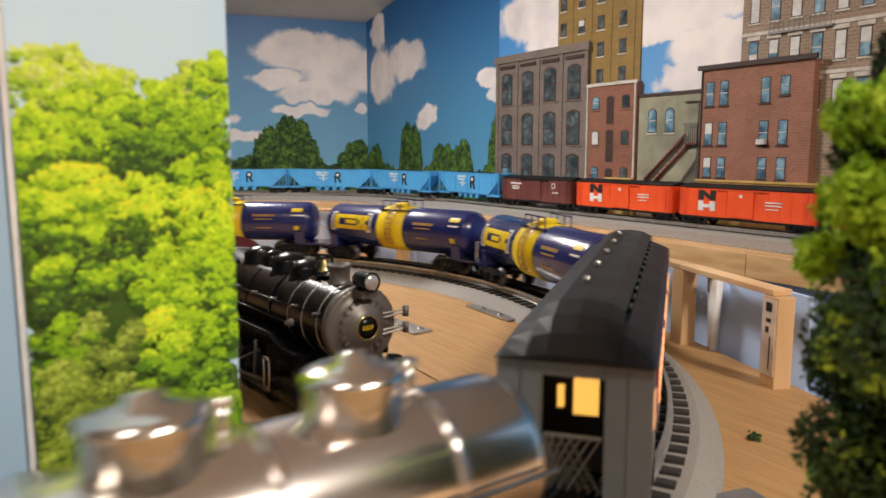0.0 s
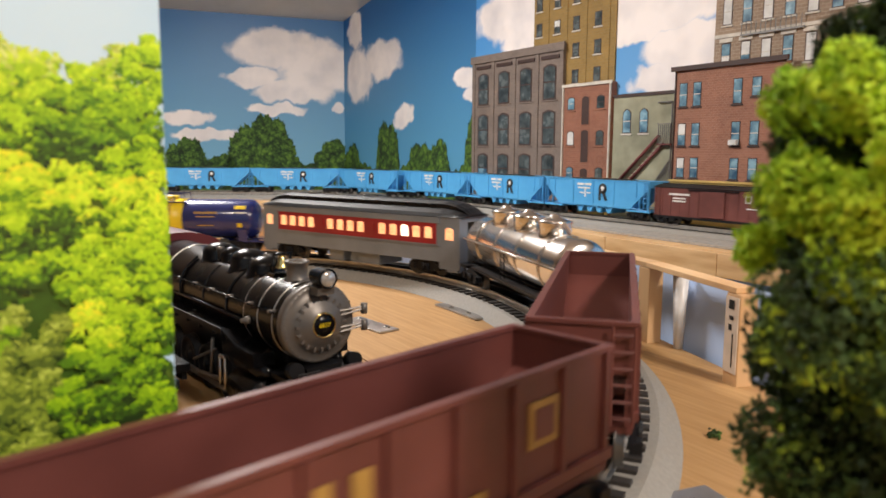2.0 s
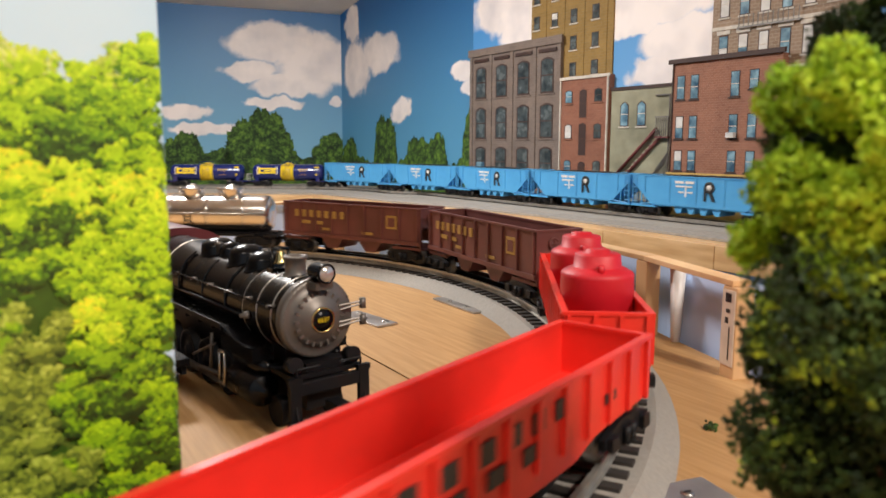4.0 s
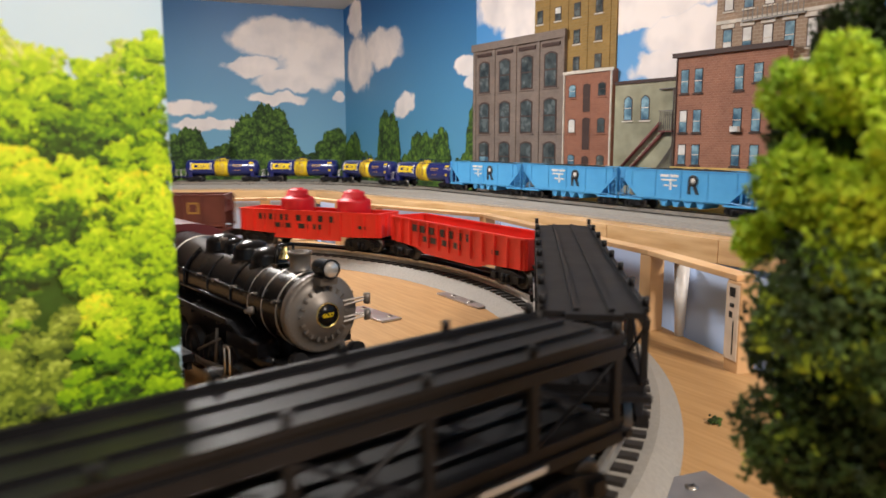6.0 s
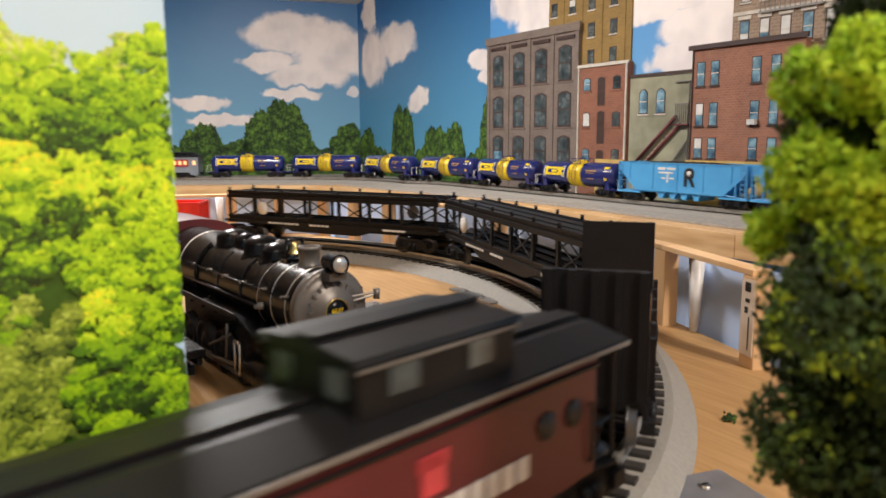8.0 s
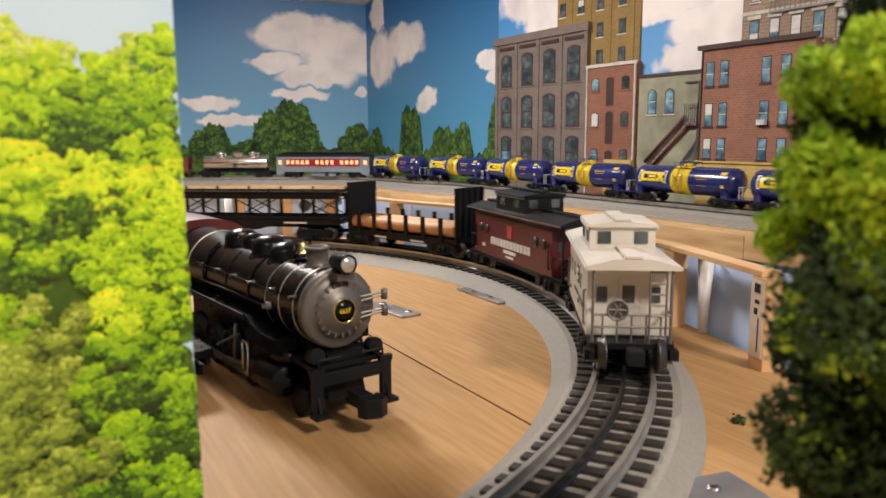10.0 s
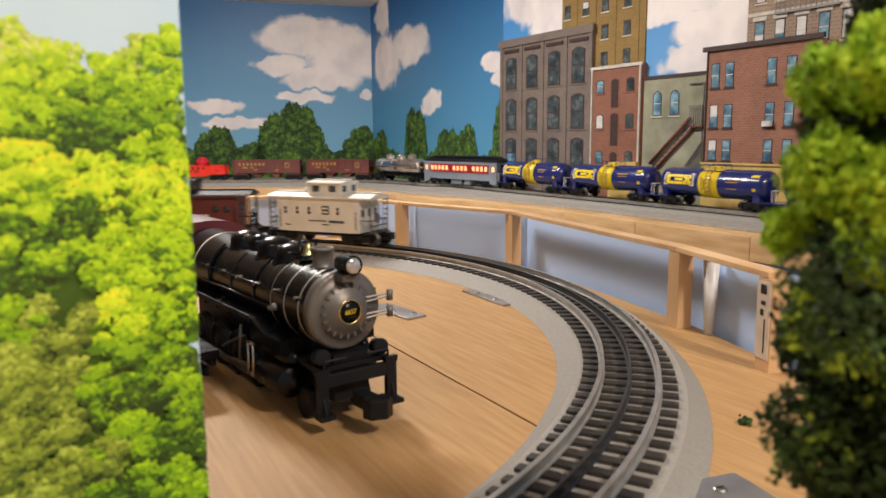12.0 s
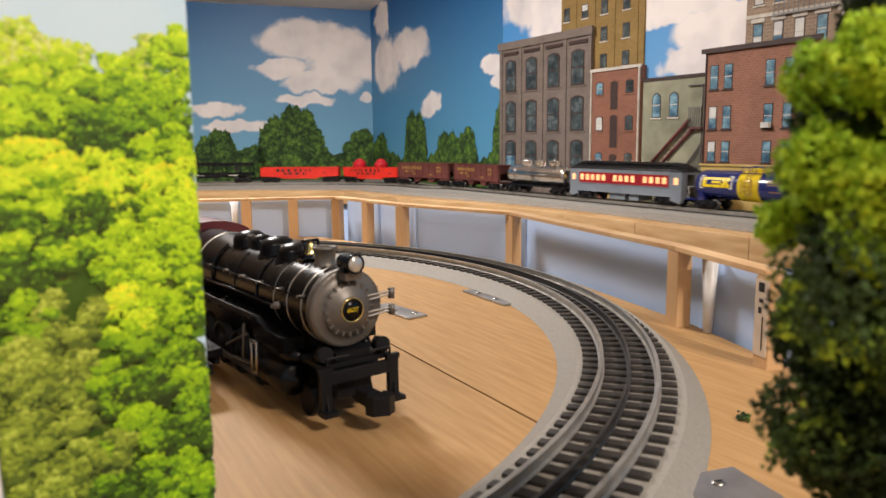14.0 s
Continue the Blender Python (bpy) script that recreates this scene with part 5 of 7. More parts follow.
def gondola(L, canisters, label):
    car = tagged(new("gondola_car"), label, "train car", "red gondolas")
    gear(car, L, 0.040)
    h, W, z0, z1 = L / 2 - 0.015, 0.045, 0.019, 0.0455
    open_body(car, 2 * h, W, z0, z1, M_REDGON)
    n = 13
    for s in (-1, 1):
        for k in range(n):
            rib_part(car, -h + 0.005 + k * (2 * h - 0.010) / (n - 1), s * W / 2, z0 + 0.0001, z1, 0.0026, 0.0020, M_REDGON)
        bm = bmesh.new()
        prism(bm, [(-h, z0), (h, z0), (h - 0.055, z0 - 0.002), (0.05, z0 - 0.007), (-0.05, z0 - 0.007), (-h + 0.055, z0 - 0.002)], min(s * W / 2, s * (W / 2 - 0.0015)), max(s * W / 2, s * (W / 2 - 0.0015)), "y")
        for k in range(4):
            y = -0.020 + k * 0.0133
            bx("end_post", s * h, s * (h + 0.0018), y - 0.001, y + 0.001, z0, z1, M_REDGON, car)
        part("fishbelly_sill", bm, M_REDGON, car)
    y = W / 2 + 0.0004
    for k, (x, ww) in enumerate(((-0.068, 0.010), (-0.052, 0.010), (-0.034, 0.012), (-0.012, 0.008), (0.004, 0.008), (0.020, 0.008), (0.036, 0.007))):
        marks(car, y, M_LETTER_B, [(x, 0.038, ww, 0.0075)])
    marks(car, y, M_LETTER_B, [(-0.045, 0.028, 0.010, 0.006), (-0.030, 0.028, 0.012, 0.006), (-0.005, 0.028, 0.014, 0.006), (0.016, 0.028, 0.012, 0.006), (0.080, 0.030, 0.010, 0.004)])
    if canisters:
        for x in (-0.055, 0.029):
            bm = bmesh.new()
            lathe(bm, (x, 0, z0 + 0.0031), (0, 0, 1), [(0, 0.0212), (0.036, 0.0208), (0.0375, 0.0208), (0.0387, 0.0198), (0.0412, 0.0150), (0.0416, 0.0136), (0.0482, 0.0130), (0.0490, 0.0120), (0.0492, 0.0072), (0.0510, 0.0068), (0.0512, 0.0)], 40)
            c = part("canister", bm, M_CANIS, car, "red plastic canister with a stepped lid")
            bm = bmesh.new()
            rod(bm, (x + 0.0155, 0, z0 + 0.0425), (x + 0.0155, 0, z0 + 0.0470), 0.0020, 10)
            part("fitting", bm, M_CANIS, c)
            bm = bmesh.new()
            rod(bm, (x - 0.0155, 0, z0 + 0.0425), (x - 0.0155, 0, z0 + 0.0470), 0.0020, 10)
            part("fitting", bm, M_CANIS, c)
    return car


def auto_carrier(L):
    car = tagged(new("auto_carrier_car"), "black two-deck auto carrier of open framework, empty", "train car", "auto carriers")
    gear(car, L, 0.048)
    h, w = L / 2 - 0.015, 0.0215
    for z, t in ((0.0265, 0.003), (0.0585, 0.0026)):
        bx("deck", -h, h, -w, w, z, z + t, M_BLACKMATTE, car)
        for s in (-1, 1):
            bx("deck_curb", -h, h, s * (w - 0.0012), s * (w + 0.0012), z + t + 0.0001, z + t + 0.0022, M_BLACKMATTE, car)
            bx("wheel_track", -h, h, s * 0.006, s * 0.0085, z + t + 0.0001, z + t + 0.0014, M_BLACKMATTE, car)
            bx("side_sill", -h, h, s * (w - 0.001), s * (w + 0.0016), z - 0.0045, z - 0.0001, M_BLACKMATTE, car)
    n = 8
    for s in (-1, 1):
        for k in range(n):
            x = -h + 0.004 + k * (2 * h - 0.008) / (n - 1)
            bx("post", x - 0.0018, x + 0.0018, s * (w - 0.001), s * (w + 0.0016), 0.0298, 0.0539, M_BLACKMATTE, car)
            bm = bmesh.new()
            rod(bm, (x, s * w, 0.0632), (x, s * w, 0.0672), 0.0016, 8)
            part("stud", bm, M_BLACKMATTE, car)
        for k in (0, 2, 4, 6):
            xa, xb = -h + 0.004 + k * (2 * h - 0.008) / (n - 1), -h + 0.004 + (k + 1) * (2 * h - 0.008) / (n - 1)
            bm = bmesh.new()
            rod(bm, (xa, s * w, 0.0305), (xb, s * w, 0.0535), 0.0008, 6)
            rod(bm, (xa, s * w, 0.0535), (xb, s * w, 0.0305), 0.0008, 6)
            part("cross_brace", bm, M_BLACKMATTE, car)
    # centre sill and bolsters that carry the raised lower deck on the bogies
    bx("centre_sill", -h + 0.02, h - 0.02, -0.008, 0.008, 0.0170, 0.0264, M_BLACKMATTE, car)
    for s in (-1, 1):
        bm = bmesh.new()
        prism(bm, [(-0.075, 0.0219), (0.075, 0.0219), (0.050, 0.0150), (-0.050, 0.0150)], min(s * (w - 0.001), s * (w + 0.0010)), max(s * (w - 0.001), s * (w + 0.0010)), "y")
        part("fishbelly_sill", bm, M_BLACKMATTE, car)
        bx("end_beam", s * (h + 0.0001), s * (h + 0.004), -w - 0.003, w + 0.003, 0.0235, 0.0262, M_BLACKMATTE, car)
        bx("end_plate", s * (h + 0.0001), s * (h + 0.0050), -0.012, 0.012, 0.0585, 0.0612, M_BLACKMATTE, car)
    y = w + 0.0018
    marks(car, y, M_LETTER_W, [(-0.085 + 0.0062 * k, 0.0243, 0.004, 0.0022) for k in range(8)] + [(-0.020 + 0.0062 * k, 0.0243, 0.004, 0.0022) for k in range(5)])
    marks(car, y, M_LETTER_W, [(0.10, 0.0243, 0.030, 0.0022)])
    for s in (-1, 1):
        bm = bmesh.new()
        lathe(bm, (s * 0.098, s * (w - 0.0005), 0.0420), (0, s, 0), [(0, 0.0), (0, 0.0082), (0.0018, 0.0082), (0.0018, 0.0)], 24)
        part("emblem_disc", bm, M_LETTER_W, car, "round white sign on the side")
    return car


def log_car(L):
    car = tagged(new("log_car"), "black bulkhead flatcar loaded with three bare wooden logs", "train car")
    gear(car, L, 0.038)
    h, w = L / 2 - 0.018, 0.0225
    bx("deck", -h, h, -w, w, 0.0165, 0.0205, M_BLACKMATTE, car)
    for s in (-1, 1):
        e = bx("bulkhead", s * (h - 0.003), s * h, -w, w, 0.0207, 0.076, M_BLACKMATTE, car)
        for k in range(5):
            y = -w + 0.003 + k * (2 * w - 0.006) / 4
            bx("bulkhead_rib", s * (h + 0.0001), s * (h + 0.0022), y - 0.0016, y + 0.0016, 0.0207, 0.076, M_BLACKMATTE, car)
        for k in range(6):
            x = -h + 0.022 + k * (2 * h - 0.044) / 5
            bx("stake", x - 0.0022, x + 0.0022, s * (w + 0.0002), s * (w + 0.0028), 0.0175, 0.043, M_BLACKMATTE, car)
        bx("side_sill", -h, h, s * (w - 0.002), s * (w + 0.0001), 0.0125, 0.0164, M_BLACKMATTE, car)
        marks(car, w + 0.0003, M_LETTER_W, [(-0.03 * s, 0.0145, 0.02, 0.002)])
    for y, z in ((-0.0148, 0.0290), (0.0, 0.0292), (0.0148, 0.0289)):
        bm = bmesh.new()
        lathe(bm, (-h + 0.006, y, z), (1, 0, 0), [(0, 0.0), (0, 0.0068), (0.0008, 0.0073), (0.05, 0.0071), (0.11, 0.0073), (2 * h - 0.0128, 0.0072), (2 * h - 0.012, 0.0067), (2 * h - 0.012, 0.0)], 20)
        part("log", bm, M_LOG, car, "smooth bare wooden log")
    return car


def caboose(L, material, roof, label, cream):
    car = tagged(new("caboose"), label, "train car", "cabooses")
    gear(car, L, 0.036)
    h, w, z0 = L / 2 - 0.017, 0.0235, 0.016
    z1 = 0.0585 if not cream else 0.0575
    hb = h - 0.016
    bx("body", -hb, hb, -w, w, z0, z1, material, car)
    bx("floor", -h, h, -w, w, z0 - 0.0035, z0 - 0.0002, M_BLACKMATTE, car)
    bm = bmesh.new()
    prism(bm, [(-w - 0.0022, z1), (w + 0.0022, z1), (w + 0.0018, z1 + 0.0022), (0.010, z1 + 0.0062), (-0.010, z1 + 0.0062), (-w - 0.0018, z1 + 0.0022)], -h - 0.001, h + 0.001, "x")
    part("roof", bm, roof, car)
    cx = 0.009 if not cream else -0.008
    cw = 0.030 if not cream else 0.024
    cup = bx("cupola", cx - cw, cx + cw, -w + 0.004, w - 0.004, z1 + 0.0025, z1 + 0.0185, roof if not cream else material, car)
    bm = bmesh.new()
    prism(bm, [(-w + 0.0022, z1 + 0.0186), (w - 0.0022, z1 + 0.0186), (w - 0.003, z1 + 0.0203), (0.0, z1 + 0.0222), (-w + 0.003, z1 + 0.0203)], cx - cw - 0.002, cx + cw + 0.002, "x")
    part("cupola_roof", bm, roof, car)
    for s in (-1, 1):
        for dx in (-0.5, 0.5):
            bx("cupola_window", cx + dx * cw * 1.0 - 0.005, cx + dx * cw + 0.005, s * (w - 0.0039), s * (w - 0.0034), z1 + 0.0085, z1 + 0.0160, M_WIN_DARK, car)
            bx("cupola_window", cx + s * (cw + 0.0001), cx + s * (cw + 0.0006), dx * 0.022 - 0.004, dx * 0.022 + 0.004, z1 + 0.0085, z1 + 0.0160, M_WIN_DARK, car)
        if not cream:
            for x in (-0.062, -0.048, 0.048, 0.062):
                bm = bmesh.new()
                lathe(bm, (x * hb / 0.075, s * (w + 0.0002), 0.0415), (0, s, 0), [(0, 0.0), (0.0, 0.0046), (0.0006, 0.0046), (0.0006, 0.0)], 18)
                part("porthole", bm, M_LETTER_B, car)
        else:
            for x in (-0.048, -0.030, -0.012, 0.030):
                frame_ = bx("window", -s * x - 0.0024, -s * x + 0.0024, s * (w + 0.0001), s * (w + 0.0006), 0.0372, 0.0478, M_CREAM, car)
                for z in (0.0380, 0.0430):
                    bx("pane", -s * x - 0.0017, -s * x + 0.0017, s * (w + 0.0007), s * (w + 0.0010), z, z + 0.0040, M_LETTER_B, frame_)
            bm = bmesh.new()
            for k in range(16):
                rib_side(bm, -hb + 0.006 + k * (2 * hb - 0.012) / 15, s * w, z0 + 0.001, z1 - 0.001, 0.0006, 0.0003)
            part("board_joints", bm, material, car)
        # end platform: posts, rail, ladder, brake wheel, door
        railm = M_BLACKMATTE if not cream else M_GREYMETAL
        bm = bmesh.new()
        X = s * (h - 0.0015)
        for y in (-w + 0.002, w - 0.002):
            rod(bm, (X, y, z0), (X, y, z1), 0.0009, 6)
            rod(bm, (s * (hb + 0.001), y, z0 + 0.016), (X, y, z0 + 0.016), 0.0008, 6)
        for z in (z0 + 0.016, z0 + 0.009):
            rod(bm, (X, -w + 0.002, z), (X, w - 0.002, z), 0.0008, 6)
        for k in range(5):
            rod(bm, (X, -0.016 + 0.008 * k, z0), (X, -0.016 + 0.008 * k, z0 + 0.016), 0.0006, 6)
        part("end_railing", bm, railm, car)
        ladder(car, X + s * 0.001, s * 0.014, z0, z1 + 0.002, 0.009, 7, railm, along="y")
        bm = bmesh.new()
        lathe(bm, (X + s * 0.001, -s * 0.008, z0 + 0.019), (s, 0, 0), [(0, 0.0062), (0.0012, 0.0062), (0.0012, 0.005), (0, 0.005)], 18)
        for k in range(3):
            a = radians(60 * k)
            rod(bm, (X + s * 0.0016, -s * 0.008 - 0.0055 * math.cos(a), z0 + 0.019 - 0.0055 * math.sin(a)), (X + s * 0.0016, -s * 0.008 + 0.0055 * math.cos(a), z0 + 0.019 + 0.0055 * math.sin(a)), 0.0006, 6)
        part("brake_wheel", bm, railm, car)
        bx("end_door", s * (hb + 0.0001), s * (hb + 0.0008), -0.0055, 0.0055, z0 + 0.001, z0 + 0.034, material, car)
        bx("door_window", s * (hb + 0.0009), s * (hb + 0.0014), -0.0035, 0.0035, z0 + 0.020, z0 + 0.030, M_WIN_DARK, car)
        for y in (-0.015, 0.015):
            bx("end_window", s * (hb + 0.0001), s * (hb + 0.0007), y - 0.003, y + 0.003, z0 + 0.020, z0 + 0.029, M_WIN_DARK, car)
        for y in (-w + 0.003, w - 0.003):
            bx("step", s * (h - 0.014), s * (h - 0.002), y - 0.003, y + 0.003, 0.004, 0.0055, railm, car)
    for a, b in ((-h - 0.001, cx - cw - 0.0025), (cx + cw + 0.0025, h + 0.001)):
        bx("roofwalk", a, b, -0.0045, 0.0045, z1 + 0.0066, z1 + 0.0078, roof, car)
    bx("roofwalk", cx - cw - 0.002, cx + cw + 0.002, -0.0045, 0.0045, z1 + 0.0224, z1 + 0.0234, roof, car)
    for s in (-1, 1):
        # roof-edge trim; on the red caboose its grey paints in the edge highlights
        bx("eave_highlight", -h - 0.001, h + 0.001, s * (w + 0.0023), s * (w + 0.0030), z1 + 0.0002, z1 + 0.0016, M_GREYMETAL if not cream else material, car)
        bx("cupola_highlight_trim", cx - cw - 0.001, cx + cw + 0.001, s * (w - 0.0033), s * (w - 0.0026), z1 + 0.0166, z1 + 0.0176, M_GREYMETAL if not cream else material, car)
        bm = bmesh.new()
        for x in (-hb + 0.004, hb - 0.004):
            rod(bm, (x, s * (w + 0.0014), z0 + 0.006), (x, s * (w + 0.0014), z0 + 0.026), 0.0006, 6)
            for z in (z0 + 0.006, z0 + 0.026):
                rod(bm, (x, s * (w - 0.0005), z), (x, s * (w + 0.0014), z), 0.0006, 6)
        part("grab_iron", bm, M_BLACKMATTE if not cream else M_GREYMETAL, car)
    bm = bmesh.new()
    rod(bm, (cx + cw + 0.012, 0.006, z1 + 0.004), (cx + cw + 0.012, 0.006, z1 + 0.013), 0.0018, 10)
    part("smoke_jack", bm, roof, car)
    y = w + 0.0002
    if not cream:
        marks(car, y, M_LETTER_W, [(-0.0385 + 0.0070 * k, 0.0315, 0.0052, 0.0072) for k in range(12)])
        marks(car, y, M_LETTER_W, [(0.0, 0.0245, 0.026, 0.0030), (0.0, 0.0200, 0.016, 0.002), (-0.058, 0.025, 0.006, 0.003)])
        marks(car, y, M_KEYSTONE, [(0.0, 0.0435, 0.009, 0.011), (0.0, 0.0472, 0.011, 0.004)], "emblem")
        for s in (-1, 1):
            bx("grab_rail", -hb, hb, s * (w + 0.0003), s * (w + 0.0015), z1 - 0.004, z1 - 0.003, roof, car)
    else:
        marks(car, y, M_WIN_DARK, [(0.012, 0.0435, 0.010, 0.011)], "emblem")
        marks(car, y + 0.0006, M_CREAM, [(0.012, 0.0412, 0.007, 0.002), (0.012, 0.0458, 0.007, 0.002)], "emblem")
        marks(car, y, M_WIN_DARK, [(0.000 + 0.0052 * k, 0.0300, 0.0036, 0.0018) for k in range(-2, 3)] + [(0.028, 0.0295, 0.022, 0.0030), (0.012, 0.0255, 0.010, 0.0014), (-0.045, 0.0240, 0.008, 0.0012)])
    return car


# cars of the train, front to rear: kind and the angle of its rear coupling on the near loop at the start
TRAIN = []


def train():
    hop, tank = HOP_DEG, TANK_DEG
    cuts = [3.0, -37.8, -69.5, -99.4, -129.3, -159.0, -193.6, -236.9, -279.2, -305.9, -334.0, -357.3]
    def length(i):
        return RL * radians(cuts[i] - cuts[i + 1])
    first_tank = tank_car(RL * radians(tank))
    for k in range(6):
        ob = first_tank if k == 0 else copy_thing(first_tank, Matrix.Identity(4))
        TRAIN.append((ob, cuts[0] + tank * (k + 0.5), 0.085))
    first_hop = hopper_car(RL * radians(hop), M_SKYCAR, "light blue two-bay hopper car heaped with coal", "light blue hoppers", coal=True, two_bay=True, ztop=0.073)
    top = cuts[0] + 6 * tank
    for k in range(6):
        ob = first_hop if k == 0 else copy_thing(first_hop, Matrix.Identity(4))
        TRAIN.append((ob, top + hop * (k + 0.5), 0.1))
    top += 6 * hop
    TRAIN.append((box_car(RL * radians(34), M_BROWN, "dark oxide brown boxcar with small white lettering", False), top + 17, 0.1))
    nh = box_car(RL * radians(35), M_ORANGE, "bright orange boxcar with black and white block emblem", True)
    TRAIN.append((nh, top + 34 + 17.5, 0.1))
    TRAIN.append((copy_thing(nh, Matrix.Identity(4)), top + 69 + 17.5, 0.1))
    TRAIN.append((copy_thing(nh, Matrix.Identity(4)), top + 104 + 17.5, 0.1))
    made = [coach(length(0)), silver_tank(length(1))]
    bh = hopper_car(length(2), M_BROWN, "oxide brown open hopper car, empty, with gold lettering", "brown hoppers", letter=M_LETTER_G, ztop=0.0617)
    made += [bh, copy_thing(bh, Matrix.Identity(4))]
    made += [gondola(length(4), True, "bright red gondola carrying two red canisters"), gondola(length(5), False, "bright red open gondola, empty")]
    ac = auto_carrier(length(6))
    made += [ac, copy_thing(ac, Matrix.Identity(4)), log_car(length(8)),
             caboose(length(9), M_TUSCAN, M_ROOFBLACK, "tuscan red caboose with a black roof and cupola", False),
             caboose(length(10), M_CREAM, M_CREAM, "cream white caboose with a cupola and end platforms", True)]
    for i, ob in enumerate(made):
        TRAIN.append((ob, (cuts[i] + cuts[i + 1]) / 2, length(i) / 2 - 0.042))


HOP_DEG, TANK_DEG = 37.1, 32.3
train()


# ---------------------------------------------------------------- the standing locomotive: +x forward, its smokebox front at x = 0
def locomotive():
    lo = tagged(new("steam_locomotive"), "black model steam locomotive with a graphite smokebox front", "locomotive")
    lo.matrix_basis = pose(-0.0425, 0.381, 0.0, 0, 0, -52)
    zc, r = 0.0595, 0.0208
    bm = bmesh.new()
    lathe(bm, (-0.205, 0, zc), (1, 0, 0), [(0, r * 1.22), (0.045, r * 1.22), (0.075, r * 1.06), (0.195, r * 1.0), (0.199, r * 1.0)], 48)
    part("boiler", bm, M_BLACK, lo)
    for x in (-0.013, -0.030, -0.047, -0.063, -0.079, -0.095, -0.111, -0.127, -0.145, -0.163):
        rr = r * (1.0 if x > -0.13 else 1.0 + 0.22 * min(1, (-0.13 - x) / 0.03))
        bm = bmesh.new()
        lathe(bm, (x - 0.0009, 0, zc), (1, 0, 0), [(0, rr), (0.0, rr + 0.0005), (0.0006, rr + 0.0005), (0.0006, rr)], 44)
        part("boiler_band", bm, M_STEEL, lo)
    bm = bmesh.new()
    lathe(bm, (-0.007, 0, zc), (1, 0, 0), [(0, r * 1.0), (0, r * 1.035), (0.004, r * 1.035), (0.0055, r * 1.01), (0.0060, r * 0.93), (0.0062, r * 0.70), (0.0078, r * 0.69), (0.0080, r * 0.60), (0.0092, r * 0.55), (0.0108, r * 0.36), (0.0110, r * 0.345), (0.0110, 0.0)], 56)
    face = part("smokebox_front", bm, M_GRAPHITE, lo, "graphite grey smokebox front")
    rv = None
    for k in range(40):
        a = 2 * math.pi * k / 40
        if rv is None:
            bm = bmesh.new()
            bmesh.ops.create_icosphere(bm, subdivisions=1, radius=0.00045)
            rv = part("rivet", bm, M_GRAPHITE, face)
            rv.matrix_basis = pose(-0.001, r * 0.965 * math.cos(a), zc + r * 0.965 * math.sin(a))
        else:
            share("rivet", rv, face, pose(-0.001, r * 0.965 * math.cos(a), zc + r * 0.965 * math.sin(a)))
    lug = None
    for k in range(20):
        a = 2 * math.pi * k / 20
        m = pose(0.0008, r * 0.655 * math.cos(a), zc + r * 0.655 * math.sin(a), math.degrees(a), 0, 0)
        if lug is None:
            bm = bmesh.new()
            box(bm, -0.0006, 0.0008, -0.0012, 0.0012, -0.0006, 0.0006)
            lug = part("lug", bm, M_GRAPHITE, face)
            lug.matrix_basis = m
        else:
            share("lug", lug, face, m)
    bm = bmesh.new()
    lathe(bm, (0.0036, 0, zc), (1, 0, 0), [(0, 0.0068), (0.0010, 0.0068), (0.0011, 0.0062), (0.0007, 0.0060)], 36)
    ring = part("plate_ring", bm, M_BRASS, face, "brass ring of the number plate")
    bm = bmesh.new()
    lathe(bm, (0.0038, 0, zc), (1, 0, 0), [(0, 0.0061), (0.0007, 0.0061), (0.0007, 0.0)], 32)
    plate = part("number_disc", bm, M_BLACK, face)
    cu = bpy.data.curves.new("digits", "FONT")
    cu.body, cu.size, cu.align_x, cu.align_y, cu.extrude = "6637", 0.0034, "CENTER", "CENTER", 0.00012
    cu.materials.append(M_YELLOW)
    tx = new("digits", cu)
    tx.parent = face
    tx.matrix_basis = pose(0.0048, 0, zc, 90, 0, 90)
    # headlight on its bracket
    bm = bmesh.new()
    prism(bm, [(-0.007, zc + r * 0.78), (0.006, zc + r * 0.78), (0.007, zc + r - 0.0005), (-0.007, zc + r - 0.0005)], -0.005, 0.005, "y")
    part("headlight_bracket", bm, M_GRAPHITE, lo)
    bm = bmesh.new()
    lathe(bm, (-0.005, 0, zc + r + 0.0042), (1, 0, 0), [(0, 0.0), (0.0004, 0.0040), (0.003, 0.0048), (0.012, 0.0048), (0.0125, 0.0053), (0.0140, 0.0053), (0.0140, 0.0044), (0.011, 0.003)], 26)
    hl = part("headlight", bm, M_BLACK, lo)
    bm = bmesh.new()
    lathe(bm, (0.0085, 0, zc + r + 0.0042), (1, 0, 0), [(0, 0.0043), (0.0008, 0.0039), (0.0012, 0.0)], 22)
    part("lens", bm, M_GLASS, hl, "clear headlight lens")
    # stack, bell, domes
    zt = zc + r
    bm = bmesh.new()
    lathe(bm, (-0.024, 0, zt - 0.004), (0, 0, 1), [(0, 0.0098), (0.003, 0.0070), (0.0052, 0.0056), (0.0122, 0.0059), (0.0126, 0.0067), (0.0140, 0.0067), (0.0140, 0.0050), (0.009, 0.0045)], 28)
    part("smokestack", bm, M_GRAPHITE, lo)
    bm = bmesh.new()
    lathe(bm, (-0.0415, 0, zt + 0.0035), (0, 0, 1), [(0, 0.0042), (0.001, 0.0036), (0.003, 0.0027), (0.006, 0.0022), (0.0075, 0.0012), (0.008, 0.0)], 22)
    bell = part("bell", bm, M_BRASS, lo, "brass bell")
    bm = bmesh.new()
    for s in (-1, 1):
        rod(bm, (-0.0415, s * 0.0055, zt - 0.002), (-0.0415, s * 0.0050, zt + 0.011), 0.0009, 8)
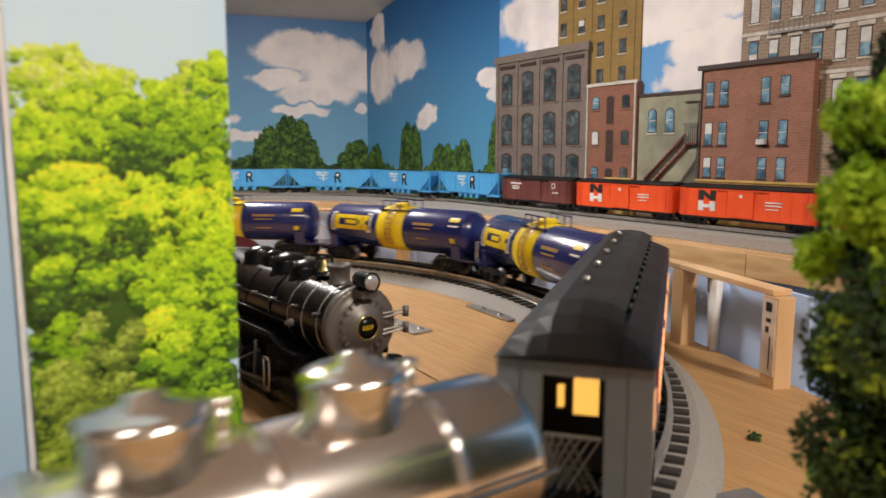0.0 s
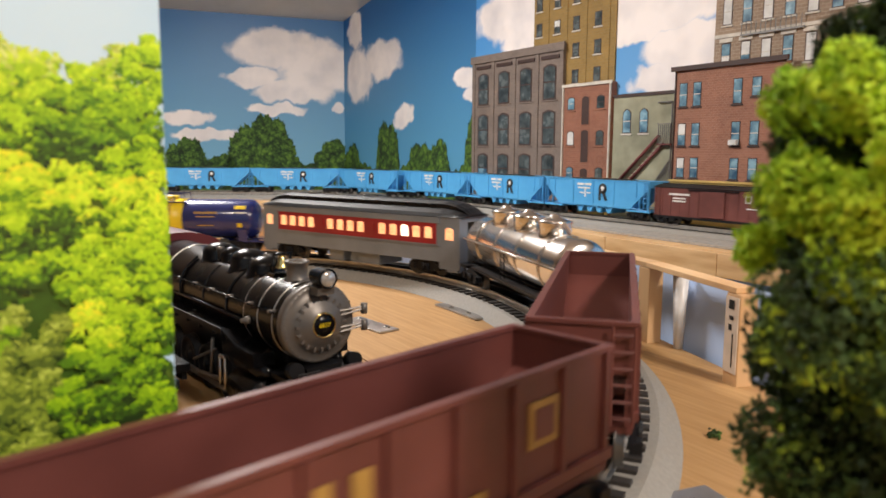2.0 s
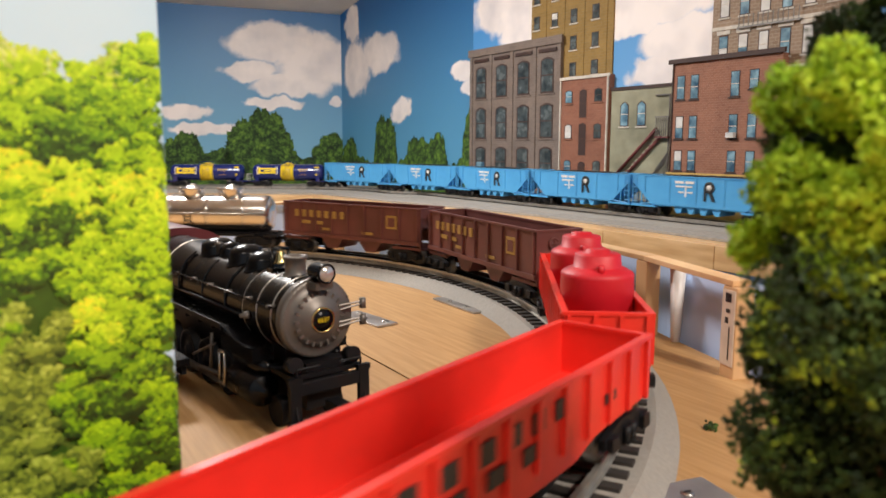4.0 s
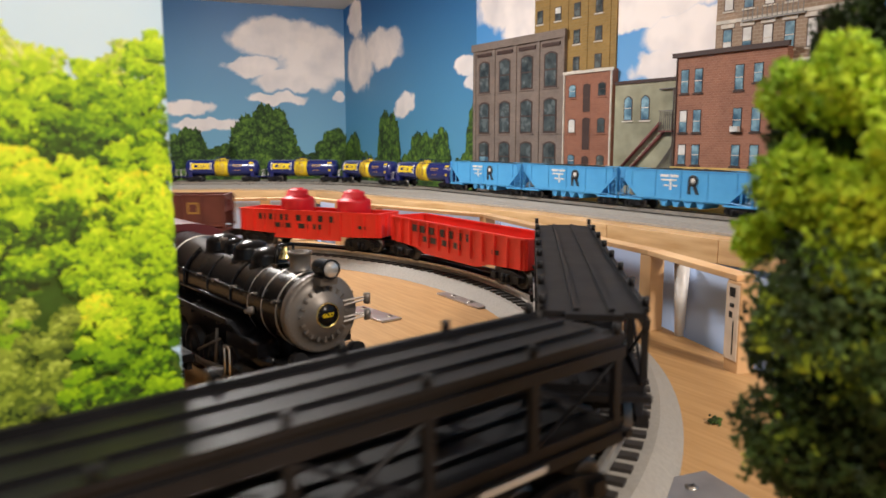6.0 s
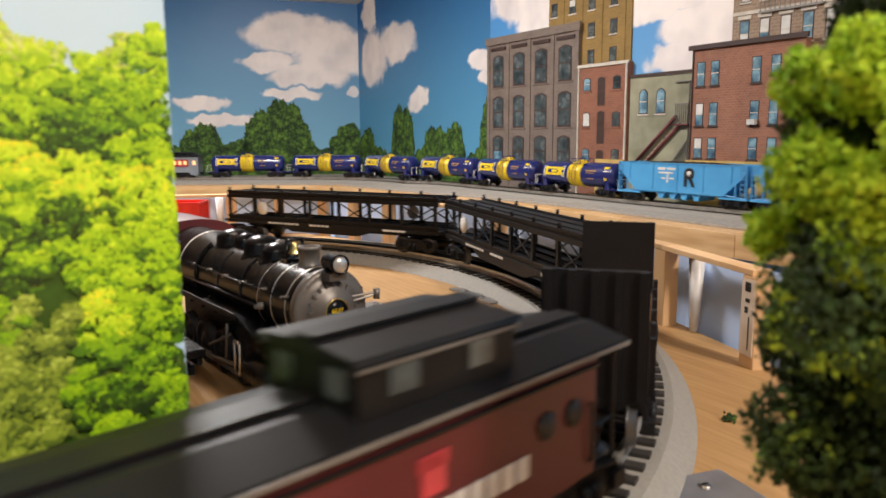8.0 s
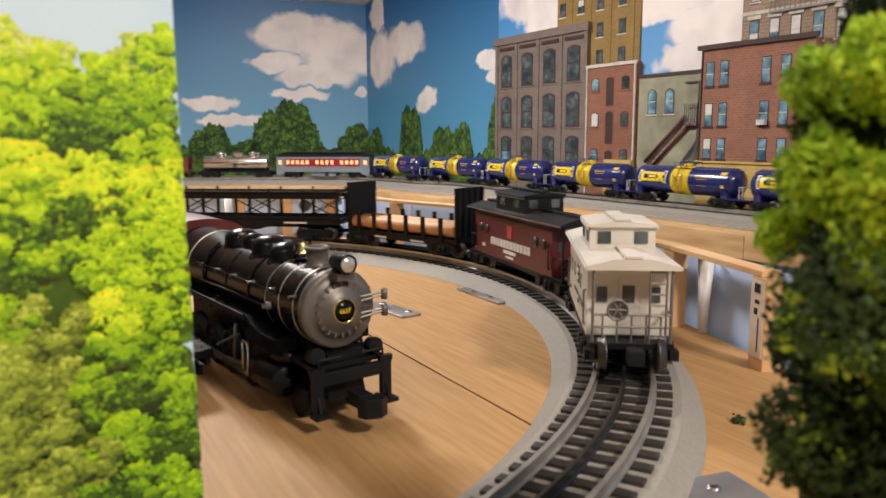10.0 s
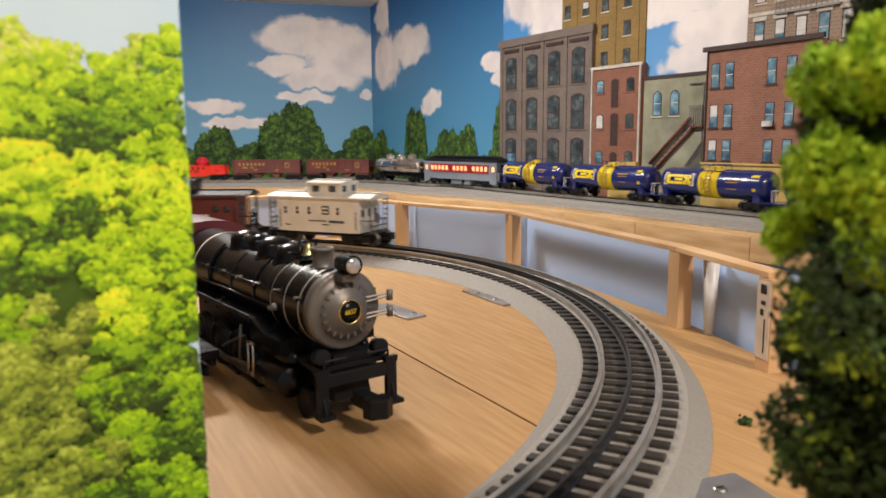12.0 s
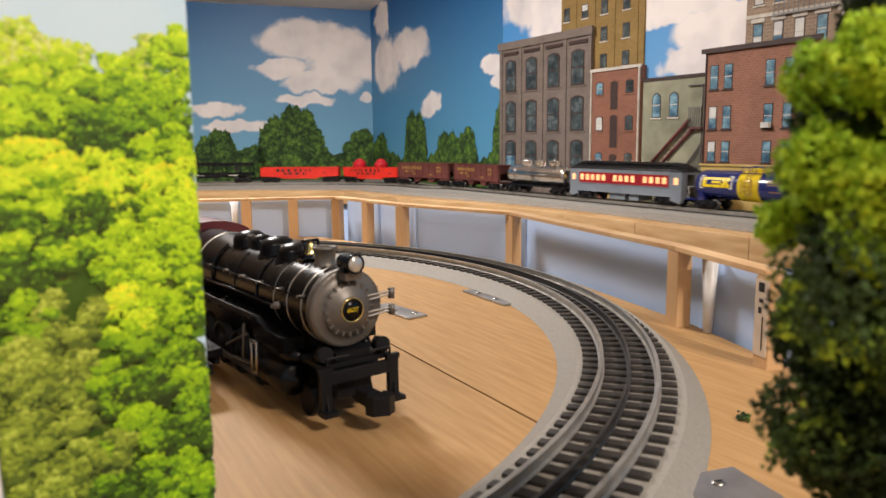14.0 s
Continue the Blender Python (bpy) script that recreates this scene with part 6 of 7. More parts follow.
    rod(bm, (-0.0415, -0.0055, zt + 0.0115), (-0.0415, 0.0055, zt + 0.0115), 0.0009, 8)
    box(bm, -0.045, -0.038, -0.007, 0.007, zt - 0.0025, zt + 0.0012)
    part("bell_yoke", bm, M_BLACK, lo)
    for x, rr, hh in ((-0.061, 0.0108, 0.0115), (-0.085, 0.0112, 0.0130), (-0.108, 0.0075, 0.0120), (-0.128, 0.0112, 0.0128)):
        bm = bmesh.new()
        lathe(bm, (x, 0, zt - 0.006), (0, 0, 1), [(0, rr * 1.35), (0.004, rr * 1.08), (0.006, rr), (hh - 0.002, rr * 0.97), (hh, rr * 0.85), (hh + 0.0022, rr * 0.55), (hh + 0.003, 0.0)], 30)
        part("dome", bm, M_BLACK, lo)
    for x, y in ((-0.098, 0.004), (-0.118, -0.004), (-0.070, 0.005)):
        bm = bmesh.new()
        lathe(bm, (x, y, zt - 0.001), (0, 0, 1), [(0, 0.0018), (0.007, 0.0018), (0.0075, 0.0026), (0.009, 0.0026), (0.0095, 0.0)], 12)
        part("whistle", bm, M_GRAPHITE, lo)
    # handrails with stanchions
    for s in (-1, 1):
        bm = bmesh.new()
        rod(bm, (-0.008, s * (r + 0.0022), zc + 0.0075), (-0.150, s * (r + 0.0030), zc + 0.0080), 0.0006, 8)
        part("handrail", bm, M_BLACK, lo)
        for k in range(6):
            x = -0.012 - k * 0.026
            bm = bmesh.new()
            rod(bm, (x, s * (r * 0.93), zc + 0.0075), (x, s * (r + 0.0032), zc + 0.0077), 0.0009, 8)
            part("stanchion", bm, M_GRAPHITE, lo)
        bm = bmesh.new()
        prism(bm, [(-0.205, 0.0500), (-0.056, 0.0490), (-0.030, 0.0405), (-0.030, 0.0390), (-0.058, 0.0470), (-0.205, 0.0480)], min(s * 0.012, s * 0.0295), max(s * 0.012, s * 0.0295), "y")
        part("running_board", bm, M_BLACK, lo)
        bm = bmesh.new()
        prism(bm, [(-0.060, 0.0360), (-0.020, 0.0360), (-0.020, 0.0430), (-0.052, 0.0440), (-0.060, 0.0430)], min(s * 0.0165, s * 0.0290), max(s * 0.0165, s * 0.0290), "y")
        part("step_box", bm, M_BLACK, lo)
        # piping: an injector line along the boiler, feed pipes down its side, a valve
        bm = bmesh.new()
        rod(bm, (-0.044, s * (r + 0.0016), zc - 0.0030), (-0.190, s * (r + 0.0034), zc - 0.0020), 0.0011, 8)
        part("injector_pipe", bm, M_BLACK, lo)
        for x in (-0.070, -0.104, -0.138):
            bm = bmesh.new()
            for k in range(5):
                a, b = radians(62 - 17 * k), radians(45 - 17 * k)
                rr = (r if x > -0.13 else r * 1.1) + 0.0012
                rod(bm, (x, s * rr * math.cos(a), zc + rr * math.sin(a)), (x, s * rr * math.cos(b), zc + rr * math.sin(b)), 0.0008, 6)
            part("feed_pipe", bm, M_BLACK, lo)
        bm = bmesh.new()
        lathe(bm, (-0.040, s * (r + 0.0005), zc - 0.0020), (0, s, 0), [(0, 0.0022), (0.0020, 0.0022), (0.0024, 0.0014), (0.0046, 0.0014), (0.0046, 0.0)], 12)
        part("check_valve", bm, M_GRAPHITE, lo)
        bx("running_board_edge", -0.205, -0.058, s * 0.0296, s * 0.0303, 0.0470, 0.0503, M_BLACKMATTE, lo)
        for k in range(7):
            x = -0.075 - k * 0.020
            bx("running_board_bracket", x - 0.0008, x + 0.0008, s * 0.0185, s * 0.0288, 0.0440, 0.0472, M_BLACKMATTE, lo)
        # cylinder and valve chest
        bm = bmesh.new()
        lathe(bm, (-0.052, s * 0.0225, 0.0195), (1, 0, 0), [(0, 0.0), (0, 0.0078), (0.002, 0.0092), (0.030, 0.0092), (0.032, 0.0078), (0.0335, 0.003), (0.036, 0.003), (0.036, 0.0)], 26)
        part("cylinder", bm, M_BLACK, lo)
        bm = bmesh.new()
        lathe(bm, (-0.050, s * 0.0215, 0.0330), (1, 0, 0), [(0, 0.0), (0, 0.0052), (0.028, 0.0052), (0.030, 0.0035), (0.0335, 0.0022), (0.0335, 0.0)], 22)
        part("valve_chest", bm, M_BLACK, lo)
        # driving wheels
        for x in (-0.078, -0.109, -0.140, -0.171):
            bm = bmesh.new()
            lathe(bm, (x, s * 0.0145, 0.0150), (0, s, 0), [(0, 0.0148), (0.001, 0.0148), (0.0012, 0.0140), (0.0048, 0.0138), (0.0050, 0.0115), (0.0036, 0.0110), (0.0040, 0.004), (0.0058, 0.0036), (0.0058, 0.0)], 28)
            part("driving_wheel", bm, M_BLACKMATTE, lo)
        bm = bmesh.new()
        prism(bm, [(-0.178, 0.0085), (-0.071, 0.0085), (-0.071, 0.0120), (-0.178, 0.0120)], min(s * 0.0215, s * 0.0235), max(s * 0.0215, s * 0.0235), "y")
        part("side_rod", bm, M_GRAPHITE, lo)
        bm = bmesh.new()
        rod(bm, (-0.046, s * 0.0252, 0.0195), (-0.109, s * 0.0252, 0.0130), 0.0014, 8)
        rod(bm, (-0.076, s * 0.0262, 0.0345), (-0.112, s * 0.0262, 0.0200), 0.0009, 8)
        rod(bm, (-0.080, s * 0.0262, 0.0400), (-0.084, s * 0.0262, 0.0180), 0.0012, 8)
        part("valve_gear", bm, M_GRAPHITE, lo)
        # square bracket hanging ahead of the gear
        bm = bmesh.new()
        for a, b in (((-0.062, 0.016), (-0.062, 0.034)), ((-0.055, 0.016), (-0.055, 0.034)), ((-0.062, 0.016), (-0.055, 0.016)), ((-0.062, 0.034), (-0.055, 0.034))):
            rod(bm, (a[0], s * 0.0295, a[1]), (b[0], s * 0.0295, b[1]), 0.0011, 8)
        part("crosshead_guide", bm, M_STEEL, lo)
    # classification brackets on the smokebox's side
    for z in (zc + 0.0055, zc - 0.0035):
        for s in (-1, 1):
            if s < 0:
                continue
            bm = bmesh.new()
            rod(bm, (0.001, 0.0115, z), (0.0035, 0.0245, z + 0.0012), 0.0006, 6)
            rod(bm, (0.001, 0.0115, z - 0.0024), (0.0035, 0.0245, z - 0.0002), 0.0006, 6)
            rod(bm, (0.0035, 0.0250, z - 0.0026), (0.0035, 0.0250, z + 0.0030), 0.0019, 10)
            part("door_hinge", bm, M_GRAPHITE, lo)
    # frame, pilot beam, steps, coupler
    bx("main_frame", -0.20, 0.004, -0.0105, 0.0105, 0.0125, 0.0375, M_BLACKMATTE, lo)
    bx("smokebox_saddle", -0.046, -0.014, -0.0125, 0.0125, 0.0376, 0.0440, M_BLACKMATTE, lo)
    bx("pilot_deck", -0.020, 0.0075, -0.021, 0.021, 0.0310, 0.0335, M_BLACKMATTE, lo)
    bx("pilot_beam", 0.0077, 0.0112, -0.0225, 0.0225, 0.0235, 0.0305, M_BLACKMATTE, lo, bevel=0.0006)
    for s in (-1, 1):
        bm = bmesh.new()
        box(bm, 0.0085, 0.0115, s * 0.0205 - 0.0030, s * 0.0205 + 0.0030, 0.0105, 0.0305)
        box(bm, 0.0085, 0.0165, s * 0.0205 - 0.0042, s * 0.0205 + 0.0042, 0.0085, 0.0108)
        box(bm, 0.0085, 0.0115, s * 0.0205 - 0.0038, s * 0.0205 + 0.0038, 0.0305, 0.0335)
        rod(bm, (0.0135, s * 0.0205, 0.0108), (0.0105, s * 0.0205, 0.0200), 0.0008, 6)
        part("footboard", bm, M_BLACKMATTE, lo)
        bm = bmesh.new()
        rod(bm, (0.000, s * 0.0175, 0.0375), (0.0065, s * 0.0175, 0.0385), 0.0042, 16)
        part("marker_lamp", bm, M_BLACKMATTE, lo)
        bm = bmesh.new()
        rod(bm, (0.010, s * 0.019, 0.0335), (0.010, s * 0.019, 0.0375), 0.0006, 6)
        rod(bm, (0.010, s * 0.019, 0.0375), (0.010, s * 0.006, 0.0375), 0.0006, 6)
        part("grab_iron", bm, M_BLACKMATTE, lo)
    bm = bmesh.new()
    box(bm, 0.0110, 0.0240, -0.004, 0.004, 0.0120, 0.0195)
    prism(bm, [(0.024, 0.006), (0.032, 0.0075), (0.0355, 0.002), (0.0325, -0.006), (0.027, -0.0075), (0.028, 0.0)], 0.0100, 0.0200, "z")
    part("coupler", bm, M_BLACKMATTE, lo, bevel=0.0006)
    # wheels resting on the boards
    for s in (-1, 1):
        bm = bmesh.new()
        rod(bm, (-0.016, s * 0.013, 0.0085), (-0.016, s * 0.0185, 0.0085), 0.0085, 22)
        part("pilot_wheel", bm, M_BLACKMATTE, lo)
    # cab
    bx("cab", -0.252, -0.2052, -0.030, 0.030, 0.036, 0.0800, M_BLACK, lo, bevel=0.001)
    bm = bmesh.new()
    prism(bm, [(0.0325 * math.cos(radians(a)), 0.0765 + 0.0135 * math.sin(radians(a))) for a in range(0, 181, 12)], -0.262, -0.2000, "x")
    part("cab_roof", bm, M_TUSCAN, lo, "maroon cab roof")
    for s in (-1, 1):
        bx("cab_window", -0.245, -0.229, s * 0.0301, s * 0.0306, 0.060, 0.074, M_WIN_DARK, lo)
        bx("cab_window", -0.226, -0.211, s * 0.0301, s * 0.0306, 0.060, 0.074, M_WIN_DARK, lo)
    # tender
    bx("drawbar", -0.272, -0.2522, -0.003, 0.003, 0.014, 0.019, M_BLACKMATTE, lo)
    return lo


locomotive()


def parked_flatcar():
    """A black flatcar on the boards beside the locomotive."""
    car = tagged(new("parked_flatcar"), "black flatcar with a riveted deck standing beside the locomotive", "train car")
    a = radians(-52)
    f, n = Vector((math.cos(a), math.sin(a), 0)), Vector((-math.sin(a), math.cos(a), 0))
    c = Vector((-0.0425, 0.381, 0)) - f * 0.185 - n * 0.066
    car.matrix_basis = pose(c.x, c.y, 0.0, 0, 0, -52)
    bx("deck", -0.105, 0.105, -0.026, 0.026, 0.0225, 0.0275, M_BLACK, car, bevel=0.0008)
    for s in (-1, 1):
        bx("side_sill", -0.100, 0.100, s * 0.0225, s * 0.0255, 0.0165, 0.0223, M_BLACKMATTE, car)
        truck(car, s * 0.065)
    rv = None
    for k in range(12):
        for y in (-0.021, 0.0, 0.021):
            m = pose(-0.098 + k * 0.0178, y, 0.0276)
            if rv is None:
                bm = bmesh.new()
                bmesh.ops.create_icosphere(bm, subdivisions=1, radius=0.0008)
                rv = part("rivet", bm, M_GRAPHITE, car)
                rv.matrix_basis = m
            else:
                share("rivet", rv, car, m)


parked_flatcar()


def metal_plate(x, y, w, l, rz, label, holes):
    p = tagged(new("metal_plate"), label, "plate", "joining plates")
    p.matrix_basis = pose(x, y, 0, 0, 0, rz)
    bx("plate", -l / 2, l / 2, -w / 2, w / 2, 0.0002, 0.0018, M_SCREW, p, bevel=0.0004)
    for u, v in holes:
        bm = bmesh.new()
        lathe(bm, (u, v, 0.0018), (0, 0, 1), [(0, 0.0030), (0.0006, 0.0028), (0.0010, 0.0018), (0.0006, 0.0)], 16)
        s = part("screw", bm, M_STEEL, p)
        bx("slot", u - 0.0018, u + 0.0018, v - 0.0003, v + 0.0003, 0.0026, 0.0030, M_BLACKMATTE, s)
    return p


metal_plate(-0.035, 0.624, 0.020, 0.060, -52, "flat zinc mending plate screwed across the board joint", [(-0.02, 0.004), (0.0, -0.004), (0.02, 0.004)])
metal_plate(0.127, 0.293, 0.030, 0.034, 20, "zinc plate with one screw at the table edge", [(0.0, 0.004)])
metal_plate(0.0455, 0.6775, 0.012, 0.074, -61, "thin zinc plate beside the roadbed", [(-0.015, 0.0), (0.015, 0.0)])


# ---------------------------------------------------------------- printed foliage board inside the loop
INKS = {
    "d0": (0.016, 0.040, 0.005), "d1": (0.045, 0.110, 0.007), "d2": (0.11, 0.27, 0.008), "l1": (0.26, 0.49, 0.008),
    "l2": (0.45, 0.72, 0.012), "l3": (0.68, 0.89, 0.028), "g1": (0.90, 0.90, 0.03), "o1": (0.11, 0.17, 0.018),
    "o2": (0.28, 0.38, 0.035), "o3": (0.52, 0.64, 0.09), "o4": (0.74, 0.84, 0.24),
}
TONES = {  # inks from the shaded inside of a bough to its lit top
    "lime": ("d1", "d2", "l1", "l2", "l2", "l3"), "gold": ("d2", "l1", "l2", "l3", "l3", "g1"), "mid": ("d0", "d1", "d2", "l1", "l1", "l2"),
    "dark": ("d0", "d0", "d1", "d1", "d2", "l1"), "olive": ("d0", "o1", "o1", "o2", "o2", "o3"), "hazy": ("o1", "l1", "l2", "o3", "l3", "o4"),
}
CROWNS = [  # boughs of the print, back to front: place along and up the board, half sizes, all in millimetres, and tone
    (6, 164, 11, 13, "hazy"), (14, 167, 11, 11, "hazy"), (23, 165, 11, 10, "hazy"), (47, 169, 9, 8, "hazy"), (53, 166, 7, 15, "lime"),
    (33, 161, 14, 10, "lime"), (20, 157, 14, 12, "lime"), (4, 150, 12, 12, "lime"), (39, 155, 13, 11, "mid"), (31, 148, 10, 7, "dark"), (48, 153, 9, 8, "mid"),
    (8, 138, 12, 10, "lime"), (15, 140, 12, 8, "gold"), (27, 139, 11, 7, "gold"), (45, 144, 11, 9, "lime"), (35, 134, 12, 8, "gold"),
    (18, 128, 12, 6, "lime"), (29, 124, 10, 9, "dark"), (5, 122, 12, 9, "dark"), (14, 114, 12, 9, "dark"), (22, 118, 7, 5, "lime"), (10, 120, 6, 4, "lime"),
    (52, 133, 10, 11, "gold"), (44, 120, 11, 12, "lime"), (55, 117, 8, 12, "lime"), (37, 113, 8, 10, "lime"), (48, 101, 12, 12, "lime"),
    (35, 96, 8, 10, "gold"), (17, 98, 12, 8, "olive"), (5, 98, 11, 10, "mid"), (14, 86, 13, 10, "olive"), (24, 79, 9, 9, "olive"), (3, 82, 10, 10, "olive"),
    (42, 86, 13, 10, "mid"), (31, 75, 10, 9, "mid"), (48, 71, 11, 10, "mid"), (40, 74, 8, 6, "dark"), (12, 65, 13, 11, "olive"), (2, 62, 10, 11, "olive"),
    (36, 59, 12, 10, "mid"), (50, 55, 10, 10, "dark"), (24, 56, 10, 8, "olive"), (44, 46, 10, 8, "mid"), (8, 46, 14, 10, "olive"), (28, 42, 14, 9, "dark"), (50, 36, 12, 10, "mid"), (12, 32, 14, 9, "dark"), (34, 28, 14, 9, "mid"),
]


def foliage_print(board, length):
    """The print's foliage: overlapping leaves of ink, bough by bough."""
    rnd = random.Random(41)
    names = list(INKS)
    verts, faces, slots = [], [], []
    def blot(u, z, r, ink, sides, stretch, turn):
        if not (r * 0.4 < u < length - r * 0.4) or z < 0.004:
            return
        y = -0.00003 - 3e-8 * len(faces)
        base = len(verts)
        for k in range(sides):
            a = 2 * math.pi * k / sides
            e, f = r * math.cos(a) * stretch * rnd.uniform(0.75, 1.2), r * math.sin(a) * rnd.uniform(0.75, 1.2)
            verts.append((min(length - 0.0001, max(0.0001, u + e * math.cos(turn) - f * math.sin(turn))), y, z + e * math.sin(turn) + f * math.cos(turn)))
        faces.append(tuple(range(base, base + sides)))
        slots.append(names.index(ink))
    for k in range(900):
        u, z = rnd.uniform(0, length), rnd.uniform(0.004, 0.158)
        blot(u, z, rnd.uniform(0.003, 0.006), rnd.choice(("d1", "d1", "d2", "o1")), 9, 1.2, rnd.uniform(0, 3))
    for cu, cz, ru, rz, tone in CROWNS:
        ink = TONES[tone]
        clumps = []
        for k in range(int(ru * rz * 0.30)):
            a, d = rnd.uniform(0, 6.283), rnd.random() ** 0.5
            clumps.append((cu + ru * d * math.cos(a), cz + rz * d * math.sin(a), rnd.uniform(1.5, 3.0), rnd.uniform(-0.9, 0.9)))
        for u, z, r, shift in sorted(clumps, key=lambda c: -c[1]):
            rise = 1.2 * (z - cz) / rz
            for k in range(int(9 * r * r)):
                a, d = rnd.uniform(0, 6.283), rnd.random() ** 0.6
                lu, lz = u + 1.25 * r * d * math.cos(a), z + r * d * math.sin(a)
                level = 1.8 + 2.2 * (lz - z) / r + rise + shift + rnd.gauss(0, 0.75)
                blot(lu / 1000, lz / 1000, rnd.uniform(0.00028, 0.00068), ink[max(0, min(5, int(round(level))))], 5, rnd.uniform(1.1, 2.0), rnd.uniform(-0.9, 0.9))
    me = bpy.data.meshes.new("foliage_print")
    me.from_pydata(verts, [], faces)
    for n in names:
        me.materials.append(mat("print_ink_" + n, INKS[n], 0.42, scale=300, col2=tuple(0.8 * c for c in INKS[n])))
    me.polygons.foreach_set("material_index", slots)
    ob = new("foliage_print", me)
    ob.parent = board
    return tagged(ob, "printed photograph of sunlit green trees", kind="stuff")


def foliage_board():
    b = tagged(new("backdrop_board"), "board printed with bright green foliage under a pale sky", "board")
    a, c = Vector((-0.0646, 0.224, 0)), Vector((-0.109, 0.1865, 0))
    d = a - c
    b.matrix_basis = pose(c.x, c.y, 0, 0, 0, math.degrees(math.atan2(d.y, d.x)))
    L = d.length
    bx("panel", 0, L, 0.0, 0.003, 0.0004, 0.36, M_PALE_SKY, b)
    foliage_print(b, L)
    bx("edge_strip", -0.0016, -0.0002, -0.0005, 0.0035, 0.0004, 0.36, M_WHITE, b, "white board edge")
    s = tagged(new("side_board"), "plain pale blue board beside the printed foliage", "board")
    s.matrix_basis = pose(c.x - 0.002, c.y - 0.001, 0, 0, 0, 197)
    bx("panel", 0, 0.20, -0.003, 0.0, 0.0004, 0.36, M_PALE, s)
    return b


M_PALE = mat("pale_blue_card", (0.42, 0.60, 0.78), 0.5, col2=(0.36, 0.55, 0.75), scale=12)
M_PALE_SKY = mat("printed_pale_sky", (0.48, 0.70, 0.90), 0.42, col2=(0.60, 0.78, 0.90), scale=9)
foliage_board()


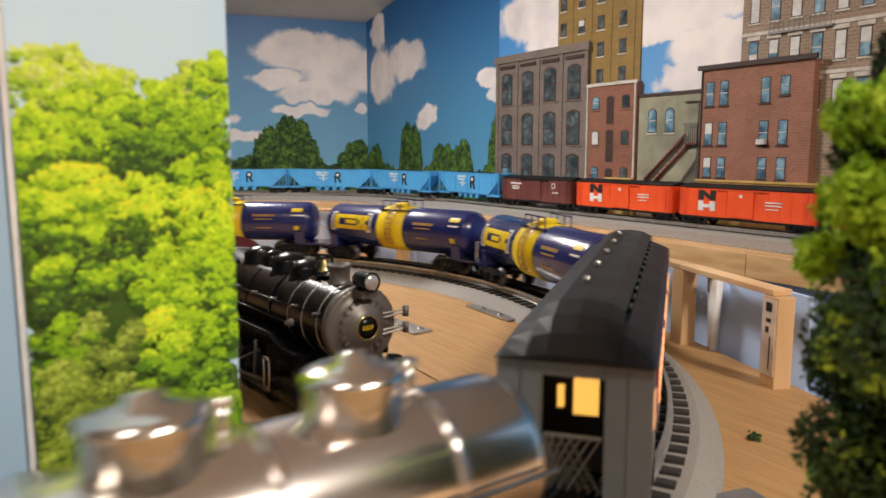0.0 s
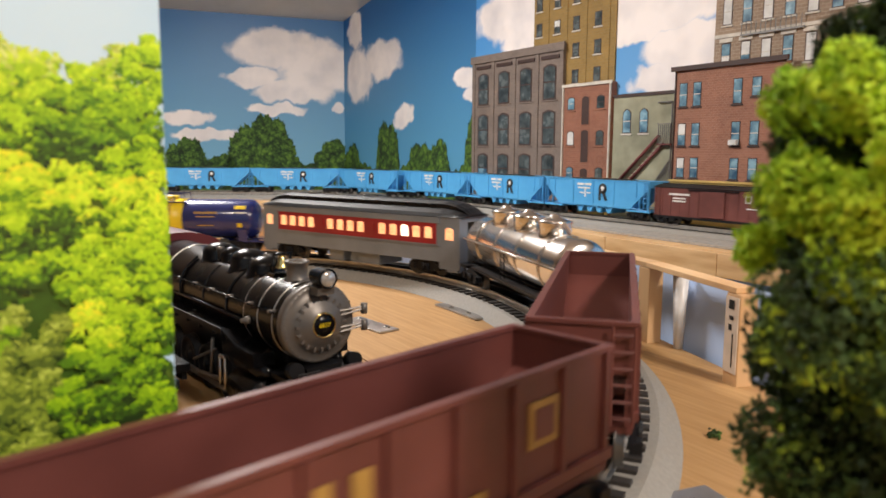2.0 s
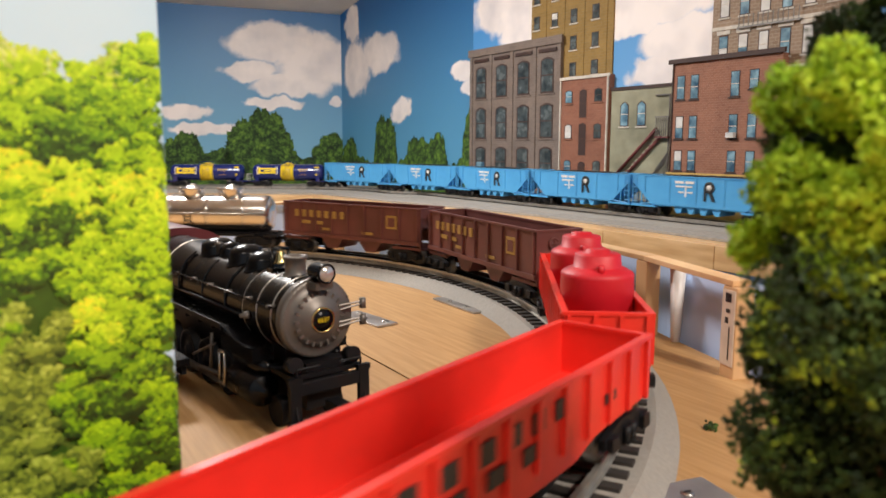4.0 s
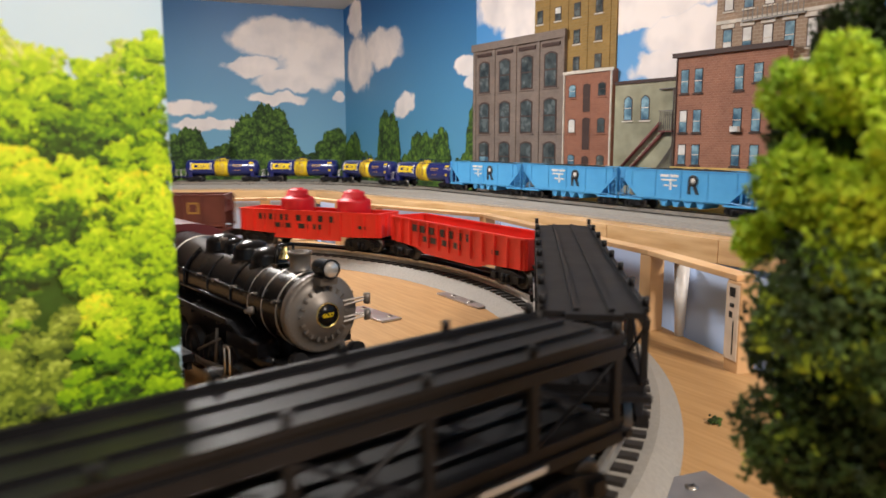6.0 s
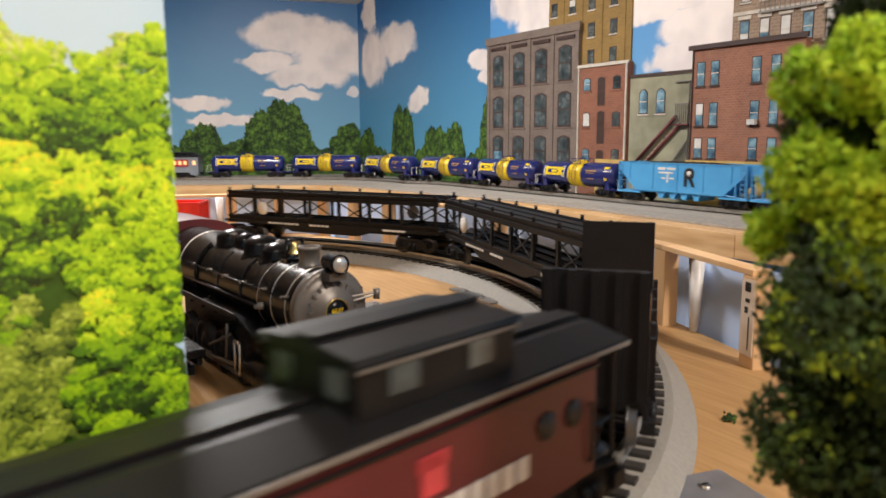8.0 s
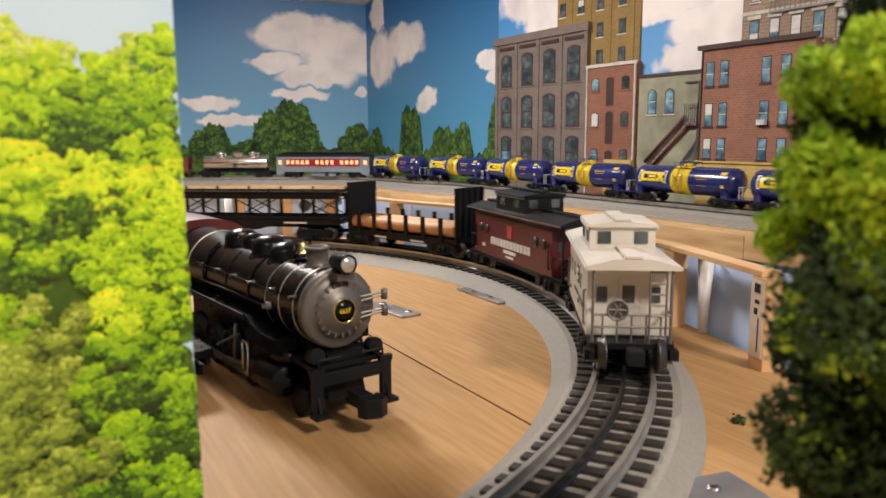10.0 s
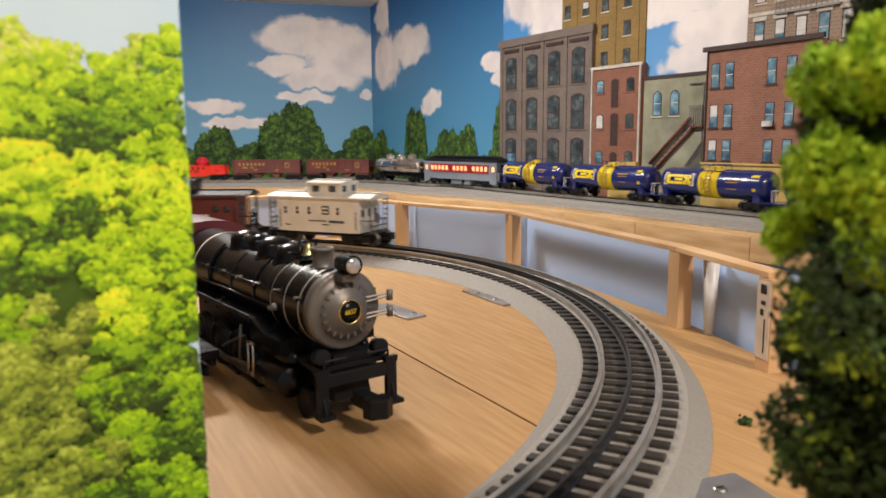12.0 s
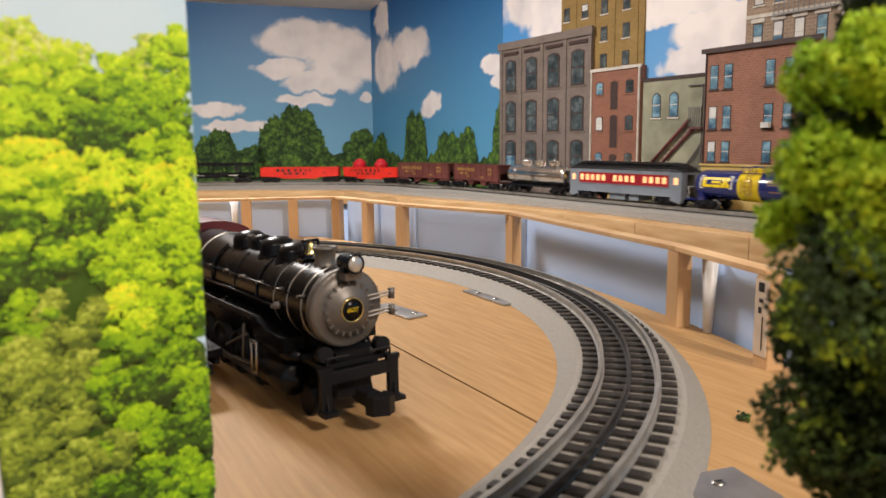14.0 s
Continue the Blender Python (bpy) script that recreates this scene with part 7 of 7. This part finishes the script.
# ---------------------------------------------------------------- foam-foliage trees beside the lens
def foam_tree(x, y, h, crown, seed, base_z, label):
    rnd = random.Random(seed)
    t = tagged(new("model_tree"), label, "tree")
    t.location = (x, y, 0)
    bm = bmesh.new()
    rod(bm, (0, 0, 0.0), (0.001, 0.0, base_z + 0.02), 0.0035, 10, 0.0022)
    for k in range(7):
        a = rnd.uniform(0, 6.28)
        z = base_z + k * (h - base_z) / 8
        rod(bm, (0.001, 0, z), (0.6 * crown * math.cos(a), 0.6 * crown * math.sin(a), z + 0.02), 0.0013, 6, 0.0005)
    rod(bm, (0.001, 0.0, base_z + 0.02), (0.0, 0.0, h * 0.93), 0.0022, 8, 0.0006)
    part("trunk", bm, M_BARK, t)
    # lobes, each a cluster of foam crumbs; some coloured lighter as if lit
    lobes = []
    n_l = 30
    for k in range(n_l):
        u = (k + 0.5) / n_l
        z = base_z + (h - base_z) * u
        rr = crown * min(1.0, 0.80 + 1.2 * u) * (1 if u < 0.52 else 1 - 1.45 * (u - 0.52))
        a = k * 2.39996 + rnd.uniform(-0.4, 0.4)
        rad = rr * rnd.uniform(0.60, 0.85)
        lobes.append((rad * math.cos(a), rad * math.sin(a), z + rnd.uniform(-0.004, 0.004), rr * rnd.uniform(0.34, 0.50), False))
        lobes.append((rad * 0.3 * math.cos(a + 2), rad * 0.3 * math.sin(a + 2), z, rr * 0.55, False))
    # clumps on the side towards the loop, light painted in as paler green
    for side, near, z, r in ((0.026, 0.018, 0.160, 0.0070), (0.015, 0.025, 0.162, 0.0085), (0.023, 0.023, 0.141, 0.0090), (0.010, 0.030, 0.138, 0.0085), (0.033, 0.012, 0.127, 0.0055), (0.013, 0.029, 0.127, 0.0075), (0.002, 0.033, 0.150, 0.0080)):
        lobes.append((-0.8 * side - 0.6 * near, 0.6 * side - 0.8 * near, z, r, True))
    for name, light, material in (("crown", False, M_TURF), ("lit_foliage", True, M_TURF_LIT)):
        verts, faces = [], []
        for lx, ly, lz, lr, is_lit in lobes:
            if is_lit != light:
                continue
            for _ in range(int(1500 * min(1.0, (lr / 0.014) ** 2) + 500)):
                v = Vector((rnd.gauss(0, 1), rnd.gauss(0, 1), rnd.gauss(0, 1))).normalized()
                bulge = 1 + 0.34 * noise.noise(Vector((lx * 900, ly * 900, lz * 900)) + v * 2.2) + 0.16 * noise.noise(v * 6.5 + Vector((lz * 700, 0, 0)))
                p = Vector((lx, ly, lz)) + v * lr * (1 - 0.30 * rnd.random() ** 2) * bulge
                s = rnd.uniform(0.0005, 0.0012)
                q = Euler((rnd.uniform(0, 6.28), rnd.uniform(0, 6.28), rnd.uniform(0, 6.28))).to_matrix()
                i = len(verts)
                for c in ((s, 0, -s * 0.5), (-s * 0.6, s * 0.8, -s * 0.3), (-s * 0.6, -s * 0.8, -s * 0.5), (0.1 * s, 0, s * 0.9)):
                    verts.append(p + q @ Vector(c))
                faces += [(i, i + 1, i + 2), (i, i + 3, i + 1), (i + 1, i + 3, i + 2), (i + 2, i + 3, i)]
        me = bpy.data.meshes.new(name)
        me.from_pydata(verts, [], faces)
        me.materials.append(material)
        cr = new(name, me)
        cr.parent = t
    return t


M_BARK = mat("bark_brown", (0.08, 0.05, 0.03), 0.9, scale=200, bump=0.6)
foam_tree(0.124, 0.163, 0.205, 0.036, 5, 0.062, "model tree with clumped green foam foliage, its lit clumps coloured lighter")
bm = bmesh.new()
for k in range(60):
    p = Vector((random.gauss(0, 0.0016), random.gauss(0, 0.0016), abs(random.gauss(0, 0.0012)) + 0.0004))
    bmesh.ops.create_icosphere(bm, subdivisions=1, radius=random.uniform(0.0005, 0.0011), matrix=Matrix.Translation(p))
crumb = tagged(part("foliage_crumb", bm, M_TURF), "loose crumb of green foam foliage on the board", "crumb")
crumb.location = (0.166, 0.372, 0.0003)


# ---------------------------------------------------------------- movement
def lag(t):
    """The train's small unevenness of pace, in metres."""
    pts = [(0, -0.003), (1.2, 0), (7.6, 0), (8.2, -0.002), (10.3, -0.040), (11.2, -0.038), (14.0, 0.03)]
    for (a, p), (b, q) in zip(pts[:-1], pts[1:]):
        if t <= b:
            u = (t - a) / (b - a)
            return p + (q - p) * u
    return q


def motions():
    speed = RL * radians(DEG_S)
    for ob, deg, spread in TRAIN:
        s0 = RL * radians(deg)
        half = spread
        rows = []
        for k in range(0, 57):
            t = k * 0.25
            s = s0 + speed * t + lag(t)
            a, b = Vector(way(s - half)), Vector(way(s + half))
            m = (a + b) / 2
            rows.append((t, pose(m.x, m.y, m.z, 0, 0, math.degrees(math.atan2(b.y - a.y, b.x - a.x)))))
        walk(ob, rows)


motions()
